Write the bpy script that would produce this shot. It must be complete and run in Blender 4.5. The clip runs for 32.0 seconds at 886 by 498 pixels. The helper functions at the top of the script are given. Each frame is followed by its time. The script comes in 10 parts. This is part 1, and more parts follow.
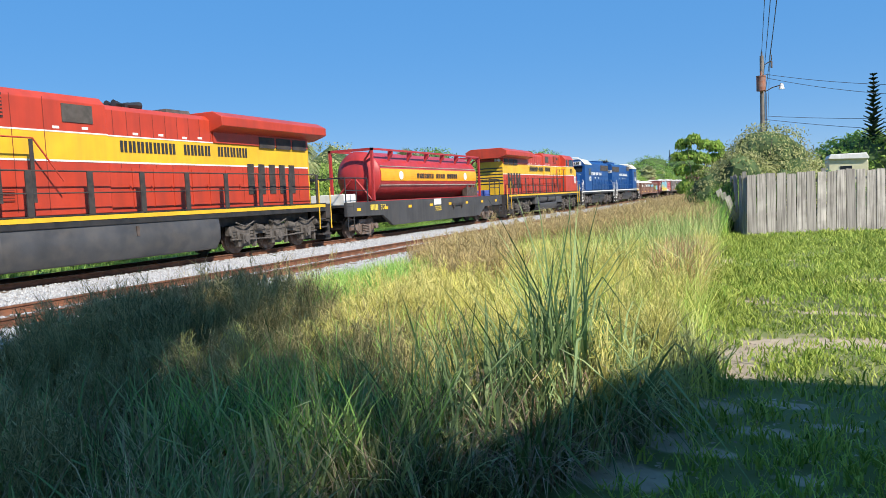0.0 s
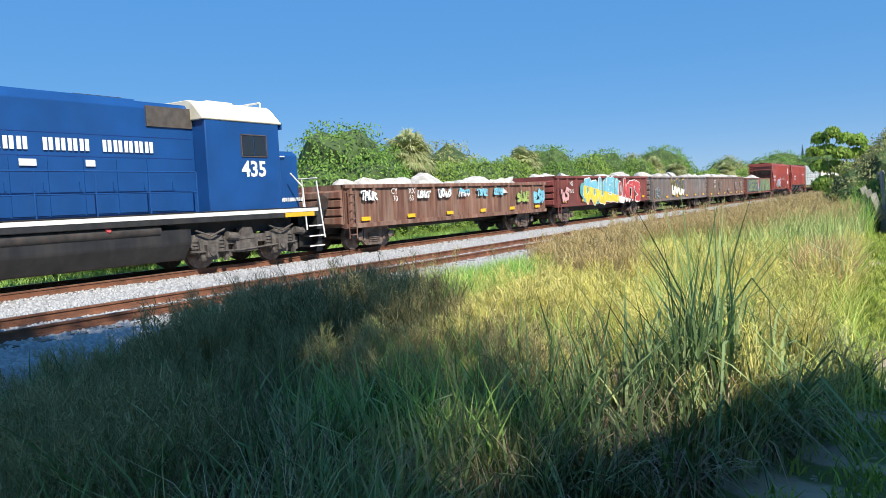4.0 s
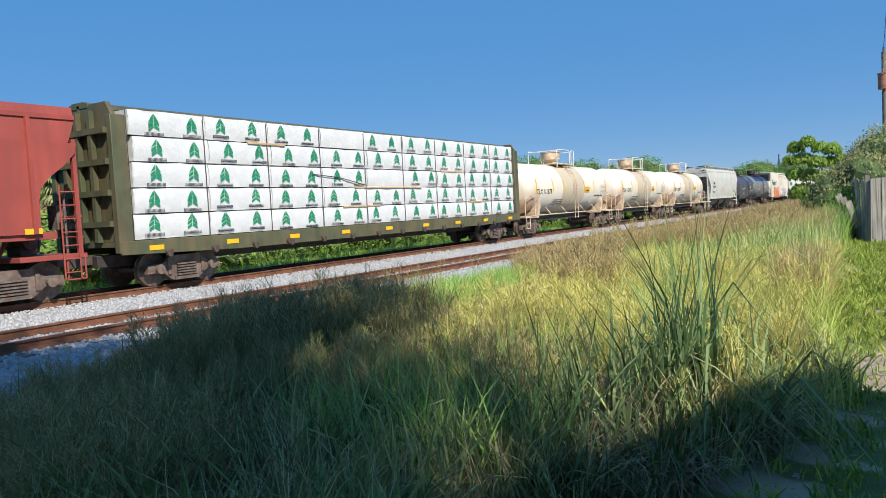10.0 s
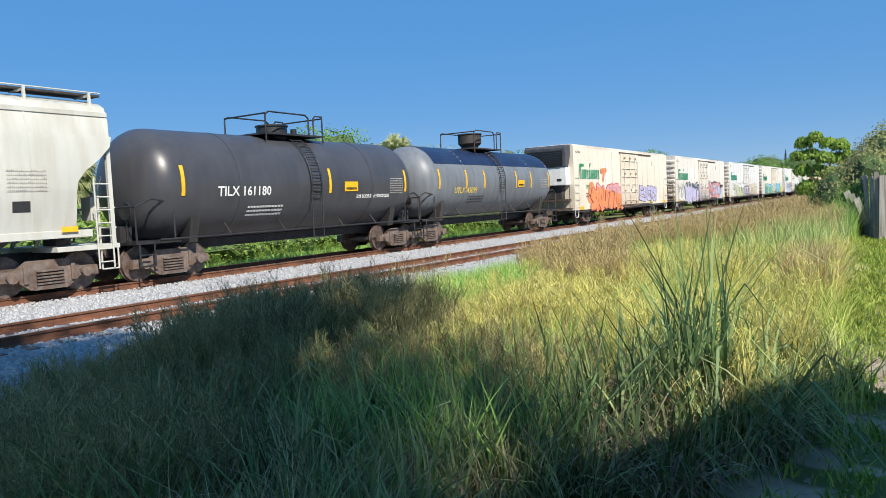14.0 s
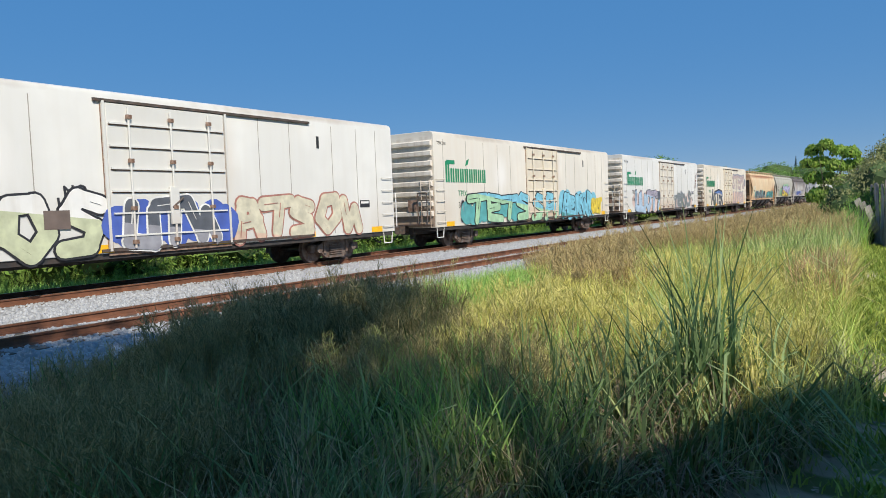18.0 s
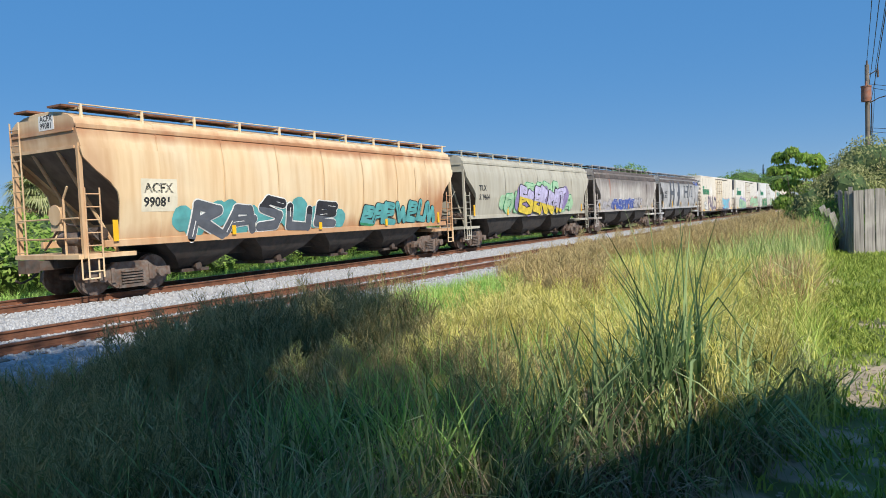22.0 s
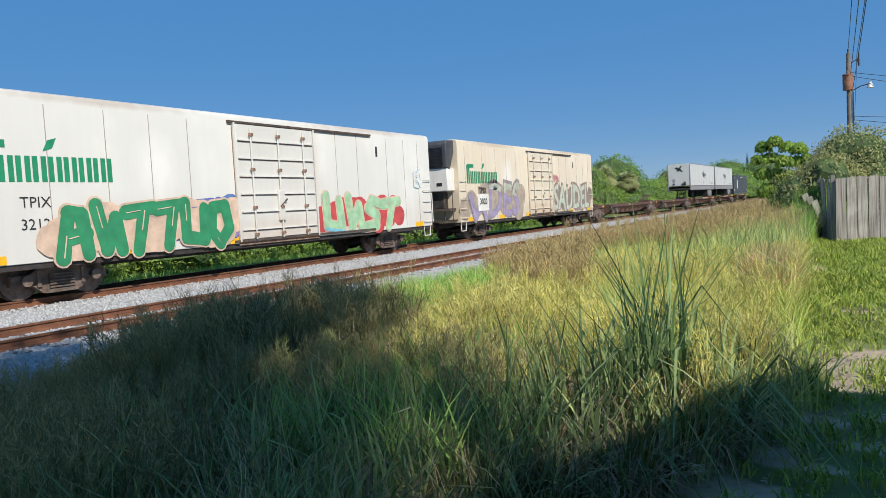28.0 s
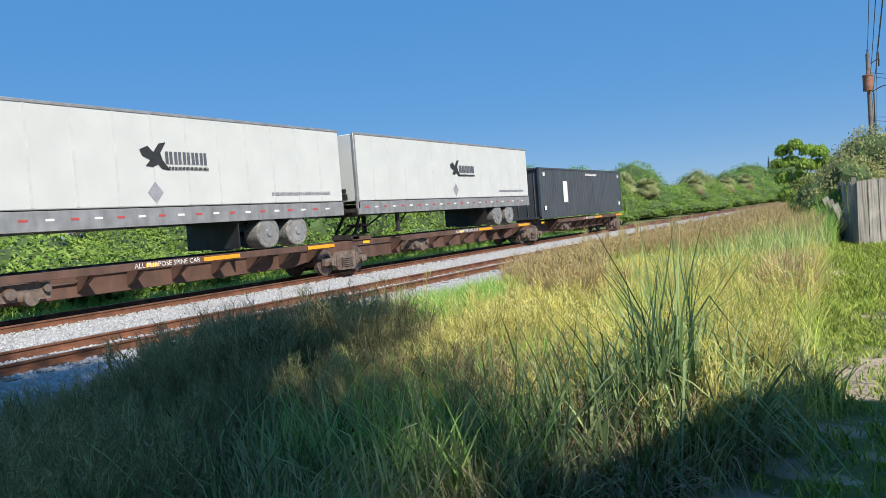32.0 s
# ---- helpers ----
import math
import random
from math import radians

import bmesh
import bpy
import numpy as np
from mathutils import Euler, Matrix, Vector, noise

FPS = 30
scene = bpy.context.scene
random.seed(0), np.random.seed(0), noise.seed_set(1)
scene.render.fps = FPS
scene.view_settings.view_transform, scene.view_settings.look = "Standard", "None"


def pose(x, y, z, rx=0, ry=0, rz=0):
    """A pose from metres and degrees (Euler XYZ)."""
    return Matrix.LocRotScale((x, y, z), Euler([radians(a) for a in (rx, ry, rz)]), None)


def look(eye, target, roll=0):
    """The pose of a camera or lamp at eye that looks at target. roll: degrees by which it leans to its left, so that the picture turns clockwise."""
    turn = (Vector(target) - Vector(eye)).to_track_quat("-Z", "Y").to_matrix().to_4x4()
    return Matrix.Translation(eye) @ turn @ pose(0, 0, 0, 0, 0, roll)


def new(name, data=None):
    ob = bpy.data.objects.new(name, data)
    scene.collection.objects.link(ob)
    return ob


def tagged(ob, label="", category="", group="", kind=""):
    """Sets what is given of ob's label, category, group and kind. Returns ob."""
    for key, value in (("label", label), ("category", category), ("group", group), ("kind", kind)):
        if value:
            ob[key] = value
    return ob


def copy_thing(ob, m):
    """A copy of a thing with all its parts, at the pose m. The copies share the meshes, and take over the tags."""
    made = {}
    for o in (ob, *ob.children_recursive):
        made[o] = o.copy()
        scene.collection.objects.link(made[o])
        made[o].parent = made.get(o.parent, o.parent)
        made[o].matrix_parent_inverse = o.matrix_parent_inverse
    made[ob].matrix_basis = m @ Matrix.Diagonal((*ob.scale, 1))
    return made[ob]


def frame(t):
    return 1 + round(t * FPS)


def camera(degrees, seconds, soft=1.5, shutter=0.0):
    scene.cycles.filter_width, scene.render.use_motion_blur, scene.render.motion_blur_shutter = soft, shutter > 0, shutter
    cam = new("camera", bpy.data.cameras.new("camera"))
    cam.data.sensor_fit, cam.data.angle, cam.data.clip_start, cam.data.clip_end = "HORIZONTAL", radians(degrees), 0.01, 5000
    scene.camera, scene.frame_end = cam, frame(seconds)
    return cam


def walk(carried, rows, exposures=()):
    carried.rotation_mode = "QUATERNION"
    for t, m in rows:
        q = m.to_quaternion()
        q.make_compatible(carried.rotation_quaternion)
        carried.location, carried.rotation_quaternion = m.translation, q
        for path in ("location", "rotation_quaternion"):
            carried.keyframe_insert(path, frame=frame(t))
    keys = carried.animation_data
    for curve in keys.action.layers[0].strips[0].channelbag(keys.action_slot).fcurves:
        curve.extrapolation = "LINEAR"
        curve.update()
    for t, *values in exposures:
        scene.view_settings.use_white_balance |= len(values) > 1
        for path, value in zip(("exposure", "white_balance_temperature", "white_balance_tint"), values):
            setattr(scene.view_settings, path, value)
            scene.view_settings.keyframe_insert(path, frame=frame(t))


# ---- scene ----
cam = camera(62.95, 32.0, soft=0.8)
# world: the tracks run along y, the loaded track lies on x = 0 and the top of its rails on z = 0
METRES, EYE_X, EYE, TILT, LEAN, TURN = 1.0, 18.355, 1.66, -0.93, -0.629, 24.653
ROWS = [
    (0.0, 0.0, 0.0, 0.0, -0.18, -3.16, 3.31),
    (0.5, -0.035, -0.0032, 0.0017, 0.01, -3.22, 3.35),
    (1.0, -0.0216, 0.0075, -0.0077, -0.03, -3.19, 3.33),
    (1.5, -0.0255, 0.0208, -0.009, -0.24, -3.07, 3.23),
    (2.0, -0.0249, 0.0063, -0.0102, -0.18, -2.9, 3.14),
    (2.5, -0.0501, -0.0014, -0.0082, 0.34, -2.79, 3.08),
    (3.0, -0.0879, 0.0032, -0.0025, 1.69, -2.82, 3.08),
    (3.5, -0.1225, 0.0016, 0.0022, 4.45, -2.87, 3.1),
    (4.0, -0.1558, -0.0288, 0.0072, 8.76, -2.86, 3.11),
    (4.5, -0.227, -0.1198, 0.0037, 20.21, -2.24, 2.52),
    (6.5, -0.2471, -0.1556, -0.0054, 9.01, -1.97, 2.13),
    (7.0, -0.2226, -0.1386, -0.0042, 7.56, -2.24, 2.41),
    (7.5, -0.1966, -0.1376, -0.0039, 7.29, -2.31, 2.7),
    (8.0, -0.2168, -0.1425, -0.0055, 7.11, -2.32, 2.84),
    (8.5, -0.205, -0.1454, -0.0049, 7.2, -2.29, 3.08),
    (9.0, -0.2017, -0.1465, -0.0047, 7.27, -2.2, 3.29),
    (9.5, -0.1921, -0.137, -0.004, 7.29, -2.12, 3.47),
    (10.0, -0.192, -0.1281, -0.0035, 7.32, -2.05, 3.63),
    (10.5, -0.2006, -0.1205, 0.0004, 7.41, -2.05, 3.73),
    (11.0, -0.1951, -0.1044, 0.0064, 7.55, -2.11, 3.77),
    (11.5, -0.2014, -0.1003, 0.0166, 7.62, -2.21, 3.69),
    (12.0, -0.2091, -0.0998, 0.0284, 7.63, -2.33, 3.56),
    (12.5, -0.2168, -0.0903, 0.0342, 7.55, -2.47, 3.4),
    (13.0, -0.2136, -0.0712, 0.0317, 7.48, -2.56, 3.29),
    (13.5, -0.2076, -0.0722, 0.0311, 7.51, -2.58, 3.28),
    (14.0, -0.2134, -0.0693, 0.0293, 7.7, -2.56, 3.27),
    (14.5, -0.2151, -0.0558, 0.0229, 8.08, -2.54, 3.18),
    (16.5, -0.2165, -0.0671, 0.0201, 8.96, -2.35, 2.76),
    (17.0, -0.2088, -0.0671, 0.0209, 8.81, -2.25, 2.75),
    (17.5, -0.2122, -0.0693, 0.0206, 8.56, -2.17, 2.74),
    (18.0, -0.2109, -0.0701, 0.0233, 8.34, -2.18, 2.74),
    (18.5, -0.2075, -0.0512, 0.024, 8.09, -2.25, 2.76),
    (19.0, -0.2001, -0.0409, 0.0242, 7.81, -2.29, 2.81),
    (19.5, -0.2013, -0.04, 0.0214, 7.46, -2.26, 2.81),
    (20.0, -0.1902, -0.0316, 0.0244, 7.08, -2.17, 2.8),
    (20.5, -0.1884, -0.0258, 0.0247, 6.7, -1.99, 2.78),
    (21.0, -0.1806, -0.0268, 0.0241, 6.45, -1.82, 2.77),
    (21.5, -0.1737, -0.0244, 0.0243, 6.34, -1.73, 2.81),
    (22.0, -0.1702, -0.034, 0.0249, 6.27, -1.66, 2.96),
    (22.5, -0.1742, -0.0457, 0.0252, 6.17, -1.67, 3.16),
    (23.0, -0.1522, -0.0554, 0.0253, 6.17, -1.68, 3.43),
    (23.5, -0.1374, -0.0615, 0.0261, 6.11, -1.77, 3.69),
    (24.0, -0.1197, -0.0633, 0.0248, 6.07, -1.81, 3.9),
    (24.5, -0.1245, -0.055, 0.0246, 5.9, -1.84, 3.93),
    (25.0, -0.1267, -0.0503, 0.0266, 5.81, -1.88, 3.91),
    (25.5, -0.1276, -0.0443, 0.0275, 5.76, -1.93, 3.87),
    (27.5, -0.1567, -0.0315, 0.0249, 5.39, -2.23, 3.63),
    (28.0, -0.1579, -0.0276, 0.0203, 5.22, -2.3, 3.67),
    (28.5, -0.1694, -0.0249, 0.0179, 5.03, -2.35, 3.73),
    (29.0, -0.1523, -0.0168, 0.0183, 5.03, -2.33, 3.9),
    (29.5, -0.1423, -0.017, 0.0239, 5.12, -2.26, 4.06),
    (30.0, -0.1248, -0.0164, 0.0205, 5.36, -2.06, 4.16),
    (30.5, -0.1093, -0.0238, 0.021, 5.66, -1.84, 4.24),
    (31.0, -0.1061, -0.0304, 0.0239, 5.94, -1.62, 4.32),
    (31.5, -0.0965, -0.0415, 0.0402, 6.26, -1.49, 4.55),
    (32.0, -0.0631, -0.0458, 0.0429, 6.79, -1.33, 4.91),
]
walk(cam, [(t, pose(EYE_X, 0, EYE, TILT, LEAN, TURN) @ pose(METRES * x, METRES * y, METRES * z, 90 + pitch, roll, yaw)) for t, x, y, z, yaw, pitch, roll in ROWS],
     exposures=[(t, stops, 6420, 10) for t, stops in ((0.0, 0.50), (4.0, 0.46), (9.0, 0.42), (11.0, 0.08), (13.0, 0.16), (14.0, 0.34), (16.5, 0.02), (21.0, 0.00), (22.0, 0.16), (23.0, 0.32), (24.5, 0.36), (25.5, 0.14), (28.0, 0.05), (29.5, 0.15), (31.0, 0.35), (32.0, 0.29))])

# ---- light ----
SUN_EL, SUN_DX, SUN_DY = 42.0, 0.88, -0.475      # towards the sun: behind the camera, off to its side
world = bpy.data.worlds.new("sky")
scene.world = world
world.use_nodes = True
_n = world.node_tree.nodes
_sky = _n.new("ShaderNodeTexSky")
_sky.sky_type = "NISHITA"
_sky.sun_disc = False
_sky.sun_elevation = radians(SUN_EL)
_sky.sun_rotation = math.atan2(SUN_DX, SUN_DY)
_sky.air_density, _sky.dust_density, _sky.ozone_density = 0.75, 0.0, 2.0
_n["Background"].inputs[1].default_value = 0.205
_deep = _n.new("ShaderNodeHueSaturation")      # a clear, deep blue day
_deep.inputs["Saturation"].default_value = 2.2
_deep.inputs["Hue"].default_value = 0.505
_even = _n.new("ShaderNodeGamma")
_even.inputs["Gamma"].default_value = 0.5
world.node_tree.links.new(_sky.outputs[0], _even.inputs["Color"])
world.node_tree.links.new(_even.outputs[0], _deep.inputs["Color"])
_clear = _n.new("ShaderNodeMix")
_clear.data_type = "RGBA"
_clear.inputs["Factor"].default_value = 0.6
_clear.inputs["B"].default_value = (0.53, 1.38, 2.92, 1)
world.node_tree.links.new(_deep.outputs[0], _clear.inputs["A"])
world.node_tree.links.new(_clear.outputs["Result"], _n["Background"].inputs[0])
sun = new("sun", bpy.data.lights.new("sun", "SUN"))
sun.data.energy, sun.data.angle, sun.data.color = 5.0, radians(0.53), (1.0, 0.92, 0.80)
sun.matrix_world = look((SUN_DX * 50, SUN_DY * 50, 50 * math.tan(radians(SUN_EL))), (0, 0, 0))

# ---- materials ----
MATS = {}


def mat(name, base, rough=0.6, metal=0.0, var=0.18, scale=2.0, bump=0.15, dirt=None, dirt_amt=0.3, streak=False, second=None, island=False,
        objrand=0.0, bump_scale=40.0, spec=0.5, trans=0.0, mostly=0.0, patches=(), patch_rgb=(0.56, 0.48, 0.37), stains=()):
    """A procedural surface: base colour with variation at two scales, dirt (streaked or blotchy), fine relief."""
    if name in MATS:
        return MATS[name]
    m = bpy.data.materials.new(name)
    m.use_nodes = True
    t = m.node_tree
    nd, ln = t.nodes, t.links
    b = nd["Principled BSDF"]
    b.inputs["Roughness"].default_value, b.inputs["Metallic"].default_value = rough, metal
    b.inputs["Specular IOR Level"].default_value = spec
    tc = nd.new("ShaderNodeTexCoord")

    def noise_at(sc, detail=4.0, mapping=None):
        n = nd.new("ShaderNodeTexNoise")
        n.inputs["Scale"].default_value, n.inputs["Detail"].default_value = sc, detail
        src = tc.outputs["Object"]
        if objrand:
            sh = nd.new("ShaderNodeVectorMath")
            sh.operation = "MULTIPLY_ADD"
            ln.new(nd.new("ShaderNodeObjectInfo").outputs["Random"], sh.inputs[0])
            sh.inputs[1].default_value = (37.0, 53.0, 29.0)
            ln.new(src, sh.inputs[2])
            src = sh.outputs["Vector"]
        if mapping:
            mp = nd.new("ShaderNodeMapping")
            mp.inputs["Scale"].default_value = mapping
            ln.new(src, mp.inputs["Vector"])
            src = mp.outputs["Vector"]
        ln.new(src, n.inputs["Vector"])
        return n.outputs["Fac"]

    def ramp(fac, lo, hi):
        r = nd.new("ShaderNodeMapRange")
        r.inputs["From Min"].default_value, r.inputs["From Max"].default_value = lo, hi
        ln.new(fac, r.inputs["Value"])
        return r.outputs["Result"]

    def mix(fac, a, c):
        x = nd.new("ShaderNodeMix")
        x.data_type = "RGBA"
        for sock, val in ((x.inputs["Factor"], fac), (x.inputs["A"], a), (x.inputs["B"], c)):
            if isinstance(val, (int, float)):
                sock.default_value = val
            elif isinstance(val, tuple):
                sock.default_value = (*val[:3], 1)
            else:
                ln.new(val, sock)
        return x.outputs["Result"]

    lo = tuple(c * (1 - var) for c in base)
    hi = tuple(min(1, c * (1 + var)) for c in base)
    col = mix(ramp(noise_at(scale), 0.35, 0.65), lo, hi)
    if island or objrand:
        src = nd.new("ShaderNodeNewGeometry").outputs["Random Per Island"] if island else nd.new("ShaderNodeObjectInfo").outputs["Random"]
        col = mix(ramp(src, mostly, 1.0) if mostly else src, col, second or tuple(c * (1 - objrand) for c in base))
    elif second:
        col = mix(ramp(noise_at(scale * 0.37, 3.0), 0.42, 0.6), col, second)
    if dirt:
        f = noise_at(1.0, 5.0, (4.0 * streak, 4.0 * streak, 0.35 * streak ** 0.5)) if streak else noise_at(scale * 1.7, 6.0)
        g = nd.new("ShaderNodeMath")
        g.operation = "MULTIPLY"
        ln.new(ramp(f, 0.42, 0.7), g.inputs[0])
        g.inputs[1].default_value = dirt_amt
        col = mix(g.outputs[0], col, dirt)
    for cx, cy, rx, ry in patches:          # bare patches with ragged edges
        mp = nd.new("ShaderNodeMapping")
        mp.vector_type = "TEXTURE"
        mp.inputs["Location"].default_value, mp.inputs["Scale"].default_value = (cx, cy, 0), (rx, ry, 50)
        ln.new(tc.outputs["Object"], mp.inputs["Vector"])
        le = nd.new("ShaderNodeVectorMath")
        le.operation = "LENGTH"
        ln.new(mp.outputs["Vector"], le.inputs[0])
        ad = nd.new("ShaderNodeMath")
        ad.operation = "MULTIPLY_ADD"
        ln.new(noise_at(3.0, 6.0), ad.inputs[0])
        ad.inputs[1].default_value = -2.2
        ln.new(le.outputs["Value"], ad.inputs[2])
        col = mix(ramp(ad.outputs[0], -0.15, -0.45), col, mix(noise_at(9.0, 6.0), tuple(c * 0.7 for c in patch_rgb), tuple(min(1, c * 1.25) for c in patch_rgb)))
    for cy, cz, ry, rz, rgb, amt in stains:      # soft-edged, streaky stains on a car's sides, at (y, z) on the car
        mp = nd.new("ShaderNodeMapping")
        mp.vector_type = "TEXTURE"
        mp.inputs["Location"].default_value, mp.inputs["Scale"].default_value = (0, cy, cz), (50, ry, rz)
        ln.new(tc.outputs["Object"], mp.inputs["Vector"])
        le = nd.new("ShaderNodeVectorMath")
        le.operation = "LENGTH"
        ln.new(mp.outputs["Vector"], le.inputs[0])
        ad = nd.new("ShaderNodeMath")
        ad.operation = "MULTIPLY_ADD"
        ln.new(noise_at(1.0, 6.0, (2.2, 2.2, 0.6)), ad.inputs[0])
        ad.inputs[1].default_value = -1.3
        ln.new(le.outputs["Value"], ad.inputs[2])
        mr = nd.new("ShaderNodeMapRange")
        mr.inputs["From Min"].default_value, mr.inputs["From Max"].default_value, mr.inputs["To Max"].default_value = 0.55, -0.35, amt
        ln.new(ad.outputs[0], mr.inputs["Value"])
        col = mix(mr.outputs["Result"], col, rgb)
    ln.new(col, b.inputs["Base Color"])
    if bump:
        bp = nd.new("ShaderNodeBump")
        bp.inputs["Strength"].default_value, bp.inputs["Distance"].default_value = bump, 0.02
        ln.new(noise_at(bump_scale, 3.0), bp.inputs["Height"])
        ln.new(bp.outputs["Normal"], b.inputs["Normal"])
    if trans:
        tr = nd.new("ShaderNodeBsdfTranslucent")
        ln.new(col, tr.inputs["Color"])
        ms = nd.new("ShaderNodeMixShader")
        ms.inputs[0].default_value = trans
        ln.new(b.outputs[0], ms.inputs[1])
        ln.new(tr.outputs[0], ms.inputs[2])
        ln.new(ms.outputs[0], nd["Material Output"].inputs["Surface"])
    MATS[name] = m
    return m


RUST = (0.16, 0.07, 0.035)
M_STEEL = mat("grimy_steel", (0.10, 0.085, 0.075), 0.65, 0.3, 0.35, 4, 0.3, RUST, 0.5)
M_DARK = mat("dark_underframe", (0.035, 0.033, 0.032), 0.7, 0.0, 0.35, 3, 0.25, (0.09, 0.06, 0.045), 0.5)
M_TRUCK = mat("truck_casting", (0.17, 0.14, 0.12), 0.75, 0.1, 0.35, 5, 0.35, RUST, 0.6)
M_LTRUCK = mat("loco_truck_casting", (0.115, 0.10, 0.088), 0.75, 0.1, 0.35, 5, 0.35, (0.05, 0.045, 0.04), 0.6)
M_WHEEL = mat("wheel_steel", (0.20, 0.16, 0.14), 0.5, 0.5, 0.3, 6, 0.2, RUST, 0.6)
M_RED = mat("loco_red", (0.48, 0.052, 0.024), 0.42, 0.0, 0.10, 1.2, 0.05, (0.24, 0.04, 0.025), 0.35, True)
M_YEL = mat("loco_yellow", (0.76, 0.45, 0.025), 0.42, 0.0, 0.08, 1.2, 0.05, (0.45, 0.25, 0.04), 0.3, True)
M_BLUE = mat("loco_blue", (0.009, 0.064, 0.225), 0.38, 0.0, 0.12, 1.0, 0.04, (0.014, 0.065, 0.22), 0.4, True)
M_WHITE = mat("white_paint", (0.78, 0.77, 0.73), 0.5, 0.0, 0.06, 2, 0.05, (0.5, 0.45, 0.36), 0.3, True)
M_CREAM = mat("cream_roof_paint", (0.74, 0.68, 0.52), 0.55, 0.0, 0.08, 2, 0.06, (0.4, 0.33, 0.22), 0.3)
M_BLACK = mat("black_paint", (0.022, 0.022, 0.024), 0.45, 0.0, 0.3, 2, 0.08, (0.07, 0.06, 0.05), 0.4, True)
M_GLASS = mat("dark_glass", (0.02, 0.025, 0.03), 0.06, 0.0, 0.1, 1, 0.0)
M_REDT = mat("tank_red", (0.43, 0.036, 0.036), 0.4, 0.0, 0.12, 1.5, 0.05, (0.2, 0.03, 0.03), 0.35, True)
M_ORANGE = mat("orange_stripe", (0.85, 0.36, 0.02), 0.45, 0.0, 0.08, 2, 0.03)
M_REFLECT = mat("yellow_reflector", (0.85, 0.47, 0.02), 0.35, 0.0, 0.06, 6, 0.02)
M_GREEN = mat("sign_green", (0.02, 0.25, 0.12), 0.5, 0.0, 0.1, 5, 0.02)
M_LETTER = mat("black_lettering", (0.03, 0.03, 0.03), 0.55, 0.0, 0.2, 6, 0.0)
M_WLETTER = mat("white_lettering", (0.8, 0.8, 0.78), 0.55, 0.0, 0.08, 6, 0.0, (0.45, 0.4, 0.35), 0.3)
M_YLETTER = mat("yellow_lettering", (0.75, 0.55, 0.08), 0.55, 0.0, 0.08, 6, 0.0)
M_ROCK = mat("limestone_rubble", (0.52, 0.50, 0.46), 0.9, 0.0, 0.2, 2.5, 0.6, (0.3, 0.27, 0.23), 0.4, bump_scale=12)
M_RAIL = mat("rail_rust", (0.20, 0.085, 0.045), 0.75, 0.2, 0.3, 3, 0.3, (0.09, 0.05, 0.035), 0.5)
M_RAILTOP = mat("rail_head", (0.40, 0.33, 0.29), 0.35, 0.8, 0.2, 3, 0.1, (0.2, 0.1, 0.06), 0.4)
M_TIE = mat("weathered_tie", (0.21, 0.165, 0.13), 0.9, 0.0, 0.3, 3, 0.5, (0.1, 0.07, 0.05), 0.5, objrand=0.35)
M_STONE = mat("ballast_stone", (0.43, 0.435, 0.44), 0.9, 0.0, 0.2, 9, 0.3, second=(0.31, 0.315, 0.32), island=True)


def graf(name, rgb):
    return mat("spray_" + name, rgb, 0.55, 0.0, 0.16, 3.0, 0.02, tuple(c * 0.6 + 0.05 for c in rgb), 0.3)


G_BLACK, G_WHITE = graf("black", (0.025, 0.025, 0.03)), graf("white", (0.75, 0.75, 0.72))
G_TEAL, G_GREEN, G_LIME = graf("teal", (0.10, 0.36, 0.36)), graf("green", (0.03, 0.25, 0.11)), graf("lime", (0.33, 0.42, 0.10))
G_MINT, G_PURPLE, G_BLUE = graf("mint", (0.36, 0.58, 0.36)), graf("purple", (0.28, 0.22, 0.42)), graf("blue", (0.07, 0.12, 0.42))
G_RED, G_PINK, G_YEL = graf("red", (0.52, 0.07, 0.07)), graf("pink", (0.62, 0.33, 0.33)), graf("yellow", (0.72, 0.55, 0.06))
G_GREY, G_SKY, G_ORANGE = graf("grey", (0.30, 0.30, 0.33)), graf("sky", (0.20, 0.50, 0.62)), graf("orange", (0.72, 0.26, 0.10))
G_BLUE2, G_ROSE, G_ROSE2, G_PEACH = graf("denim", (0.11, 0.20, 0.45)), graf("rose", (0.52, 0.40, 0.37)), graf("dusky", (0.44, 0.33, 0.31)), graf("peach", (0.66, 0.48, 0.36))
G_RUSTB = graf("rusty", (0.21, 0.14, 0.115))
G_OLIVE = graf("olive", (0.21, 0.28, 0.13))
G_MINTW, G_TAUPE, G_LIMEW = graf("pale_mint", (0.50, 0.55, 0.46)), graf("taupe", (0.28, 0.22, 0.18)), graf("pale_lime", (0.52, 0.55, 0.36))
G_DARKG, G_LAV = graf("slate", (0.10, 0.11, 0.13)), graf("lavender", (0.50, 0.46, 0.66))


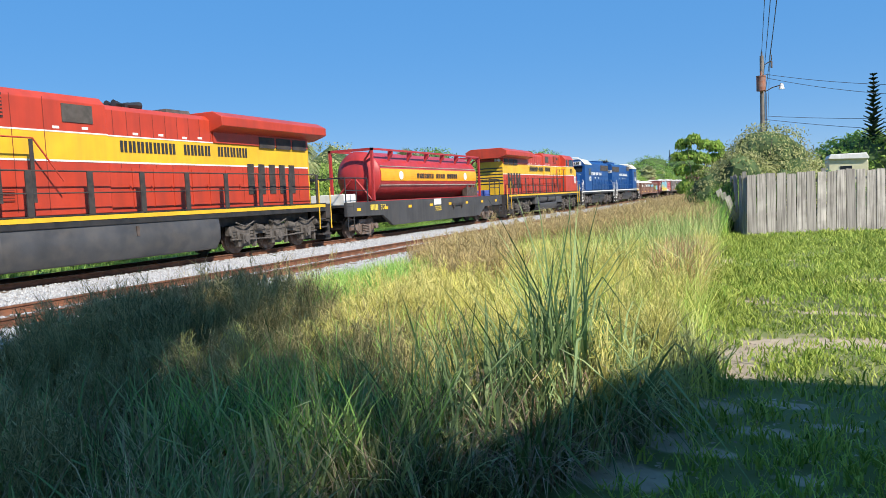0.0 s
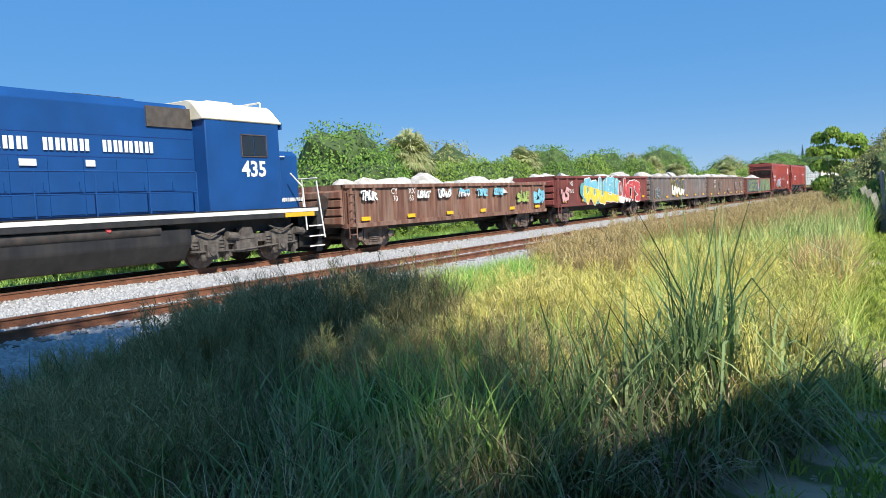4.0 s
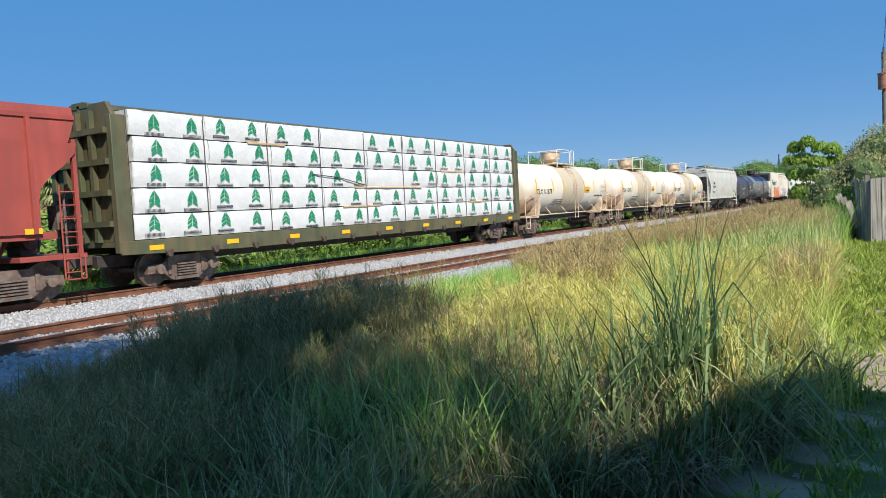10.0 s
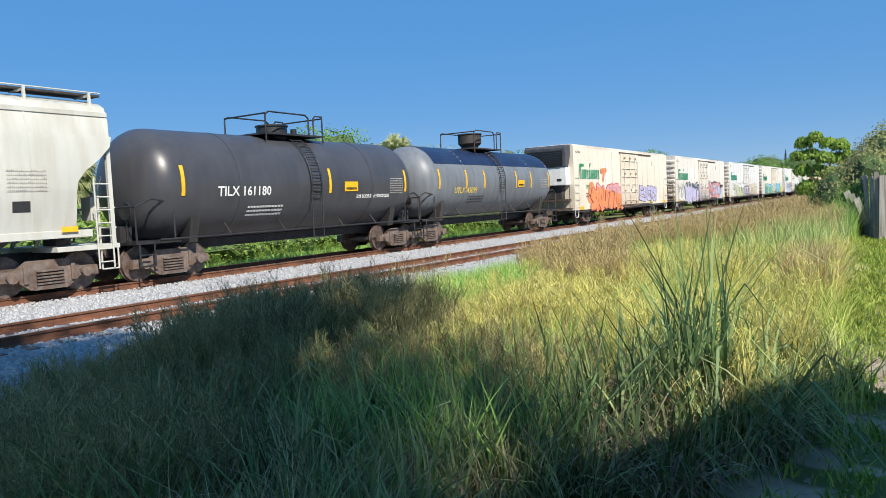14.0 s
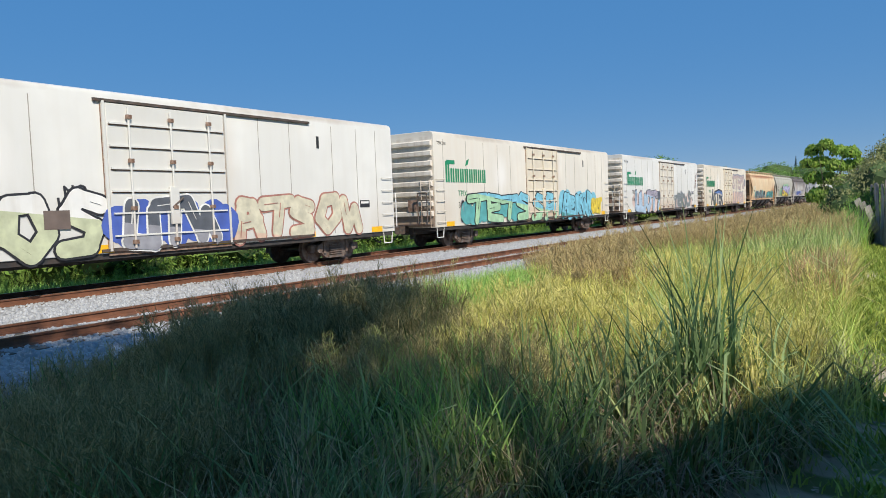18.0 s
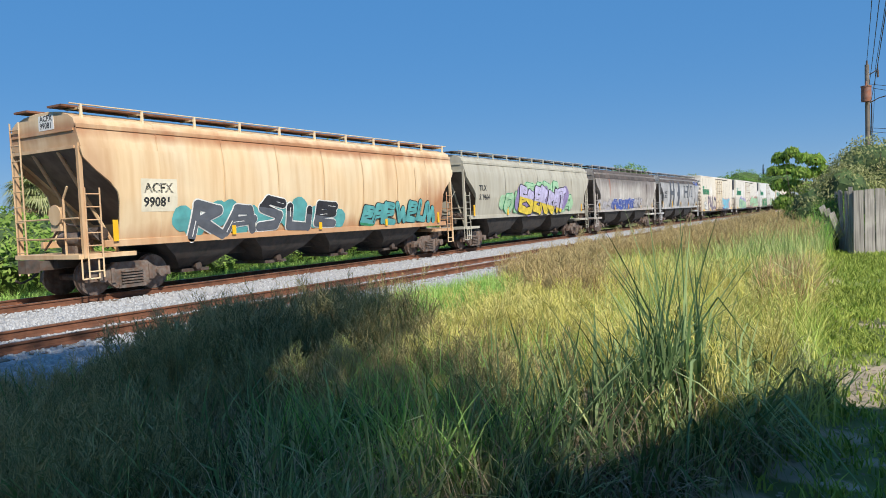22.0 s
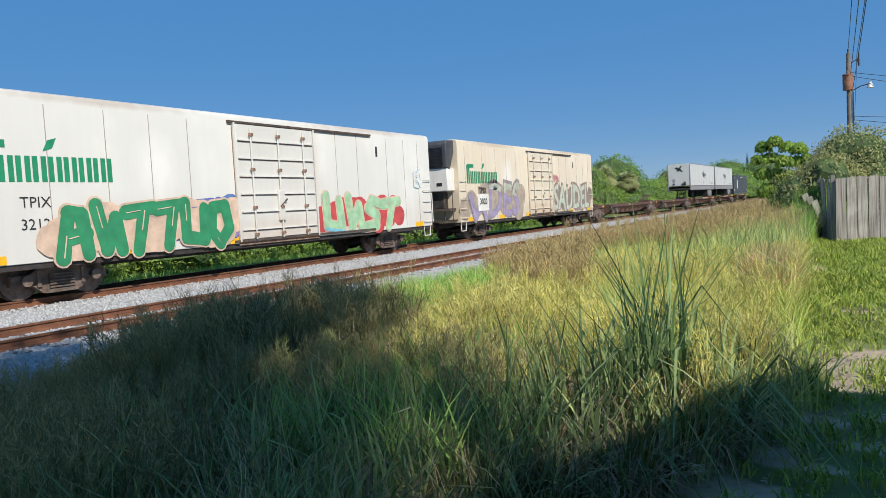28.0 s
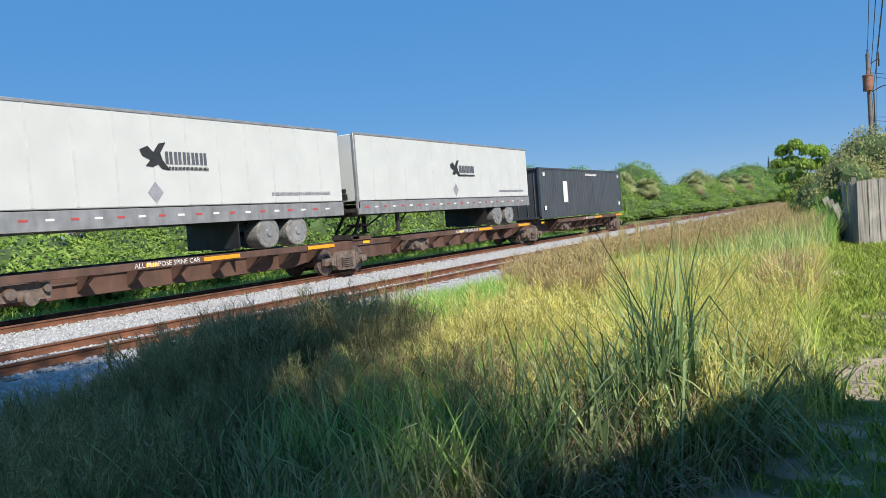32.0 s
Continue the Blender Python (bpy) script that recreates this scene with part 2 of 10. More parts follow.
# ---- building blocks ----
class Geo:
    """Vertices and faces of one mesh."""

    def __init__(self):
        self.v, self.f = [], []

    def add(self, vs, fs):
        n = len(self.v)
        self.v += [tuple(p) for p in vs]
        self.f += [tuple(i + n for i in q) for q in fs]
        return self

    def box(self, x0, x1, y0, y1, z0, z1):
        x0, x1, y0, y1, z0, z1 = min(x0, x1), max(x0, x1), min(y0, y1), max(y0, y1), min(z0, z1), max(z0, z1)
        return self.add([(x, y, z) for x in (x0, x1) for y in (y0, y1) for z in (z0, z1)],
                        [(0, 1, 3, 2), (4, 6, 7, 5), (0, 4, 5, 1), (2, 3, 7, 6), (0, 2, 6, 4), (1, 5, 7, 3)])

    def cyl(self, a, b, r, n=10, r2=None):
        a, b = Vector(a), Vector(b)
        w = (b - a).normalized()
        u = w.orthogonal().normalized()
        k = w.cross(u)
        r2 = r if r2 is None else r2
        ring = [(math.cos(2 * math.pi * i / n), math.sin(2 * math.pi * i / n)) for i in range(n)]
        vs = [a + (u * c + k * s) * r for c, s in ring] + [b + (u * c + k * s) * r2 for c, s in ring]
        return self.add(vs, [(i, (i + 1) % n, n + (i + 1) % n, n + i) for i in range(n)] + [tuple(range(n))[::-1], tuple(range(n, 2 * n))])

    def tube(self, pts, r, n=6):
        for a, b in zip(pts, pts[1:]):
            self.cyl(a, b, r, n)
        return self

    def prism(self, prof, axis, a, b):
        """A profile, (x, z) along axis y, (y, z) along axis x or (x, y) along axis z, drawn from a to b."""
        n = len(prof)
        at = {"y": lambda p, t: (p[0], t, p[1]), "x": lambda p, t: (t, p[0], p[1]), "z": lambda p, t: (p[0], p[1], t)}[axis]
        return self.add([at(p, a) for p in prof] + [at(p, b) for p in prof],
                        [(i, (i + 1) % n, n + (i + 1) % n, n + i) for i in range(n)] + [tuple(range(n))[::-1], tuple(range(n, 2 * n))])

    def loft(self, levels):
        """Levels of (z, half width, y0, y1) joined into a closed body."""
        vs, fs = [], []
        for z, x, y0, y1 in levels:
            vs += [(-x, y0, z), (x, y0, z), (x, y1, z), (-x, y1, z)]
        for k in range(len(levels) - 1):
            for i in range(4):
                fs.append((4 * k + i, 4 * k + (i + 1) % 4, 4 * k + 4 + (i + 1) % 4, 4 * k + 4 + i))
        fs += [(3, 2, 1, 0), tuple(4 * (len(levels) - 1) + i for i in range(4))]
        return self.add(vs, fs)

    def lathe(self, prof, n=32, zc=0.0):
        """A profile of (y, radius) turned about the line x = 0, z = zc."""
        vs, fs = [], []
        for y, r in prof:
            vs += [(r * math.sin(2 * math.pi * i / n), y, zc + r * math.cos(2 * math.pi * i / n)) for i in range(n)]
        for k in range(len(prof) - 1):
            fs += [(k * n + i, k * n + (i + 1) % n, k * n + n + (i + 1) % n, k * n + n + i) for i in range(n)]
        fs += [tuple(range(n))[::-1], tuple(range((len(prof) - 1) * n, len(prof) * n))]
        return self.add(vs, fs)

    def strand(self, pts, r, n=4):
        """One unbroken thin rod along the points."""
        vs, fs = [], []
        for i, p in enumerate(pts):
            d = (pts[min(i + 1, len(pts) - 1)] - pts[max(i - 1, 0)]).normalized()
            a = d.cross(Vector((0, 0, 1))).normalized()
            b = a.cross(d)
            vs += [tuple(p + r * (math.cos(2 * math.pi * k / n) * a + math.sin(2 * math.pi * k / n) * b)) for k in range(n)]
        for i in range(len(pts) - 1):
            fs += [(i * n + k, i * n + (k + 1) % n, i * n + n + (k + 1) % n, i * n + n + k) for k in range(n)]
        fs += [tuple(range(n))[::-1], tuple(range((len(pts) - 1) * n, len(pts) * n))]
        return self.add(vs, fs)

    def flat(self, poly, x=0.0):
        """A flat outline of (y, z) on the plane x, facing +x."""
        return self.add([(x, y, z) for y, z in poly], [tuple(range(len(poly)))])

    def mesh(self, name, material, smooth=0.6):
        me = bpy.data.meshes.new(name)
        me.from_pydata(self.v, [], self.f)
        bm = bmesh.new()
        bm.from_mesh(me)
        bmesh.ops.recalc_face_normals(bm, faces=bm.faces)
        bm.to_mesh(me)
        bm.free()
        if smooth:
            me.polygons.foreach_set("use_smooth", [True] * len(me.polygons))
            me.set_sharp_from_angle(angle=smooth)
        me.materials.append(material)
        return me


def part(name, geo, material, parent, label="", at=(0, 0, 0), bevel=0.0):
    me = geo if isinstance(geo, bpy.types.Mesh) else geo.mesh(name, material)
    ob = new(name, me)
    ob.parent = parent
    ob.location = at
    if bevel:
        mod = ob.modifiers.new("bevel", "BEVEL")
        mod.width, mod.segments, mod.limit_method = bevel, 2, "ANGLE"
    return tagged(ob, label) if label else ob


def thing(name, label, category, group="", kind="", at=(0, 0, 0)):
    ob = new(name)
    ob.location = at
    return tagged(ob, label, category, group, kind)


def big_mesh(name, verts, faces, material, smooth=False):
    """A mesh out of whole arrays: verts N x 3, faces M x 4 (or M x 3)."""
    verts, faces = np.asarray(verts, np.float32), np.asarray(faces, np.int32)
    k = faces.shape[1]
    me = bpy.data.meshes.new(name)
    me.vertices.add(len(verts))
    me.vertices.foreach_set("co", verts.ravel())
    me.loops.add(faces.size)
    me.loops.foreach_set("vertex_index", faces.ravel())
    me.polygons.add(len(faces))
    me.polygons.foreach_set("loop_start", np.arange(0, faces.size, k, dtype=np.int32))
    me.polygons.foreach_set("loop_total", np.full(len(faces), k, np.int32))
    if smooth:
        me.polygons.foreach_set("use_smooth", np.ones(len(faces), bool))
    me.update(calc_edges=True)
    for m in material if isinstance(material, (list, tuple)) else (material,):
        me.materials.append(m)
    return me


def words_mesh(text, size, bold=0.0, width=None):
    """Writing as a flat mesh in (y, z), its lower left corner on the origin; width squeezes it to that length."""
    cu = bpy.data.curves.new("words", "FONT")
    cu.body, cu.size, cu.offset, cu.resolution_u = text, size * 1.4, bold, 2
    cu.fill_mode = "FRONT"
    ob = bpy.data.objects.new("words", cu)
    scene.collection.objects.link(ob)
    me = bpy.data.meshes.new_from_object(ob.evaluated_get(bpy.context.evaluated_depsgraph_get()))
    bpy.data.objects.remove(ob)
    v = np.array([p.co[:2] for p in me.vertices])
    if len(v):
        v -= v.min(0)
        k = width / v[:, 0].max() if width else 1.0
        for p, (a, b) in zip(me.vertices, v):
            p.co = (0.0, a * k, b)
    return me


def words(name, text, parent, y, z, size, material, surf, label="", bold=0.0, width=None, lift=0.012):
    me = words_mesh(text, size, bold, width)
    for p in me.vertices:
        p.co = (surf(p.co[2] + z) + lift, p.co[1] + y, p.co[2] + z)
    me.materials.append(material)
    return part(name, me, material, parent, label or "painted writing " + text)


def drape(geo, surf, lift, step=0.0):
    """Lay a flat mesh on a side whose half width at height z is surf(z)."""
    bm = bmesh.new()
    vs = [bm.verts.new(p) for p in geo.v]
    for f in geo.f:
        bm.faces.new([vs[i] for i in f])
    if step:
        zs = [p[2] for p in geo.v]
        z = min(zs) + step
        while z < max(zs):
            bmesh.ops.bisect_plane(bm, geom=bm.verts[:] + bm.edges[:] + bm.faces[:], plane_co=(0, 0, z), plane_no=(0, 0, 1))
            z += step
    for v in bm.verts:
        v.co.x += surf(v.co.z) + lift
    bmesh.ops.recalc_face_normals(bm, faces=bm.faces)
    me = bpy.data.meshes.new("paint")
    bm.to_mesh(me)
    bm.free()
    return me


def bars(name, parent, y, z, w, h, n, material, surf, label, tall=1.0, skip=()):
    """Letters that are not spelled out: two plain upright bars in the place of each; the first pair may be taller; none at the places in skip."""
    g = Geo()
    pitch = w / n
    for i in range(n):
        if i in skip:
            continue
        a, t = y + i * pitch, z + h * (tall if i == 0 else 1.0)
        if n == 1:
            g.flat([(a, z), (y + w, z), (y + w, t), (a, t)])
            continue
        for u, v in ((0.0, 0.34), (0.46, 0.80)):
            g.flat([(a + pitch * u, z), (a + pitch * v, z), (a + pitch * v, t), (a + pitch * u, t)])
    me = drape(g, surf, 0.012)
    me.materials.append(material)
    return part(name, me, material, parent, label)


HOOKS = ([[(0.9, 0.85), (0.35, 1.0), (0.08, 0.7), (0.8, 0.4), (0.75, 0.05), (0.05, 0.0)]], [[(0.05, -0.05), (0.3, 1.0), (0.75, 0.95), (0.95, 0.0)], [(0.25, 0.4), (0.95, 0.5)]],
         [[(-0.1, 0.9), (1.05, 1.0)], [(0.6, 0.95), (0.45, 0.0)]], [[(0.95, 0.9), (0.2, 1.0), (0.1, 0.1), (1.0, 0.0)], [(0.2, 0.5), (0.9, 0.55)]],
         [[(0.1, -0.1), (0.15, 1.0), (0.85, 0.8), (0.3, 0.45), (1.05, -0.1)]], [[(0.5, 0.0), (0.05, 0.35), (0.2, 0.95), (0.75, 1.0), (0.95, 0.4), (0.5, 0.0)]],
         [[(0.0, 1.0), (0.4, 0.0), (0.65, 0.7), (1.0, -0.05)]], [[(0.15, 1.05), (0.1, 0.1), (0.9, 0.0), (0.95, 0.9)]])


def graffiti(parent, y0, y1, z0, z1, n, fill, edge, seed, surf, accent=None, cloud=None, step=0.0, word=""):
    """A sprayed piece: a cloud behind, swollen interlocking strokes (or a word) with a dark edge, a lower half of another colour, small highlights."""
    rnd = random.Random(seed)
    lab = "sprayed graffiti"
    fill, low = fill if isinstance(fill, tuple) else (fill, accent)
    w, h = (y1 - y0) / n, z1 - z0

    def put(name, g, m, lift, st=0.0):
        if g.f:
            me = drape(g, surf, lift, st or step)
            me.materials.append(m)
            part(name, me, m, parent, lab)

    def split(me, m, m2):
        """The lower part of a fill in a second colour."""
        me.materials.append(m)
        if m2:
            me.materials.append(m2)
            bm = bmesh.new()
            bm.from_mesh(me)
            zc = z0 + h * 0.42
            bmesh.ops.bisect_plane(bm, geom=bm.verts[:] + bm.edges[:] + bm.faces[:], plane_co=(0, 0, zc), plane_no=(0, 0.12, 1))
            for f in bm.faces:
                c = f.calc_center_median()
                f.material_index = int(c.z + 0.12 * c.y < zc)
            bm.to_mesh(me)
            bm.free()
        return me

    if cloud:
        g = Geo()
        for i in range(n * 3 + 2):
            c, r = (y0 + (i - 0.3) * w / 3.05, z0 + h * rnd.uniform(0.25, 0.75)), h * rnd.uniform(0.30, 0.46)
            g.flat([(c[0] + r * math.cos(a * 0.449) * (1 + 0.1 * math.sin(a * 2.7)), c[1] + r * math.sin(a * 0.449)) for a in range(14)], i * 0.00025)
        put("graffiti_cloud", g, cloud, 0.006)
    if word:
        for nm, m, bold, lift in (("graffiti_edge", edge, h * 0.065, 0.012), ("graffiti_fill", fill, h * 0.034, 0.018)):
            me = words_mesh(word, h * (1.06 if lift < 0.015 else 0.97), bold, (y1 - y0) * (1.0 if lift < 0.015 else 0.97))
            k = 0.0 if lift < 0.015 else 0.045 * h
            for p in me.vertices:
                a, b = p.co[1], p.co[2]
                p.co = (surf(b + z0) + lift, a + y0 + 0.10 * b + k, b + z0 + k + 0.06 * h * math.sin(a * 2.3 + seed))
            if nm == "graffiti_fill":
                split(me, m, low)
            else:
                me.materials.append(m)
            part(nm, me, m, parent, lab)
        return
    skel = []
    for i in range(n):
        sx, sz, lean = w * 0.86, h * 0.78 * rnd.uniform(0.85, 1.15), rnd.uniform(-0.15, 0.25)
        c, zb = y0 + i * w + w * 0.07, z0 + h * 0.11 + h * rnd.uniform(-0.06, 0.06)
        for line in HOOKS[rnd.randrange(len(HOOKS))]:
            skel.append([(c + u * sx + lean * v * sz + rnd.uniform(-0.04, 0.04) * w, zb + v * sz) for u, v in line])

    def strokes(half):
        g = Geo()
        for line in skel:
            for (a, b), (c, d) in zip(line, line[1:]):
                t0 = math.atan2(d - b, c - a)
                cap = [(a + half * math.cos(t0 + math.pi * (0.5 + k / 6)), b + half * math.sin(t0 + math.pi * (0.5 + k / 6))) for k in range(7)]
                cap += [(c + half * 0.9 * math.cos(t0 + math.pi * (k / 6 - 0.5)), d + half * 0.9 * math.sin(t0 + math.pi * (k / 6 - 0.5))) for k in range(7)]
                g.flat(cap, len(g.f) * 0.0004)
        return g

    s = min(w * 0.25, h * 0.155)
    put("graffiti_edge", strokes(s * 1.27), edge, 0.014)
    me = drape(strokes(s), surf, 0.030, step)
    part("graffiti_fill", split(me, fill, low), fill, parent, lab)
    ga = Geo()
    for line in skel:
        (a, b), (c, d) = line[0], line[1]
        ga.flat([(a, b), (a + 0.03, b - 0.02), (a + (c - a) * 0.5 + 0.03, b + (d - b) * 0.5 - 0.02), (a + (c - a) * 0.5, b + (d - b) * 0.5)])
    put("graffiti_stroke", ga, edge, 0.046)


def side_at(x):
    return lambda z: x


def boxy(*b):
    return Geo().box(*b)


# ---- running gear, built once and shared ----
GEAR = {}
WHEELSETS = {}


def wheelset_mesh(r):
    g = Geo()
    for s in (-1, 1):
        for a, b, rr, n in ((0.66, 0.69, r + 0.028, 28), (0.69, 0.80, r, 28), (0.80, 0.805, r * 0.86, 20), (0.80, 0.86, r * 0.36, 14)):
            g.cyl((s * a, 0, 0), (s * b, 0, 0), rr, n)
        for k in range(4):
            c, q = math.cos(k * math.pi / 2), math.sin(k * math.pi / 2)
            g.cyl((s * 0.80, c * r * 0.6, q * r * 0.6), (s * 0.815, c * r * 0.6, q * r * 0.6), r * 0.09, 6)
    g.cyl((-0.95, 0, 0), (0.95, 0, 0), 0.09, 10)
    return g.mesh("wheelset", M_WHEEL)


def truck(parent, y, kind="freight"):
    """A bogie with its wheelsets; kinds: freight (two axles), four and six (locomotive)."""
    axles, r, base = {"freight": (2, 0.47, 0.89), "four": (2, 0.508, 1.37), "six": (3, 0.53, 1.88)}[kind]
    if kind not in GEAR:
        frame_g = Geo()
        top = r + (0.12 if kind == "freight" else 0.22)
        for s in (-1, 1):
            x0, x1 = s * 0.92, s * 1.08
            if kind == "freight":
                frame_g.prism([(-1.25, 0.36), (-1.22, 0.60), (-0.75, 0.62), (-0.48, 0.82), (0.48, 0.82), (0.75, 0.62), (1.22, 0.60), (1.25, 0.36), (0.78, 0.38),
                               (0.46, 0.14), (-0.46, 0.14), (-0.78, 0.38)], "x", x0, x1)
                frame_g.box(x0, s * 1.13, -0.40, 0.40, 0.13, 0.22)
                for k in (-1, 1):
                    frame_g.cyl((s * 1.04, k * base, r), (s * 1.19, k * base, r), 0.135, 10)
                    frame_g.box(x1, s * 1.13, k * 0.62, k * 0.52, 0.3, 0.7)
                for k in range(5):
                    frame_g.box(s * 1.0, s * 1.15, -0.32, 0.32, 0.25 + k * 0.075, 0.29 + k * 0.075)
            else:
                L = base + 0.68
                frame_g.prism([(-L, 0.66), (-L, 0.98), (-L * 0.62, 1.06), (-L * 0.45, 0.90), (L * 0.45, 0.90), (L * 0.62, 1.06), (L, 0.98), (L, 0.66), (L * 0.62, 0.56), (L * 0.4, 0.66), (-L * 0.4, 0.66), (-L * 0.62, 0.56)],
                              "x", s * 0.98, s * 1.17)
                for k in ([-1, 1] if axles == 2 else [-1, 0, 1]):
                    frame_g.prism([(k * base - 0.30, 0.26), (k * base - 0.36, 0.82), (k * base + 0.36, 0.82), (k * base + 0.30, 0.26)], "x", s * 1.0, s * 1.22)
                    frame_g.prism([(k * base - 0.17, 0.36), (k * base - 0.20, 0.70), (k * base + 0.20, 0.70), (k * base + 0.17, 0.36)], "x", s * 1.2, s * 1.34)
                    frame_g.cyl((s * 1.3, k * base, r), (s * 1.38, k * base, r), 0.13, 12)
                    for q in (-1, 1):
                        for z in range(4):
                            frame_g.cyl((s * 1.12, k * base + q * 0.46, 0.50 + z * 0.10), (s * 1.12, k * base + q * 0.46, 0.56 + z * 0.10), 0.12, 10)
                        frame_g.cyl((s * 1.12, k * base + q * 0.46, 0.46), (s * 1.12, k * base + q * 0.46, 0.95), 0.08, 8)
                    frame_g.cyl((s * 1.22, k * base + 0.62, 0.92), (s * 1.22, k * base + 1.02, 0.86), 0.12, 10).cyl((s * 1.22, k * base + 1.02, 0.86), (s * 1.22, k * base + 1.2, 0.84), 0.04, 6)
                    frame_g.box(s * 1.08, s * 1.2, k * base + 0.58, k * base + 0.68, 0.2, 0.8)
                    frame_g.box(s * 0.6, s * 0.98, k * base + 0.35, k * base + 1.0, 0.28, 0.7)
                    frame_g.tube([(s * 1.3, k * base - 0.5, 1.12), (s * 1.32, k * base, 0.95), (s * 1.3, k * base + 0.5, 1.12)], 0.028)
                frame_g.tube([(s * 1.26, -L, 0.52), (s * 1.26, -0.3, 0.46), (s * 1.26, L, 0.56)], 0.03)
                frame_g.box(s * 0.9, s * 1.24, -0.42, 0.42, 0.40, 0.78)
                frame_g.prism([(-0.3, 0.78), (-0.18, 1.12), (0.18, 1.12), (0.3, 0.78)], "x", s * 1.0, s * 1.26)
        frame_g.box(-1.0, 1.0, -0.2, 0.2, 0.42, top + 0.1)
        for k in (-1, 1):
            frame_g.box(-0.8, 0.8, k * 0.42, k * 0.34, 0.3, 0.42)
        GEAR[kind] = (frame_g.mesh("truck_frame", M_TRUCK if kind == "freight" else M_LTRUCK), wheelset_mesh(r))
    fm, wm = GEAR[kind]
    t = part("truck", fm, M_TRUCK, parent, "cast steel wheel truck", (0, y, 0))
    for k in ([-1, 1] if axles == 2 else [-1, 0, 1]):
        w = part("wheelset", wm, M_WHEEL, t, "", (0, k * base, r))
        WHEELSETS.setdefault((kind, k), []).append(w)
    return t


def coupler(parent, y, d):
    if "coupler" not in GEAR:
        GEAR["coupler"] = (Geo().box(-0.11, 0.11, -0.35, 0.45, 0.72, 0.96).prism([(-0.20, 0.40), (-0.20, 0.75), (0.02, 0.82), (0.2, 0.62), (0.16, 0.42)], "z", 0.68, 1.0)
                           .mesh("coupler", M_STEEL),
                           Geo().tube([(0.3, 0.1, 0.75), (0.36, 0.3, 0.52), (0.3, 0.62, 0.42), (0.2, 0.8, 0.5)], 0.028).mesh("brake_hose", M_DARK))
    a = part("coupler", GEAR["coupler"][0], M_STEEL, parent, "", (0, y, 0))
    b = part("brake_hose", GEAR["coupler"][1], M_DARK, parent, "", (0, y, 0))
    if d < 0:
        a.rotation_euler.z = b.rotation_euler.z = math.pi


def ladder(parent, name, x, y, z0, z1, w, n, material, along="y", label=""):
    g = Geo()
    for k in (0, 1):
        p = (x, y + k * w) if along == "y" else (x + k * w, y)
        g.cyl((*p, z0), (*p, z1), 0.022, 6)
    for i in range(n):
        z = z0 + (i + 0.5) * (z1 - z0) / n
        a, b = ((x, y, z), (x, y + w, z)) if along == "y" else ((x, y, z), (x + w, y, z))
        g.cyl(a, b, 0.018, 6)
    return part(name, g, material, parent, label)


CARS = []          # (thing, its middle in train metres)


def car(name, label, category, a, b, group="cars of the freight train"):
    ob = thing(name, label, category, group)
    CARS.append((ob, (a + b) / 2))
    return ob, (b - a) / 2


# ---- the train ----
def underframe(ob, h, z0=0.62, z1=0.95, w=0.34, material=None):
    part("centre_sill", boxy(-w, w, -h, h, z0, z1), material or M_DARK, ob, bevel=0.02)
    for d in (-1, 1):
        coupler(ob, d * h, d)


def reflectors(ob, h, z, surf, n=5, size=(0.55, 0.16)):
    me = None
    for i in range(n):
        y = -h + 0.8 + i * (2 * h - 2.2) / (n - 1)
        if me is None:
            me = Geo().box(0, 0.008, 0, size[0], 0, size[1]).mesh("reflector_strip", M_REFLECT)
        part("reflector_strip", me, M_REFLECT, ob, "yellow reflective strip", (surf(z), y, z))


M_SEAM = mat("seam_grey", (0.32, 0.29, 0.25), 0.7, 0.0, 0.2, 2, 0.0)
M_RUSTY = mat("rusty_edge", (0.21, 0.12, 0.08), 0.8, 0.0, 0.35, 5, 0.2, (0.40, 0.33, 0.26), 0.5)


def reefer_paint(tone):
    tones = {"white": ((0.755, 0.745, 0.695), (0.55, 0.50, 0.42), 0.13), "cream": ((0.80, 0.73, 0.59), (0.56, 0.40, 0.25), 0.19),
             "warm": ((0.77, 0.725, 0.63), (0.58, 0.46, 0.33), 0.17), "beige": ((0.79, 0.70, 0.54), (0.52, 0.36, 0.22), 0.2)}
    base, dirt, amt = tones[tone]
    base = tuple(c * 0.92 for c in base)
    # rust below the door and along the roof edge, a repainted round patch, brown dirt low down at the ends
    st = ((0.3, 1.2, 3.0, 0.55, (0.42, 0.25, 0.15), amt * 2.2), (-4.4, 3.15, 0.75, 0.95, (0.82, 0.80, 0.76), 0.6), (-6.0, 4.86, 3.0, 0.16, (0.36, 0.28, 0.21), 0.5), (5.5, 4.86, 4.0, 0.14, (0.36, 0.26, 0.18), 0.45),
          (9.6, 1.3, 1.6, 0.9, (0.50, 0.36, 0.24), amt * 1.3), (-9.6, 1.4, 0.9, 0.9, (0.50, 0.38, 0.27), amt * 1.3), (2.3, 3.0, 0.35, 1.7, (0.55, 0.38, 0.24), amt))
    return mat("reefer_" + tone, base, 0.5, 0.0, 0.05, 0.8, 0.04, dirt, amt, True, second=tuple(c * 0.93 for c in base), stains=st)


M_ENDGRIME = mat("end_grime", (0.74, 0.70, 0.62), 0.7, 0.0, 0.15, 1.0, 0.1, (0.34, 0.25, 0.18), 0.4, True, second=(0.62, 0.56, 0.47), stains=((-10.2, 1.2, 4.0, 1.3, (0.30, 0.20, 0.13), 0.75),))


M_SLATE = mat("unit_slate", (0.06, 0.065, 0.075), 0.55, 0.0, 0.15, 2, 0.05, (0.16, 0.15, 0.13), 0.3)


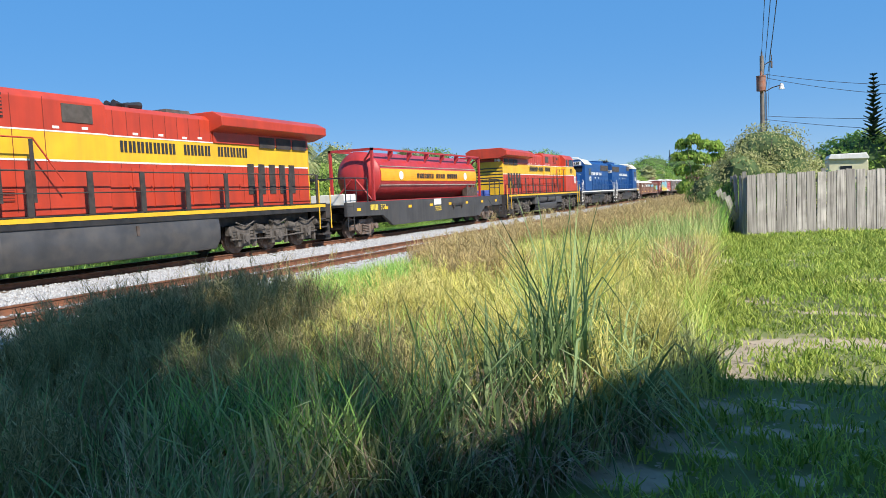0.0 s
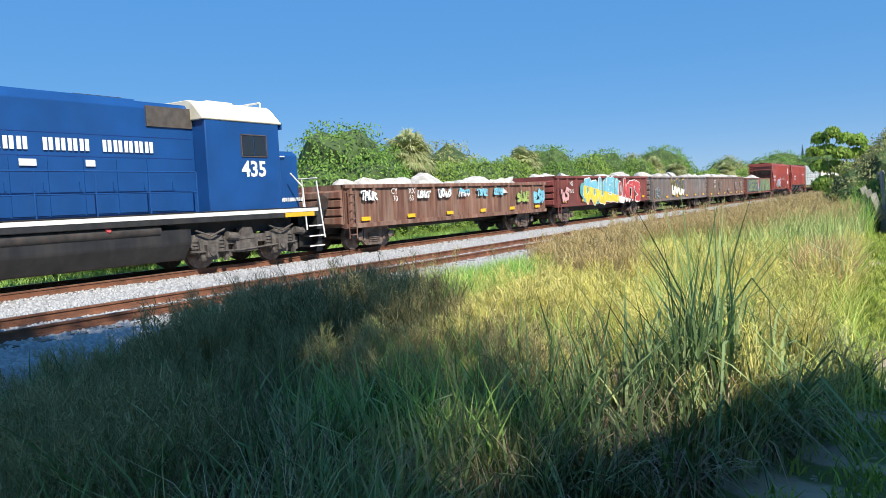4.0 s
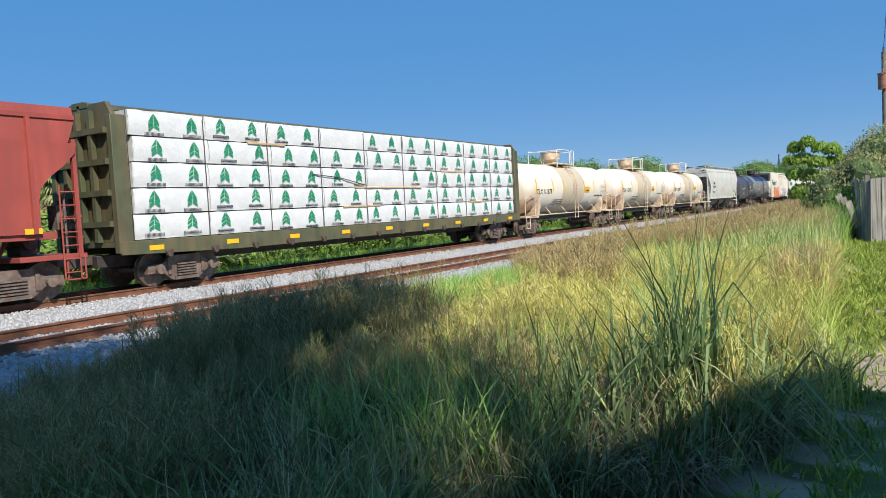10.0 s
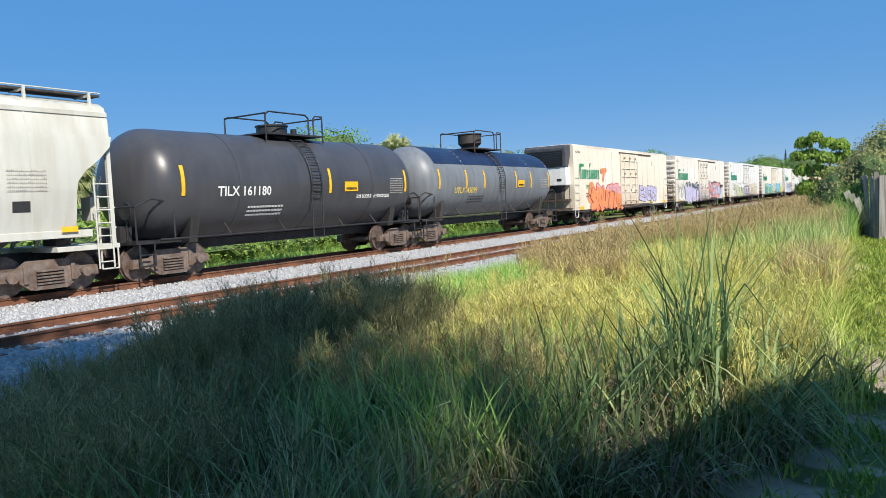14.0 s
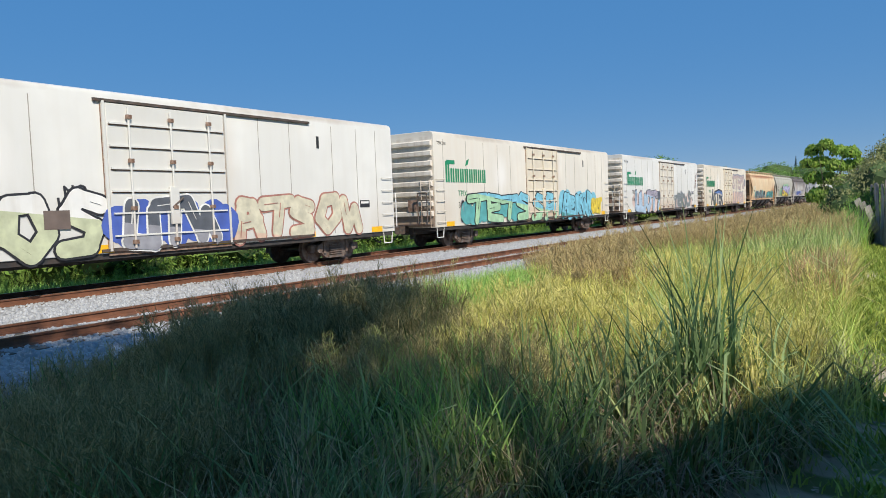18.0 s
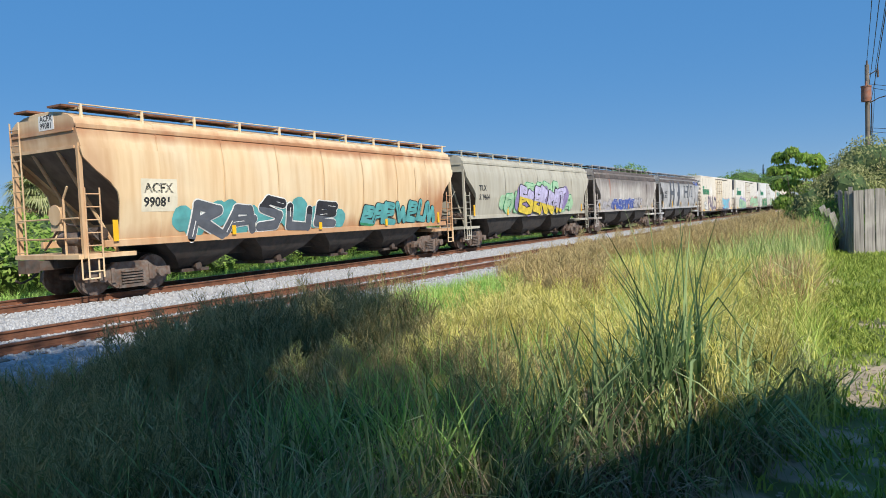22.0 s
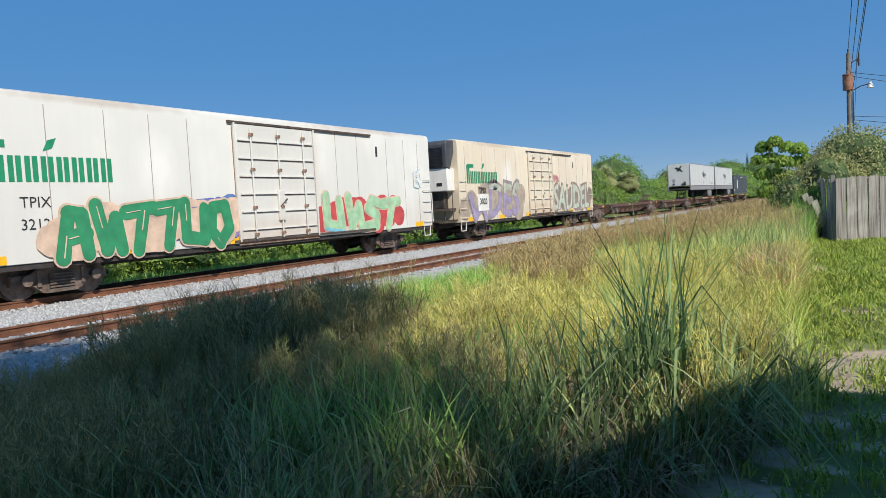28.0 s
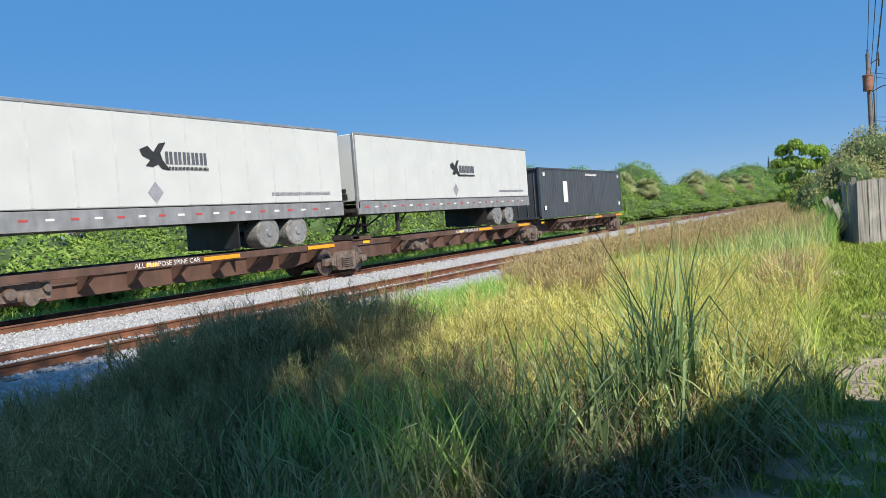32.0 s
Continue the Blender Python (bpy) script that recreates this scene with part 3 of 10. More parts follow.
def tag(ob, text, y, z, size, m, surf, turn=0.0):
    """A single sprayed word on a car side, turned by that many degrees."""
    me = words_mesh(text, size, 0.012)
    c, s = math.cos(radians(turn)), math.sin(radians(turn))
    for p in me.vertices:
        u, v = p.co[1], p.co[2]
        p.co = (surf(z) + 0.014, y + u * c - v * s, z + u * s + v * c)
    me.materials.append(m)
    return part("graffiti_tag", me, m, ob, "sprayed word " + text)


def reefer(a, b, tone, number, unit_end=False, label="", graf_list=(), logo_pos=(0.85, 2.80), door_tone=None):
    ob, h = car("refrigerated_boxcar", label, "boxcar", a, b)
    m = reefer_paint(tone)
    top, bot, hw = 4.93, 0.90, 1.53
    surf = side_at(hw)
    prof = [(-hw, bot), (-hw, top - 0.16), (-hw + 0.05, top - 0.05), (-hw + 0.16, top), (hw - 0.16, top), (hw - 0.05, top - 0.05), (hw, top - 0.16), (hw, bot)]
    part("body", Geo().prism(prof, "y", -h, h), m, ob, bevel=0.015)
    seam = Geo().box(0, 0.006, -0.010, 0.010, bot + 0.1, top - 0.30).mesh("panel_seam", M_SEAM)
    for k in (0.70, 2.58, 4.15, 5.5, 6.8, 13.6, 14.9, 16.9, 18.2, 19.3):
        part("panel_seam", seam, M_SEAM, ob, "", (hw, -h + k, 0))
    # the sliding plug door with its bars
    dm = reefer_paint(door_tone or tone)
    d0, d1 = -h + 8.62, -h + 12.25
    door = part("plug_door", boxy(hw, hw + 0.05, d0, d1, bot + 0.12, top - 0.32), dm, ob, "sliding plug door", bevel=0.012)
    rib = boxy(0, 0.055, 0, d1 - d0 - 0.1, -0.022, 0.022).mesh("door_rib", dm)
    # one painted brown line below each rib: rust together with the rib's shadow
    edge_line = boxy(0, 0.004, 0, d1 - d0 - 0.1, -0.022, 0.014).mesh("rib_shadow_line", M_RUSTY)
    for k in range(6):
        part("door_rib", rib, dm, door, "", (hw + 0.05, d0 + 0.05, bot + 0.42 + k * 0.56))
        part("rusty_edge", edge_line, M_RUSTY, door, "", (hw + 0.05, d0 + 0.05, bot + 0.386 + k * 0.56))
    rod = Geo().cyl((0, 0, bot + 0.1), (0, 0, top - 0.4), 0.030, 6).mesh("lock_rod", dm)
    lug = boxy(-0.02, 0.05, -0.07, 0.07, -0.05, 0.05).mesh("rod_lug", M_RUSTY)
    for k in (0.16, 0.50, 0.84):
        r_ = part("lock_rod", rod, dm, door, "", (hw + 0.11, d0 + (d1 - d0) * k, 0))
        for zz in (1.15, 2.0, 3.2, 4.3):
            part("rod_lug", lug, M_RUSTY, r_, "", (0, 0, zz))
    part("latch_box", boxy(hw + 0.05, hw + 0.14, (d0 + d1) / 2 - 0.14, (d0 + d1) / 2 + 0.14, 1.55, 2.55), dm, door, bevel=0.02)
    for yy in (d0 - 0.10, d1 + 0.03):
        part("door_post", boxy(hw, hw + 0.075, yy, yy + 0.07, bot + 0.05, top - 0.28), dm, ob, "door post with rust at its edges")
        part("rusty_edge", boxy(hw, hw + 0.02, yy - 0.02, yy + 0.09, bot + 0.05, top - 0.36), M_RUSTY, ob)
    part("grimy_threshold", boxy(hw, hw + 0.012, d0 - 0.1, d1 + 0.12, bot - 0.06, bot + 0.12), M_RUSTY, ob)
    part("door_handle", Geo().tube([(hw + 0.13, (d0 + d1) / 2 - 0.1, 2.0), (hw + 0.13, (d0 + d1) / 2 + 0.25, 2.25)], 0.03), M_STEEL, door)
    for z, nm, mm in ((top - 0.30, "upper_door_track", M_STEEL), (bot + 0.04, "lower_door_track", M_STEEL)):
        part(nm, boxy(hw, hw + 0.07, d0 - 0.3, -h + 15.8, z, z + 0.07), mm, ob)
    part("data_slot", boxy(hw, hw + 0.01, -h + 16.15, -h + 16.27, 3.85, 4.25), M_LETTER, ob)
    part("side_sill", boxy(-hw + 0.05, hw - 0.04, -h + 0.05, h - 0.05, bot - 0.14, bot), M_DARK, ob)
    underframe(ob, h)
    # ends: pressed ribs, or a cooling unit with its grille
    if unit_end:
        unit = part("cooling_unit", Geo().prism([(-h - 0.75, 3.55), (-h - 0.80, 4.70), (-h - 0.68, 4.86), (-h + 0.01, 4.88), (-h + 0.01, 4.3), (-h - 0.42, 3.5)], "x", -1.34, 1.34), M_SLATE, ob, "dark slate cooling unit on the end wall", bevel=0.04)
        slat = boxy(-1.15, 1.15, -0.03, 0.03, -0.03, 0.02).mesh("grille_slat", M_BLACK)
        for k in range(9):
            part("grille_slat", slat, M_BLACK, unit, "", (0, -h - 0.80, 3.72 + k * 0.1))
        part("unit_housing", boxy(-1.30, 1.30, -h - 0.70, -h, 2.45, 3.56), M_WHITE, unit, "white lower housing of the cooling unit", bevel=0.04)
        part("housing_vent", Geo().box(0.7, 1.0, -h - 0.712, -h - 0.70, 2.7, 2.85).box(-0.3, -0.1, -h - 0.712, -h - 0.70, 2.7, 2.85), M_BLACK, unit)
        part("unit_shelf", boxy(-1.3, 1.3, -h - 0.55, -h, 1.5, 1.62), M_STEEL, ob)
        part("fuel_box", boxy(-0.9, 0.9, -h - 0.45, -h, 1.62, 2.5), M_DARK, ob, bevel=0.03)
    else:
        rib = Geo().prism([(0, -0.13), (-0.15, -0.09), (-0.15, 0.06), (0, 0.12)], "x", -1.44, 1.44).mesh("end_rib", M_ENDGRIME)
        part("end_wall", boxy(-1.47, 1.47, -h - 0.012, -h + 0.004, 0.95, 4.70), M_ENDGRIME, ob, "grimy end wall")
        for k in range(8):
            part("end_rib", rib, M_ENDGRIME, ob, "", (0, -h, 1.5 + k * 0.42))
        part("number_plate", boxy(0.25, 0.75, -h - 0.17, -h - 0.155, 1.6, 2.1), M_RUSTY, ob, "rusty square plate")
        ladder(ob, "corner_ladder", 0.95, -h - 0.2, 0.9, 2.9, 0.45, 6, M_ENDGRIME, "x")
    ladder(ob, "end_ladder", -1.40, -h - 0.14, 0.5, 3.2, 0.45, 7, M_STEEL, "x")
    for d in (-1, 1):
        part("crossover_step", boxy(-1.4, 1.4, d * h, d * (h + 0.42), 1.02, 1.07), M_STEEL, ob, "steel crossover platform")
        part("end_handrail", Geo().tube([(1.35, d * (h + 0.38), 1.05), (1.35, d * (h + 0.38), 2.35), (0.9, d * (h + 0.38), 2.35), (0.9, d * (h + 0.38), 1.05)], 0.025), M_WHITE if tone == "white" else M_STEEL, ob)
        part("sill_step", Geo().tube([(hw - 0.05, d * (h - 0.1), bot), (hw - 0.05, d * (h - 0.15), 0.48), (hw - 0.05, d * (h - 0.6), 0.48), (hw - 0.05, d * (h - 0.65), bot)], 0.022), M_WHITE, ob)
    grab = Geo().tube([(0, 0, 0), (0.08, 0, 0), (0.08, 0.58, 0), (0, 0.58, 0)], 0.018).mesh("grab_iron", m)
    for y in (-h + 0.08, h - 0.72):
        for k in range(5):
            part("grab_iron", grab, m, ob, "", (hw, y, 1.12 + k * 0.45))
    reflectors(ob, h, bot + 0.02, side_at(hw + 0.006), 6, (0.62, 0.2))
    y, z = -h + logo_pos[0], logo_pos[1]
    bars("brand_mark", ob, y, z, 3.5, 0.60, 9, M_GREEN, surf, "green painted brand mark", 1.5)
    part("brand_bar", drape_part([(y - 0.05, z + 0.72), (y + 0.10, z + 0.95), (y + 0.75, z + 0.95), (y + 0.75, z + 0.78), (y + 0.30, z + 0.78)], hw + 0.014, M_GREEN), M_GREEN, ob)
    part("brand_leaf", drape_part([(y + 1.62, z + 0.72), (y + 1.75, z + 0.98), (y + 1.98, z + 1.05), (y + 1.86, z + 0.8)], hw + 0.012, M_GREEN), M_GREEN, ob)
    if number:
        words("car_mark", "TPIX", ob, y + 0.98, z - 0.60, 0.26, M_GREEN if tone in ("warm", "cream") else M_LETTER, surf)
        words("car_number", number, ob, y + 0.98, z - 1.12, 0.26, M_LETTER, surf)
        words("end_number", "TPIX " + number, ob, -h + 0.25, top - 0.55, 0.13, M_LETTER, surf)
    for i, g in enumerate(graf_list):
        over = 0.036 * sum(q[0] < g[1] and q[1] > g[0] and q[2] < g[3] and q[3] > g[2] for q in graf_list[:i])
        on_door = g[0] > 8.5 and g[1] < 12.7
        graffiti(ob, -h + g[0], -h + g[1], g[2], g[3], g[4], g[5], g[6], g[7], side_at(hw + 0.052 + over) if on_door else side_at(hw + over), *g[8:])
    for d in (-1, 1):
        truck(ob, d * (h - 2.95))
    return ob


def drape_panel(y0, y1, z0, z1, surf, m):
    g = Geo().flat([(y0, z0), (y1, z0), (y1, z1), (y0, z1)])
    me = drape(g, surf, 0.010, 0.2)
    me.materials.append(m)
    return me


def drape_part(poly, x, m):
    return Geo().flat(poly, x).mesh("paint", m, 0)


def gondola(a, b, base, top, bot, label, dirt, marks=(), graf_list=(), rib_step=1.25, taper=False, seed=1):
    ob, h = car("gondola_car", label, "gondola", a, b)
    m = mat("gondola_paint_%d" % seed, base, 0.75, 0.0, 0.22, 1.3, 0.25, dirt, 0.65, True, second=tuple(c * 0.62 for c in base), bump_scale=14)
    hw = 1.46
    surf = side_at(hw)
    for s in (-1, 1):
        part("side_wall", boxy(s * hw, s * (hw - 0.05), -h + 0.05, h - 0.05, bot, top - 0.1), m, ob)
        part("top_chord", boxy(s * (hw + 0.09), s * (hw - 0.12), -h, h, top - 0.14, top), m, ob, bevel=0.015)
        part("side_sill", boxy(s * (hw + 0.07), s * (hw - 0.08), -h, h, bot - 0.04, bot + 0.13), m, ob, bevel=0.01)
    for d in (-1, 1):
        end = part("end_wall", boxy(-hw + 0.05, hw - 0.05, d * h, d * (h - 0.06), bot, top), m, ob)
        rib = Geo().prism([(0, -0.16), (d * 0.13, -0.10), (d * 0.13, 0.10), (0, 0.16)], "x", -1.38, 1.38).mesh("end_rib", m)
        for k in range(4):
            part("end_rib", rib, m, end, "", (0, d * h, bot + 0.25 + k * (top - bot - 0.3) / 4))
    part("floor_plate", boxy(-hw + 0.05, hw - 0.05, -h + 0.06, h - 0.06, bot + 0.05, bot + 0.12), M_DARK, ob)
    post = Geo().prism([(0, -0.09), (0.085, -0.06), (0.085, 0.06), (0, 0.09)], "z", bot + 0.13, top - 0.14).mesh("side_post", m)
    n = int(2 * h / rib_step)
    for s in (-1, 1):
        for i in range(n + 1):
            p = part("side_post", post, m, ob, "", (s * hw, -h + 0.3 + i * (2 * h - 0.6) / n, 0))
            if s < 0:
                p.rotation_euler.z = math.pi
    underframe(ob, h)
    reflectors(ob, h, bot + 0.2, side_at(hw + 0.08), 6, (0.5, 0.14))
    ladder(ob, "side_ladder", hw + 0.1, -h + 0.1, bot - 0.4, top - 0.2, 0.4, 6, m)
    part("brake_wheel", Geo().cyl((0.7, -h - 0.25, top - 0.6), (0.7, -h - 0.28, top - 0.6), 0.28, 16), M_STEEL, ob)
    for tx, y, z, sz, mm in marks:
        words("car_mark", tx, ob, -h + y, z, sz, mm, side_at(hw + 0.086))
    for g in graf_list:
        graffiti(ob, -h + g[0], -h + g[1], g[2], g[3], g[4], g[5], g[6], g[7], side_at(hw + 0.088), *g[8:])
    for d in (-1, 1):
        truck(ob, d * (h - 2.0))
    # broken rock, heaped in the car
    rnd = random.Random(seed * 7)
    load = thing("rubble_load", "heap of pale broken limestone and concrete in a gondola", "rubble", "rubble loads")
    CARS.append((load, (a + b) / 2))
    for i in range(15):
        y = -h + 0.9 + i * (2 * h - 1.8) / 14 + rnd.uniform(-0.3, 0.3)
        r = rnd.uniform(0.35, 0.62) * (1.25 if rnd.random() < 0.2 else 1)
        me = ROCKS[rnd.randrange(len(ROCKS))]
        q = part("rock", me, M_ROCK, load, "", (rnd.uniform(-0.3, 0.75), y, top - 0.24 + rnd.uniform(-0.14, 0.12)))
        q.rotation_euler = (rnd.uniform(-0.4, 0.4), rnd.uniform(-0.4, 0.4), rnd.uniform(0, 6))
        q.scale = (r * 1.3, r * 1.6, r)
    g = Geo()
    for i in range(60):
        y, x, r = rnd.uniform(-h + 0.4, h - 0.4), rnd.uniform(-1.2, 1.2), rnd.uniform(0.15, 0.4)
        g.cyl((x, y, top - 0.5), (x + rnd.uniform(-0.1, 0.1), y, top - 0.1 + rnd.uniform(-0.05, 0.12)), r * 1.3, 6, r * 0.6)
    g.box(-hw + 0.1, hw - 0.1, -h + 0.1, h - 0.1, bot + 0.13, top - 0.45)
    tagged(part("rubble_bed", g, M_ROCK, load), kind="stuff")
    return ob


def rock_mesh(seed):
    bm = bmesh.new()
    bmesh.ops.create_icosphere(bm, subdivisions=2, radius=1.0)
    rnd = random.Random(seed)
    cuts = [(Vector((rnd.gauss(0, 1), rnd.gauss(0, 1), rnd.gauss(0, 1))).normalized(), rnd.uniform(0.45, 0.8)) for _ in range(9)]
    for v in bm.verts:
        for nrm, d in cuts:
            k = v.co.dot(nrm)
            if k > d:
                v.co -= nrm * (k - d)
    me = bpy.data.meshes.new("rock")
    bm.to_mesh(me)
    bm.free()
    me.materials.append(M_ROCK)
    return me


ROCKS = [rock_mesh(s) for s in range(6)]


# grime and the end overhang's shade, both put into this dark colour
M_SLOPE = mat("grimy_shaded_slope", (0.16, 0.135, 0.12), 0.85, 0.0, 0.3, 1.5, 0.2, (0.08, 0.06, 0.055), 0.5, True)


def end_mark(ob, h, lines, x, z, size):
    """Lines of lettering on a car's end wall."""
    for k, text in enumerate(lines):
        me = words_mesh(text, size, 0.004)
        for p in me.vertices:
            p.co = (x + p.co[1], -h - 0.012, z - k * size * 1.2 + p.co[2])
        me.materials.append(M_LETTER)
        part("end_mark", me, M_LETTER, ob)


def hopper(a, b, paint, label, style, marks=(), graf_list=(), bays=3, roof_walk=True, top=4.5, sill=1.35, grid=None, walk_mat=None, category="hopper car", dark_bays=None, roof=None):
    """A covered hopper; style 'ribbed' (upright posts on flat sides) or 'curved' (smooth bulging sides)."""
    ob, h = car("covered_hopper", label, category, a, b)
    m = paint
    under = dark_bays or M_DARK
    if style == "ribbed":
        xs = [(sill, 1.50), (2.2, 1.50), (3.2, 1.50), (top - 0.35, 1.50), (top - 0.04, 1.42)]
    else:
        xs = [(sill, 1.40), (sill + 0.5, 1.50), (2.5, 1.57), (3.2, 1.58), (3.7, 1.55), (top - 0.45, 1.47), (top - 0.12, 1.36), (top, 1.15)]
    zz, xx = [z for z, _ in xs], [x for _, x in xs]

    def surf(z):
        return float(np.interp(z, zz, xx))

    inset = 2.3
    zs = sorted({*zz, 2.0, 2.9, 3.5})
    levels = [(sill - 0.05, 1.36, -h + inset, h - inset)] + [(z, surf(z) - 0.02, *((-h + max(0.0, min(inset, (3.75 - z) * 1.1)), h - max(0.0, min(inset, (3.75 - z) * 1.1))))) for z in zs]
    part("body", Geo().loft(levels), m, ob)
    # side sheets that run past the slope sheets
    cut = [(3.75, 0.0), (3.5, 0.06), (3.2, 0.36), (2.9, 0.75), (2.65, 0.95), (2.4, 1.0), (sill, 1.0)]
    cz, cy = [c[0] for c in cut][::-1], [c[1] for c in cut][::-1]
    for s in (-1, 1):
        for side in (-1, 1):
            g = Geo()
            lv = sorted({*[z for z in zz if z <= 3.75], *cz})
            vs, fs = [], []
            for z in lv:
                c = float(np.interp(z, cz, cy))
                x = s * (surf(z) + 0.004)
                vs += [(x, side * (h - c), z), (x, side * (h - 3.2), z), (x - s * 0.05, side * (h - c), z)]
            for k in range(len(lv) - 1):
                fs += [(3 * k, 3 * k + 1, 3 * k + 4, 3 * k + 3), (3 * k + 2, 3 * k, 3 * k + 3, 3 * k + 5)]
            g.add(vs, fs)
            part("side_sheet", g, m, ob)
    if roof:
        for s in (-1, 1):
            g = Geo()
            lv = [top - 0.62, top - 0.45, top - 0.28, top - 0.12, top]
            for z0, z1 in zip(lv, lv[1:]):
                g.add([(s * (surf(z0) + 0.008), -h, z0 + 0.004), (s * (surf(z0) + 0.008), h, z0 + 0.004), (s * (surf(z1) + 0.008), h, z1 + 0.004), (s * (surf(z1) + 0.008), -h, z1 + 0.004)], [(0, 1, 2, 3)])
            part("sooty_roof_edge", g, roof, ob, "soot-blackened roof edge")
    for side in (-1, 1):
        part("slope_sheet", Geo().add([(-1.30, side * (h + 0.03), 3.74), (1.30, side * (h + 0.03), 3.74), (1.26, side * (h - inset + 0.03), 1.66), (-1.26, side * (h - inset + 0.03), 1.66)], [(0, 1, 2, 3)]), M_SLOPE, ob, "grimy sloping end sheet, darkened for the overhang's shade")
        part("end_box_rim", Geo().box(-1.34, 1.34, side * (h + 0.03), side * (h - 0.02), 3.72, 3.80).box(-1.34, 1.34, side * (h + 0.03), side * (h - 0.02), top - 0.42, top - 0.36), m, ob)
    for s in (-1, 1):
        part("side_sill", boxy(s * 1.44, s * 1.30, -h + 0.6, h - 0.6, sill - 0.14, sill + 0.04), m, ob, bevel=0.01)
        part("top_chord", boxy(s * (surf(top - 0.3) + 0.03), s * (surf(top - 0.3) - 0.05), -h, h, top - 0.36, top - 0.24), m, ob, bevel=0.01)
    if style == "ribbed":
        post = Geo().prism([(0, -0.06), (0.07, -0.045), (0.07, 0.045), (0, 0.06)], "z", sill, top - 0.36).mesh("side_post", m)
        for i in range(15):
            part("side_post", post, m, ob, "", (1.50, -h + 1.15 + i * (2 * h - 2.3) / 14, 0))
    else:
        weld = Geo()
        for i in range(len(zz) - 1):
            weld.add([(surf(zz[i]) + 0.006, -0.02, zz[i]), (surf(zz[i]) + 0.006, 0.02, zz[i]), (surf(zz[i + 1]) + 0.006, 0.02, zz[i + 1]), (surf(zz[i + 1]) + 0.006, -0.02, zz[i + 1])], [(0, 1, 2, 3)])
        wm = weld.mesh("weld_seam", m)
        for i in range(1, 8):
            y = -h + 2 * h * i / 8
            if abs(y) < h - 1.6:
                part("weld_seam", wm, m, ob, "", (0, y, 0))
    L = (2 * h - 2 * inset) / bays
    for i in range(bays):
        c = -h + inset + (i + 0.5) * L
        bay = part("hopper_bay", Geo().loft([(0.42, 0.55, c - 0.45, c + 0.45), (0.85, 1.1, c - L * 0.30, c + L * 0.30), (sill, 1.36, c - L * 0.5, c + L * 0.5)]), under, ob, "steel discharge hopper")
        part("outlet_gate", Geo().box(-0.7, 0.7, c - 0.5, c + 0.5, 0.34, 0.44).cyl((0.6, c, 0.5), (0.85, c, 0.5), 0.12, 10).box(0.6, 1.0, c - 0.05, c + 0.05, 0.36, 0.42), M_STEEL, bay)
    underframe(ob, h, 0.75, 1.0, 0.3)
    pl = m
    for d in (-1, 1):
        part("end_platform", boxy(-1.42, 1.42, d * (h + 0.12), d * (h - 1.5), 0.98, 1.10), pl, ob, bevel=0.01)
        for s in (-1, 1):
            part("corner_post", Geo().box(s * 1.46, s * 1.36, d * h, d * (h - 0.1), 1.0, 3.85), pl, ob)
            part("end_brace", Geo().cyl((s * 0.55, d * (h - 0.05), 3.7), (s * 0.55, d * (h - 1.55), 1.1), 0.05, 6), pl, ob)
        part("end_rail", Geo().tube([(-1.4, d * (h + 0.05), 2.0), (1.4, d * (h + 0.05), 2.0)], 0.022).tube([(-1.4, d * (h + 0.05), 1.5), (1.4, d * (h + 0.05), 1.5)], 0.022), pl, ob)
        ladder(ob, "end_ladder", -1.36, d * (h + 0.06), 0.55, top, 0.42, 10, pl, "x")
        part("brake_stand", Geo().tube([(0.75, d * (h + 0.02), 1.1), (0.75, d * (h + 0.02), 2.5), (0.95, d * (h + 0.02), 2.8)], 0.03).cyl((0.45, d * (h + 0.05), 2.1), (0.45, d * (h + 0.09), 2.1), 0.26, 16).box(0.2, 0.6, d * (h - 0.1), d * (h + 0.05), 1.7, 2.3), M_TRUCK if style == "ribbed" else pl, ob, "brake wheel and stand")
        part("brake_pipes", Geo().tube([(-0.9, d * (h - 0.4), 1.2), (-0.2, d * (h - 0.5), 1.9), (0.7, d * (h - 0.6), 1.75), (1.1, d * (h - 0.9), 1.2)], 0.03).cyl((0.2, d * (h - 0.9), 1.6), (0.9, d * (h - 0.9), 1.6), 0.17, 12), M_STEEL, ob)
        part("brake_cylinder" if d < 0 else "air_reservoir", Geo().cyl((-0.5, d * (h - 0.7), 1.45), (0.5, d * (h - 0.7), 1.45), 0.22, 12).box(-0.3, 0.3, d * (h - 0.5), d * (h - 0.9), 1.1, 1.3), M_TRUCK, ob)
        part("sill_step", Geo().tube([(1.42, d * (h + 0.05), 1.0), (1.42, d * (h + 0.05), 0.48), (1.42, d * (h - 0.4), 0.48), (1.42, d * (h - 0.4), 1.0)], 0.022), pl, ob)
    for d in (-1, 1):
        ladder(ob, "side_ladder", 1.47, d * (h - 0.3) - 0.2, 0.5, 2.75, 0.40, 7, pl)
    wm = walk_mat or M_STEEL
    if roof_walk:
        for s in (-0.75, 0.75) if style == "curved" else (-0.45, 0.45):
            part("roof_walk", boxy(s - 0.30, s + 0.30, -h - 0.1, h + 0.1, top + 0.20, top + 0.25), wm, ob, "steel grating roof walk")
        stand = Geo().box(-0.03, 0.03, -0.03, 0.03, top - 0.3, top + 0.27).box(-0.6, 0.02, -0.02, 0.02, top + 0.15, top + 0.2).mesh("walk_support", pl)
        for i in range(11):
            part("walk_support", stand, pl, ob, "", (1.22, -h + 0.3 + i * (2 * h - 0.6) / 10, 0))
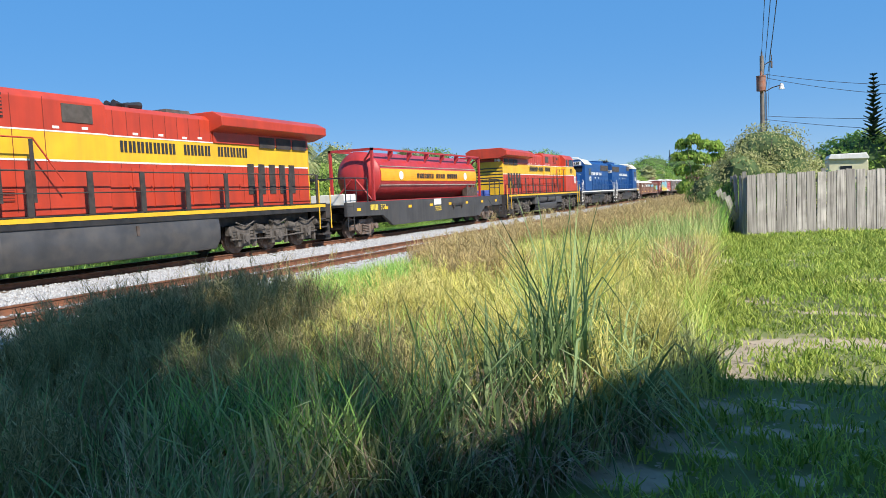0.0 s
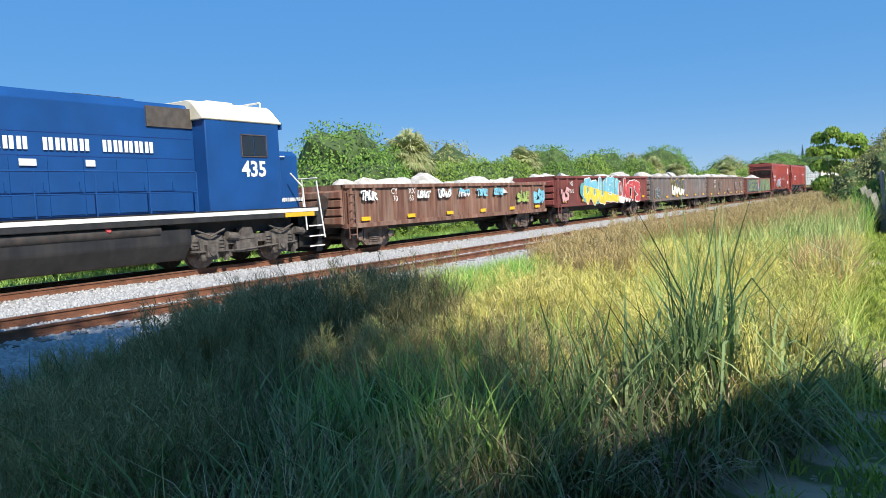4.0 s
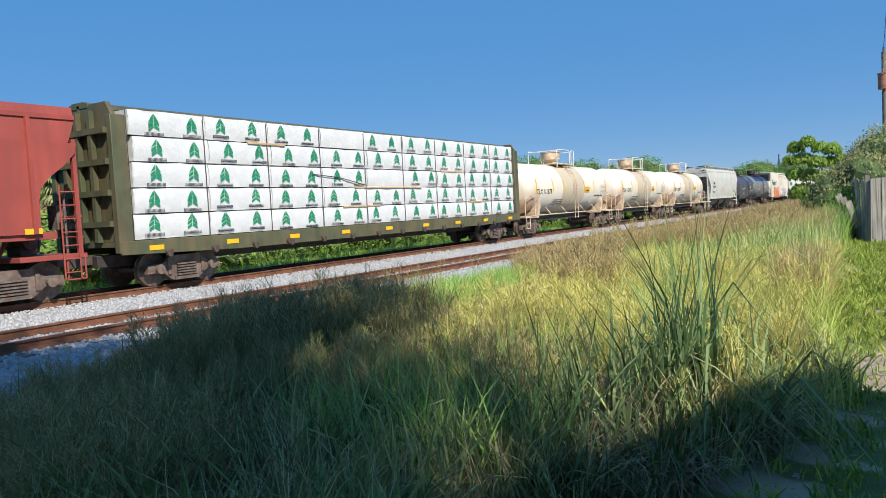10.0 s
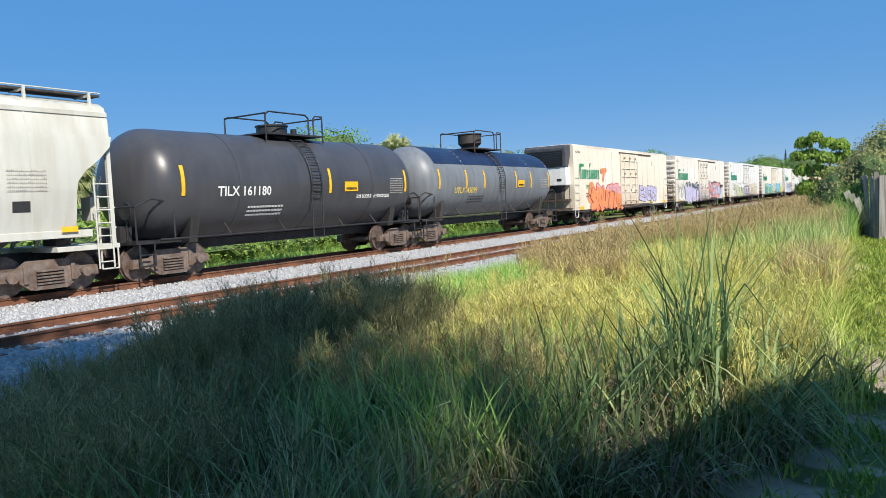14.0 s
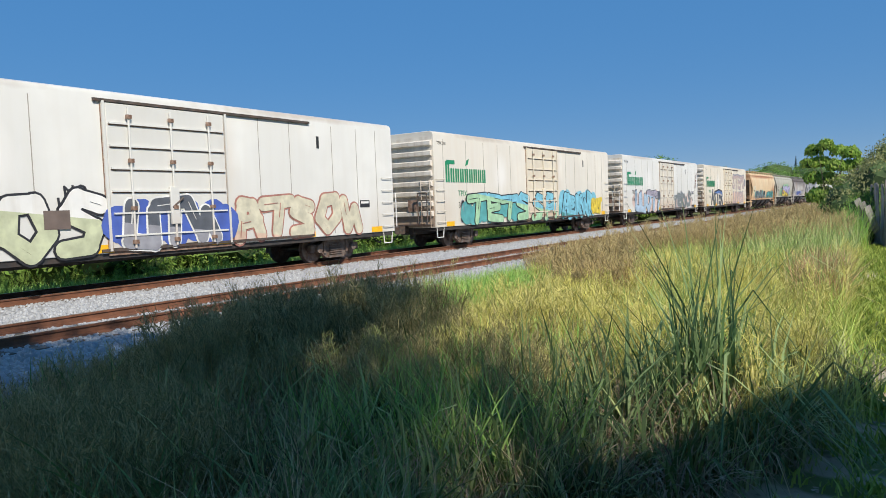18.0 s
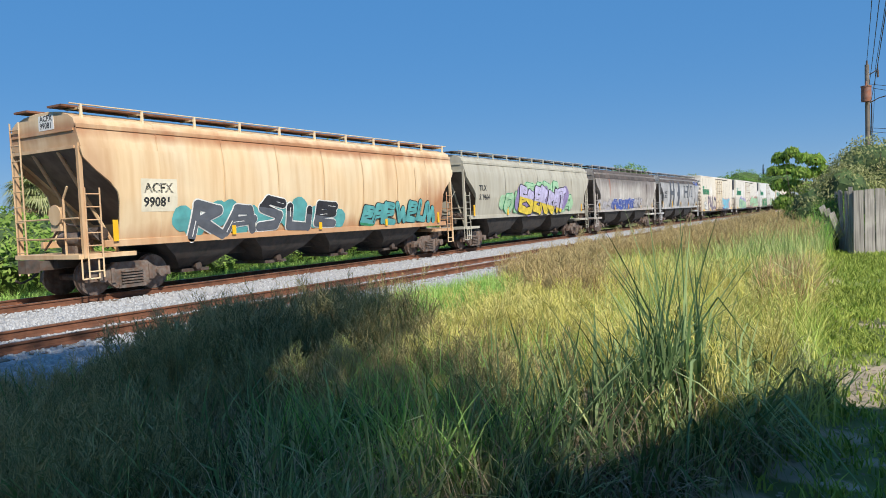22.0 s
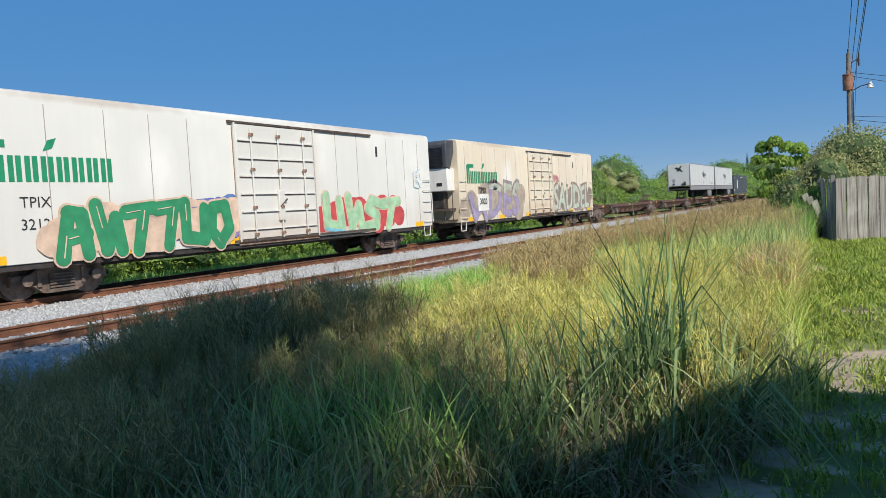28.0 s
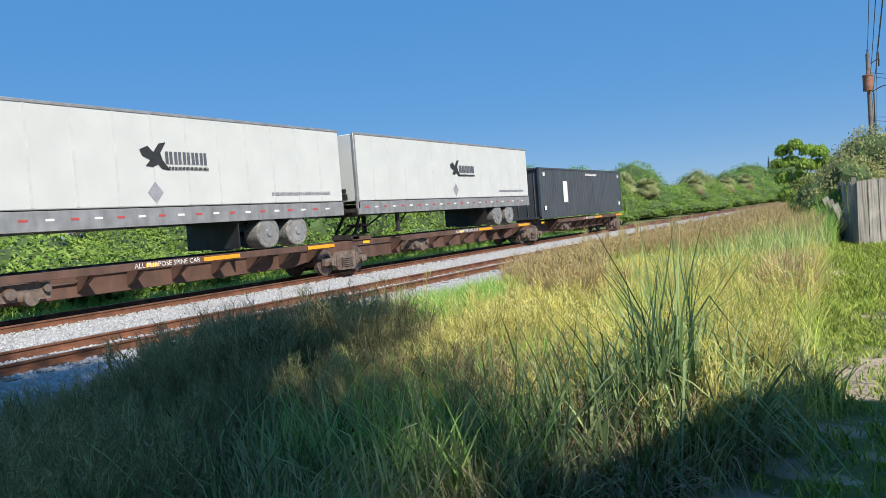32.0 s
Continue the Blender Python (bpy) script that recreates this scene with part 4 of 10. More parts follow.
        part("edge_rail", Geo().tube([(1.22, -h, top + 0.26), (1.22, h, top + 0.26)], 0.02), pl, ob)
    else:
        part("roof_walk", boxy(-0.35, 0.35, -h, h, top + 0.05, top + 0.10), wm, ob, "steel grating roof walk")
    if style == "curved":
        part("roof_arch", Geo().prism([(-1.2, top - 0.03), (-0.8, top + 0.09), (-0.3, top + 0.14), (0.3, top + 0.14), (0.8, top + 0.09), (1.2, top - 0.03)], "y", -h + 0.02, h - 0.02), roof or m, ob, "arched roof sheet", bevel=0.01)
    hatch = Geo().cyl((0, 0, top - 0.05), (0, 0, top + 0.14), 0.3, 12).mesh("roof_hatch", m)
    for i in range(8):
        part("roof_hatch", hatch, m, ob, "", (0, -h + 1.5 + i * (2 * h - 3) / 7, 0))
    reflectors(ob, h, sill, side_at(surf(sill + 0.3) + 0.03), 5, (0.15, 0.55) if top < 4.59 else (0.4, 0.13))
    for tx, y, z, sz, mm, *wide in marks:
        words("car_mark", tx, ob, -h + y, z, sz, mm, lambda q: surf(q) + 0.004 + (0.068 if style == "ribbed" else 0), "", 0.012, wide[0] if wide else None, 0.006)
    for i, g in enumerate(graf_list):
        over = 0.036 * sum(q[0] < g[1] and q[1] > g[0] and q[2] < g[3] and q[3] > g[2] for q in graf_list[:i]) + (0.075 if style == "ribbed" else 0.01)
        graffiti(ob, -h + g[0], -h + g[1], g[2], g[3], g[4], g[5], g[6], g[7], lambda q, k=over: surf(q) + k, *g[8:])
    for d in (-1, 1):
        truck(ob, d * (h - 1.55))
    return ob, h, surf


M_STENCIL = mat("faded_stencil", (0.42, 0.40, 0.36), 0.6, 0.0, 0.4, 16, 0.0)


def tank(a, b, paint, label, marks=(), r=1.46, zc=2.63, fittings=None, cap=None, band=None, sill_rail=True, strips=(-3.37, -1.69, 1.65, 3.39), panel=1.82, rail_top=0.88, low_dome=False):
    ob, h = car("tank_car", label, "tank car", a, b)
    f = fittings or paint
    prof = []
    for i in range(9):
        t = i / 8 * math.pi / 2
        prof.append((-h + 1.0 * (1 - math.cos(t)), max(0.02, r * math.sin(t))))
    prof = prof + [(-y, q) for y, q in prof[::-1]]
    part("shell", Geo().lathe(prof, 40, zc), paint, ob)

    def surf(z):
        return math.sqrt(max(0.05, r * r - (z - zc) ** 2))

    if cap:
        g = Geo()
        n = 14
        for k in range(n):
            t0, t1 = radians(-62 + 124 * k / n), radians(-62 + 124 * (k + 1) / n)
            q = r + 0.012
            for y0, y1, q0 in ((-h + 1.0, h - 1.0, q),):
                g.add([(q * math.sin(t0), y0, zc + q * math.cos(t0)), (q * math.sin(t1), y0, zc + q * math.cos(t1)), (q * math.sin(t1), y1, zc + q * math.cos(t1)), (q * math.sin(t0), y1, zc + q * math.cos(t0))], [(0, 1, 2, 3)])
        part("painted_top", g, cap, ob, "dark blue painted upper shell")
    hoop = Geo().lathe([(-0.05, r + 0.012), (0.05, r + 0.012)], 40, zc).mesh("shell_weld", paint)
    for k in (-0.5, 0.0, 0.5):
        part("shell_weld", hoop, paint, ob, "", (0, k * h, 0))
    zt = zc + r
    if low_dome:
        part("dome", Geo().cyl((0, -0.2, zt - 0.1), (0, -0.2, zt + 0.36), 0.52, 22).cyl((0, -0.2, zt + 0.36), (0, -0.2, zt + 0.41), 0.56, 22), f, ob, "low valve housing with a lid")
        part("vent_valve", Geo().cyl((0.1, 0.75, zt), (0.1, 0.75, zt + 0.34), 0.11, 12), f, ob)
    else:
        part("dome", Geo().cyl((0, -0.2, zt - 0.1), (0, -0.2, zt + 0.24), 0.40, 18).cyl((0, -0.2, zt + 0.22), (0, -0.2, zt + 0.34), 0.46, 22, 0.58).cyl((0, -0.2, zt + 0.34), (0, -0.2, zt + 0.78), 0.58, 22)
             .cyl((0, -0.2, zt + 0.78), (0, -0.2, zt + 0.82), 0.62, 22), f, ob, "valve housing with a lid")
    part("top_platform", Geo().box(-0.95, 0.95, -1.4, 1.3, zt + 0.0, zt + 0.06), f, ob, "steel platform round the valve housing")
    rail_m = M_WHITE if band else f
    for x in (-0.95, 0.95):
        part("platform_rail", Geo().tube([(x, -1.4, zt - 0.2), (x, -1.4, zt + rail_top - 0.1), (x, -1.25, zt + rail_top), (x, 0.45, zt + rail_top), (x, 0.6, zt + rail_top - 0.1), (x, 0.6, zt + 0.05)], 0.028)
             .tube([(x, 0.85, zt + 0.05), (x, 0.85, zt + rail_top - 0.1), (x, 0.95, zt + rail_top), (x, 1.3, zt + rail_top), (x, 1.3, zt - 0.2)], 0.028), rail_m, ob, "bent platform handrail")
    for y in (-1.4, 1.3):
        part("end_bar", Geo().tube([(-0.95, y, zt + rail_top - 0.06), (0.95, y, zt + rail_top - 0.06)], 0.026), rail_m, ob)
    if band:
        part("repainted_band", Geo().lathe([(-1.84, r + 0.004), (1.7, r + 0.004)], 40, zc), band, ob, "beige repainted band round the middle")
    # ladder that follows the shell, then drops to the sill
    g = Geo()
    for y in (-0.22, 0.28):
        pts = [((r + 0.10) * math.sin(t), y, zc + (r + 0.10) * math.cos(t)) for t in np.linspace(0.5, 1.75, 8)] + [(r + 0.05, y, 0.75)]
        g.tube(pts, 0.022)
    for k in range(11):
        t = 0.55 + k * 0.125
        p = ((r + 0.10) * math.sin(t), zc + (r + 0.10) * math.cos(t))
        g.cyl((p[0], -0.22, p[1]), (p[0], 0.28, p[1]), 0.018, 6)
    for z in (0.8, 1.1, 1.4, 1.7):
        g.cyl((r + 0.05, -0.22, z), (r + 0.05, 0.28, z), 0.018, 6)
    part("side_ladder", g, f, ob, "ladder over the tank's side")
    if sill_rail:
        part("side_rail", Geo().tube([(1.42, -h + 0.4, 1.10), (1.42, h - 0.4, 1.10)], 0.028).tube([(-1.42, -h + 0.4, 1.10), (-1.42, h - 0.4, 1.10)], 0.028), f, ob)
        for y in (-0.55, -0.2, 0.25, 0.55):
            part("rail_bracket", Geo().cyl((1.42, y * h, 1.10), (1.05, y * h, 1.55), 0.025, 6), f, ob)
    for d in (-1, 1):
        part("saddle", Geo().prism([(-1.2, 0.95), (-1.35, 1.6), (-1.30, 2.2), (-0.8, 1.3), (0.8, 1.3), (1.30, 2.2), (1.35, 1.6), (1.2, 0.95)], "y", d * (h - 1.5), d * (h - 1.8)), f, ob, bevel=0.01)
        part("end_platform", boxy(-1.4, 1.4, d * (h - 1.1), d * (h + 0.3), 1.0, 1.08), f, ob)
        part("end_handrail", Geo().tube([(1.4, d * (h - 0.9), 1.05), (1.4, d * (h - 0.9), 2.1), (1.4, d * (h - 0.2), 2.2), (1.35, d * (h + 0.25), 2.0), (1.35, d * (h + 0.25), 1.05)], 0.028)
             .tube([(1.35, d * (h + 0.25), 2.0), (-1.35, d * (h + 0.25), 2.0)], 0.028), f, ob)
        part("end_steps", Geo().tube([(1.38, d * (h + 0.2), 1.05), (1.38, d * (h + 0.2), 0.42), (1.38, d * (h - 0.25), 0.42), (1.38, d * (h - 0.25), 1.05)], 0.025).cyl((1.38, d * (h + 0.2), 0.72), (1.38, d * (h - 0.25), 0.72), 0.02, 6), f, ob)
        part("brake_gear", Geo().box(-0.5, 0.5, d * (h - 0.2), d * (h + 0.15), 1.08, 1.5).cyl((0.6, d * (h), 1.1), (0.6, d * (h), 1.9), 0.03, 6).cyl((0.6, d * h, 1.9), (0.6, d * (h + 0.04), 1.9), 0.25, 14), f, ob)
        truck(ob, d * (h - 1.0))
    underframe(ob, h + 0.4, 0.72, 1.0, 0.26)
    strip = Geo()
    for k in range(6):
        z = zc - 0.35 + k * 0.14
        strip.add([(surf(z) + 0.014, -0.06, z), (surf(z) + 0.014, 0.06, z), (surf(z + 0.14) + 0.014, 0.06, z + 0.14), (surf(z + 0.14) + 0.014, -0.06, z + 0.14)], [(0, 1, 2, 3)])
    sm = strip.mesh("reflector_strip", M_REFLECT)
    for y in (-h + 1.1,) + strips + (h - 1.1,):
        part("reflector_strip", sm, M_REFLECT, ob, "yellow reflective strip", (0, y, 0))
    for tx, y, z, sz, mm in marks:
        words("car_mark", tx, ob, -h + y, z, sz, mm, lambda q: surf(q) + 0.002, "", 0.006, None, 0.005)
    # hazard panel and small print, unreadable
    bars("hazard_panel", ob, panel, zc - 0.30, 0.74, 0.34, 1, M_REFLECT, lambda q: surf(q) + 0.012, "yellow emergency panel")
    bars("panel_writing", ob, panel + 0.08, zc - 0.24, 0.58, 0.08, 9, M_LETTER, lambda q: surf(q) + 0.018, "dark print on the emergency panel")
    for k in range(7):
        bars("small_print", ob, h - 2.1, zc - 0.4 + k * 0.09, 0.85, 0.035, 9, M_STENCIL, lambda q: surf(q) - 0.006, "faded small print")
    lm = M_WLETTER if marks and marks[0][4] in (M_WLETTER,) else M_LETTER
    for k in range(3):
        bars("small_print", ob, -h * 0.45, zc - 0.75 - k * 0.12, 1.5, 0.06, 12, lm, lambda q: surf(q) + 0.02, "rows of small print")
    return ob, h, surf


def handrails(ob, y0, y1, z0, n, material, x=1.47, height=1.05, post_w=0.028, wide=0.0):
    post = (Geo().box(-0.02, 0.02, -wide, wide, z0, z0 + height) if wide else Geo().cyl((0, 0, z0), (0, 0, z0 + height), post_w, 6)).mesh("stanchion", material)
    for s in (-1, 1):
        for i in range(n):
            part("stanchion", post, material, ob, "", (s * x, y0 + i * (y1 - y0) / (n - 1), 0))
        part("handrail", Geo().tube([(s * x, y0, z0 + height), (s * x, y1, z0 + height)], 0.022), material, ob)
        part("mid_rail", Geo().tube([(s * x, y0, z0 + height * 0.5), (s * x, y1, z0 + height * 0.5)], 0.018), material, ob)


def door_row(ob, y0, y1, n, z0, z1, x, material, name="hood_door"):
    w = (y1 - y0) / n
    me = Geo().box(0, 0.025, 0.03, w - 0.03, z0, z1).box(0.025, 0.05, w - 0.12, w - 0.08, (z0 + z1) / 2 - 0.1, (z0 + z1) / 2 + 0.1).mesh(name, material)
    for s in (-1, 1):
        for i in range(n):
            p = part(name, me, material, ob, "", (s * x, y0 + i * w + (w if s < 0 else 0), 0))
            if s < 0:
                p.rotation_euler.z = math.pi


M_REDLINE = mat("red_seam", (0.20, 0.03, 0.02), 0.7, 0.0, 0.1, 3, 0.0)
M_SCREEN = mat("dusty_screen", (0.08, 0.07, 0.062), 0.8, 0.0, 0.25, 5, 0.4, (0.09, 0.07, 0.06), 0.5, True, bump_scale=90)
M_TANKGREY = mat("fuel_tank_grey", (0.058, 0.06, 0.066), 0.5, 0.0, 0.2, 1.2, 0.1, (0.15, 0.13, 0.11), 0.35)
M_BLUELINE = mat("blue_seam", (0.006, 0.035, 0.18), 0.6, 0.0, 0.1, 3, 0.0)


def wide_loco(a, b, d, number, label):
    """A six-axle locomotive; d = 1: cab towards -y, radiators towards +y; -1 the other way round."""
    ob, h = car("diesel_locomotive", label, "locomotive", a, b, "locomotives of the train")

    def bx(x0, x1, y0, y1, z0, z1):
        return boxy(x0, x1, d * y0, d * y1, z0, z1)

    plat = 1.62
    part("frame", bx(-1.50, 1.50, -h + 0.4, h - 0.4, plat - 0.30, plat), M_BLACK, ob, bevel=0.02)
    for s in (-1, 1):
        part("sill_stripe", bx(s * 1.50, s * 1.515, -h + 0.45, h - 0.45, plat - 0.13, plat - 0.01), M_YEL, ob, "yellow stripe along the frame")
    part("walkway", bx(-1.52, 1.52, -h + 0.4, h - 0.4, plat, plat + 0.04), M_BLACK, ob)
    tri = {"lower_hood": (plat + 0.04, 3.12, M_RED), "hood_band": (3.12, 3.88, M_YEL)}
    for nm, (z0, z1, m) in tri.items():
        part(nm, bx(-1.0, 1.0, -5.1, 9.7, z0, z1), m, ob, bevel=0.015)
    part("white_line", bx(-1.008, 1.008, -5.1, 9.69, 3.09, 3.14), M_WHITE, ob)
    part("upper_hood", Geo().prism([(-1.0, 3.88), (-1.0, 4.62), (-0.8, 4.78), (0.8, 4.78), (1.0, 4.62), (1.0, 3.88)], "y", d * -5.1, d * 4.2), M_RED, ob, bevel=0.015)
    part("equipment_cabinet", Geo().prism([(-1.06, plat + 0.04), (-1.06, 4.72), (-0.85, 4.93), (0.85, 4.93), (1.06, 4.72), (1.06, plat + 0.04)], "y", d * -5.6, d * -0.17), M_RED, ob, bevel=0.02)
    part("cabinet_band", bx(-1.066, 1.066, -5.6, -0.165, 3.12, 3.88), M_YEL, ob)
    part("cabinet_line", bx(-1.07, 1.07, -5.6, -0.16, 3.09, 3.14), M_WHITE, ob)
    part("upper_white_line", bx(-1.01, 1.01, -5.09, 4.2, 3.86, 3.90), M_WHITE, ob)
    part("upper_cabinet_line", bx(-1.072, 1.072, -5.59, -0.158, 3.87, 3.91), M_WHITE, ob)
    for s in (-1, 1):
        for y in (-4.6, -3.4):
            lo_v = part("low_louvre", bx(s * 1.062, s * 1.08, y - 0.28, y + 0.28, 2.05, 2.35), M_REDLINE, ob, "small louvred vent")
            for k in range(4):
                part("louvre_slat", bx(s * 1.08, s * 1.095, y - 0.27, y + 0.27, 2.08 + k * 0.07, 2.11 + k * 0.07), M_RED, lo_v)
    # radiator cab with overhanging wings
    part("radiator_cab", bx(-1.05, 1.05, 4.2, 9.7, 3.88, 4.45), M_RED, ob)
    part("radiator_wing", Geo().prism([(-1.55, 4.42), (-1.55, 4.72), (-1.15, 4.92), (1.15, 4.92), (1.55, 4.72), (1.55, 4.42), (0.95, 4.22), (-0.95, 4.22)], "y", d * 4.1, d * 10.35), M_RED, ob, "overhanging radiator roof", bevel=0.02)
    for s in (-1, 1):
        for k in range(3):
            part("radiator_screen", bx(s * 1.05, s * 1.07, 6.6 + k * 1.02, 7.5 + k * 1.02, 3.80, 4.2), M_DARK, ob, "dark radiator screen")
        for k in range(5):
            part("vent_panel", bx(s * 1.0, s * 1.025, 5.9 + k * 0.62, 6.25 + k * 0.62, 2.1, 3.2), M_DARK, ob, "dark louvred vent")
        lv = part("roof_louvre", bx(s * 1.06, s * 1.08, -3.85, -3.25, 4.14, 4.75), M_DARK, ob, "louvred air intake")
        slat = bx(s * 1.08, s * 1.10, -0.28, 0.28, -0.03, 0.015).mesh("louvre_slat", M_RED)
        for k in range(6):
            part("louvre_slat", slat, M_RED, lv, "", (0, d * -3.55, 4.22 + k * 0.09))
        part("blower_vent", bx(s * 1.06, s * 1.085, -1.6, -0.64, 4.16, 4.65), M_SCREEN, ob, "brown dusty air screen")
        part("small_vent", bx(s * 1.06, s * 1.08, -4.5, -4.1, 4.45, 4.65), M_DARK, ob)
        # door and panel lines, latches and small white notices
        seam = bx(0, s * 0.006, -0.009, 0.009, 0, 0.74).mesh("panel_line", M_REDLINE)
        for k in range(9):
            part("panel_line", seam, M_REDLINE, ob, "", (s * 1.0, d * (0.1 + k * 0.50), 3.88))
        tall = bx(0, s * 0.006, -0.009, 0.009, 0, 3.0).mesh("panel_line", M_REDLINE)
        for y in (-2.15, -3.05, -4.05, -4.9):
            part("panel_line", tall, M_REDLINE, ob, "", (s * 1.066, d * y, plat + 0.15))
        flat_ = bx(0, s * 0.006, -0.009, 0.009, 0, 1.3).mesh("panel_line", M_REDLINE)
        for k in range(14):
            part("panel_line", flat_, M_REDLINE, ob, "", (s * 1.0, d * (0.3 + k * 0.67), plat + 0.2))
        tag = bx(0, s * 0.006, -0.10, 0.10, -0.035, 0.035).mesh("small_notice", M_WHITE)
        for y, z in ((0.9, 3.98), (1.9, 4.0), (2.9, 3.97), (3.6, 4.0), (0.5, 2.2), (4.4, 2.25), (-1.8, 4.0), (-0.9, 4.02), (6.4, 4.02)):
            part("small_notice", tag, M_WHITE, ob, "", (s * (1.0 if y > 0 else 1.06), d * y, z))
        part("upper_handrail", Geo().tube([(s * 1.46, d * -2.0, 2.55), (s * 1.46, d * -2.8, 3.63), (s * 1.46, d * -5.6, 3.63), (s * 1.50, d * -6.4, 3.63)], 0.022), M_RED, ob, "red handrail up to the cab")
        post = bx(s * 1.44, s * 1.47, -0.05, 0.05, 2.0, 3.6).mesh("rail_post", M_DARK)
        for y in (-2.85, -3.75, -5.0):
            part("rail_post", post, M_DARK, ob, "", (0, d * y, 0))
    door_row(ob, min(d * -1.8, d * 5.5), max(d * -1.8, d * 5.5), 9, plat + 0.15, 2.95, 1.0, M_RED)
    part("exhaust_stack", Geo().loft([(4.7, 0.5, d * 3.3 - 0.6, d * 3.3 + 0.6), (4.96, 0.4, d * 3.3 - 0.5, d * 3.3 + 0.5)]), M_STEEL, ob)
    horn = Geo()
    for k in range(3):
        horn.cyl((-0.3 + 0.3 * k, d * 1.1, 4.93), (-0.3 + 0.3 * k, d * 1.5 + 0.15 * k, 4.96), 0.05, 8, 0.13).cyl((-0.3 + 0.3 * k, d * 1.1, 4.93), (-0.3 + 0.3 * k, d * 0.8, 4.95), 0.05, 8, 0.12)
    horn.box(-0.5, 0.5, d * 1.05, d * 1.15, 4.72, 4.95)
    part("air_horn", horn, M_BLACK, ob)
    # cab and nose
    part("cab_wall", Geo().prism([(-1.50, plat + 0.04), (-1.50, 4.55), (-1.2, 4.93), (1.2, 4.93), (1.50, 4.55), (1.50, plat + 0.04)], "y", d * -8.45, d * -5.5), M_RED, ob, bevel=0.03)
    part("cab_band", bx(-1.51, 1.51, -8.46, -5.49, 3.12, 3.88), M_YEL, ob)
    part("cab_line", bx(-1.515, 1.515, -8.465, -5.485, 3.09, 3.14), M_WHITE, ob)
    part("upper_cab_line", bx(-1.515, 1.515, -8.465, -5.485, 3.87, 3.91), M_WHITE, ob)
    for s in (-1, 1):
        for y0, y1 in ((-6.15, -5.72), (-7.35, -6.7), (-8.15, -7.45)):
            w = part("cab_window", bx(s * 1.50, s * 1.52, y0, y1, 3.95, 4.5), M_GLASS, ob, "dark cab side window", bevel=0.01)
            part("window_frame", Geo().tube([(s * 1.52, d * y0, 3.95), (s * 1.52, d * y1, 3.95), (s * 1.52, d * y1, 4.5), (s * 1.52, d * y0, 4.5), (s * 1.52, d * y0, 3.95)], 0.018, 4), M_BLACK, w)
    part("nose", Geo().prism([(d * -8.4, plat + 0.04), (d * -8.4, 3.92), (d * -9.2, 3.88), (d * -10.2, 3.72), (d * -10.35, 3.2), (d * -10.38, plat + 0.04)], "x", -1.25, 1.25), M_YEL, ob, bevel=0.05)
    part("nose_lower", bx(-1.26, 1.26, -10.39, -8.4, plat + 0.04, 3.12), M_RED, ob, bevel=0.05)
    for s in (-1, 1):
        part("windshield", Geo().add([(s * 0.12, d * -8.47, 4.05), (s * 1.2, d * -8.47, 4.05), (s * 1.1, d * -8.46, 4.62), (s * 0.12, d * -8.46, 4.62)], [(0, 1, 2, 3)]), M_GLASS, ob)
        part("nose_emblem", Geo().cyl((s * 1.262, d * -9.75, 2.75), (s * 1.275, d * -9.75, 2.75), 0.36, 24), M_WHITE, ob, "round white and green emblem")
        part("emblem_centre", Geo().cyl((s * 1.275, d * -9.75, 2.75), (s * 1.282, d * -9.75, 2.75), 0.23, 20), G_GREY, ob)
    for x in (-0.15, 0.15):
        part("headlight", Geo().cyl((x, d * -8.45, 4.75), (x, d * -8.56, 4.75), 0.09, 12), M_WHITE, ob)
    for x in (0.5, 0.75):
        part("rear_headlight", Geo().cyl((x, d * 9.7, 4.1), (x, d * 9.85, 4.1), 0.1, 12), M_WHITE, ob)
    part("rear_wall", bx(-1.0, 1.0, 9.7, 9.76, plat, 4.0), M_YEL, ob)
    for k in range(6):
        part("rear_stripe", bx(-0.99, 0.99, 9.76, 9.768, 2.4 + k * 0.22, 2.48 + k * 0.22), M_BLACK, ob)
    # tank, air reservoirs, steps
    full = [(-1.50, 0.62), (-1.50, 1.42), (1.50, 1.42), (1.50, 0.62), (1.30, 0.29), (-1.30, 0.29)]
    if number:
        part("fuel_tank", Geo().prism([(-1.50, 0.62), (-1.50, 0.84), (1.50, 0.84), (1.50, 0.62), (1.30, 0.29), (-1.30, 0.29)], "y", -3.74, 3.93).prism(full, "y", -3.74, -2.72).prism(full, "y", 2.15, 3.93), M_TANKGREY, ob, "smooth grey fuel tank with a cut-out for the reservoirs", bevel=0.05)
    else:
        part("fuel_tank", Geo().prism([(-1.50, 0.62), (-1.52, 1.0), (-1.44, 1.42), (1.44, 1.42), (1.52, 1.0), (1.50, 0.62), (1.30, 0.29), (-1.30, 0.29)], "y", d * -3.93, d * 3.74), M_TANKGREY, ob, "smooth grey fuel tank", bevel=0.05)
    part("tank_gauge", bx(1.52, 1.54, 0.2, 0.3, 0.95, 1.25), M_STEEL, ob)
    part("frame_skirt", bx(-1.0, 1.0, -9.5, 9.5, 1.0, 1.33), M_DARK, ob)
    if number:
        for k in (0, 1):
            part("air_reservoir", Geo().cyl((1.14, -2.5 + 2.33 * k, 1.2), (1.14, -0.45 + 2.33 * k, 1.2), 0.34, 18), M_TANKGREY, ob, "grey air reservoir", bevel=0.06)
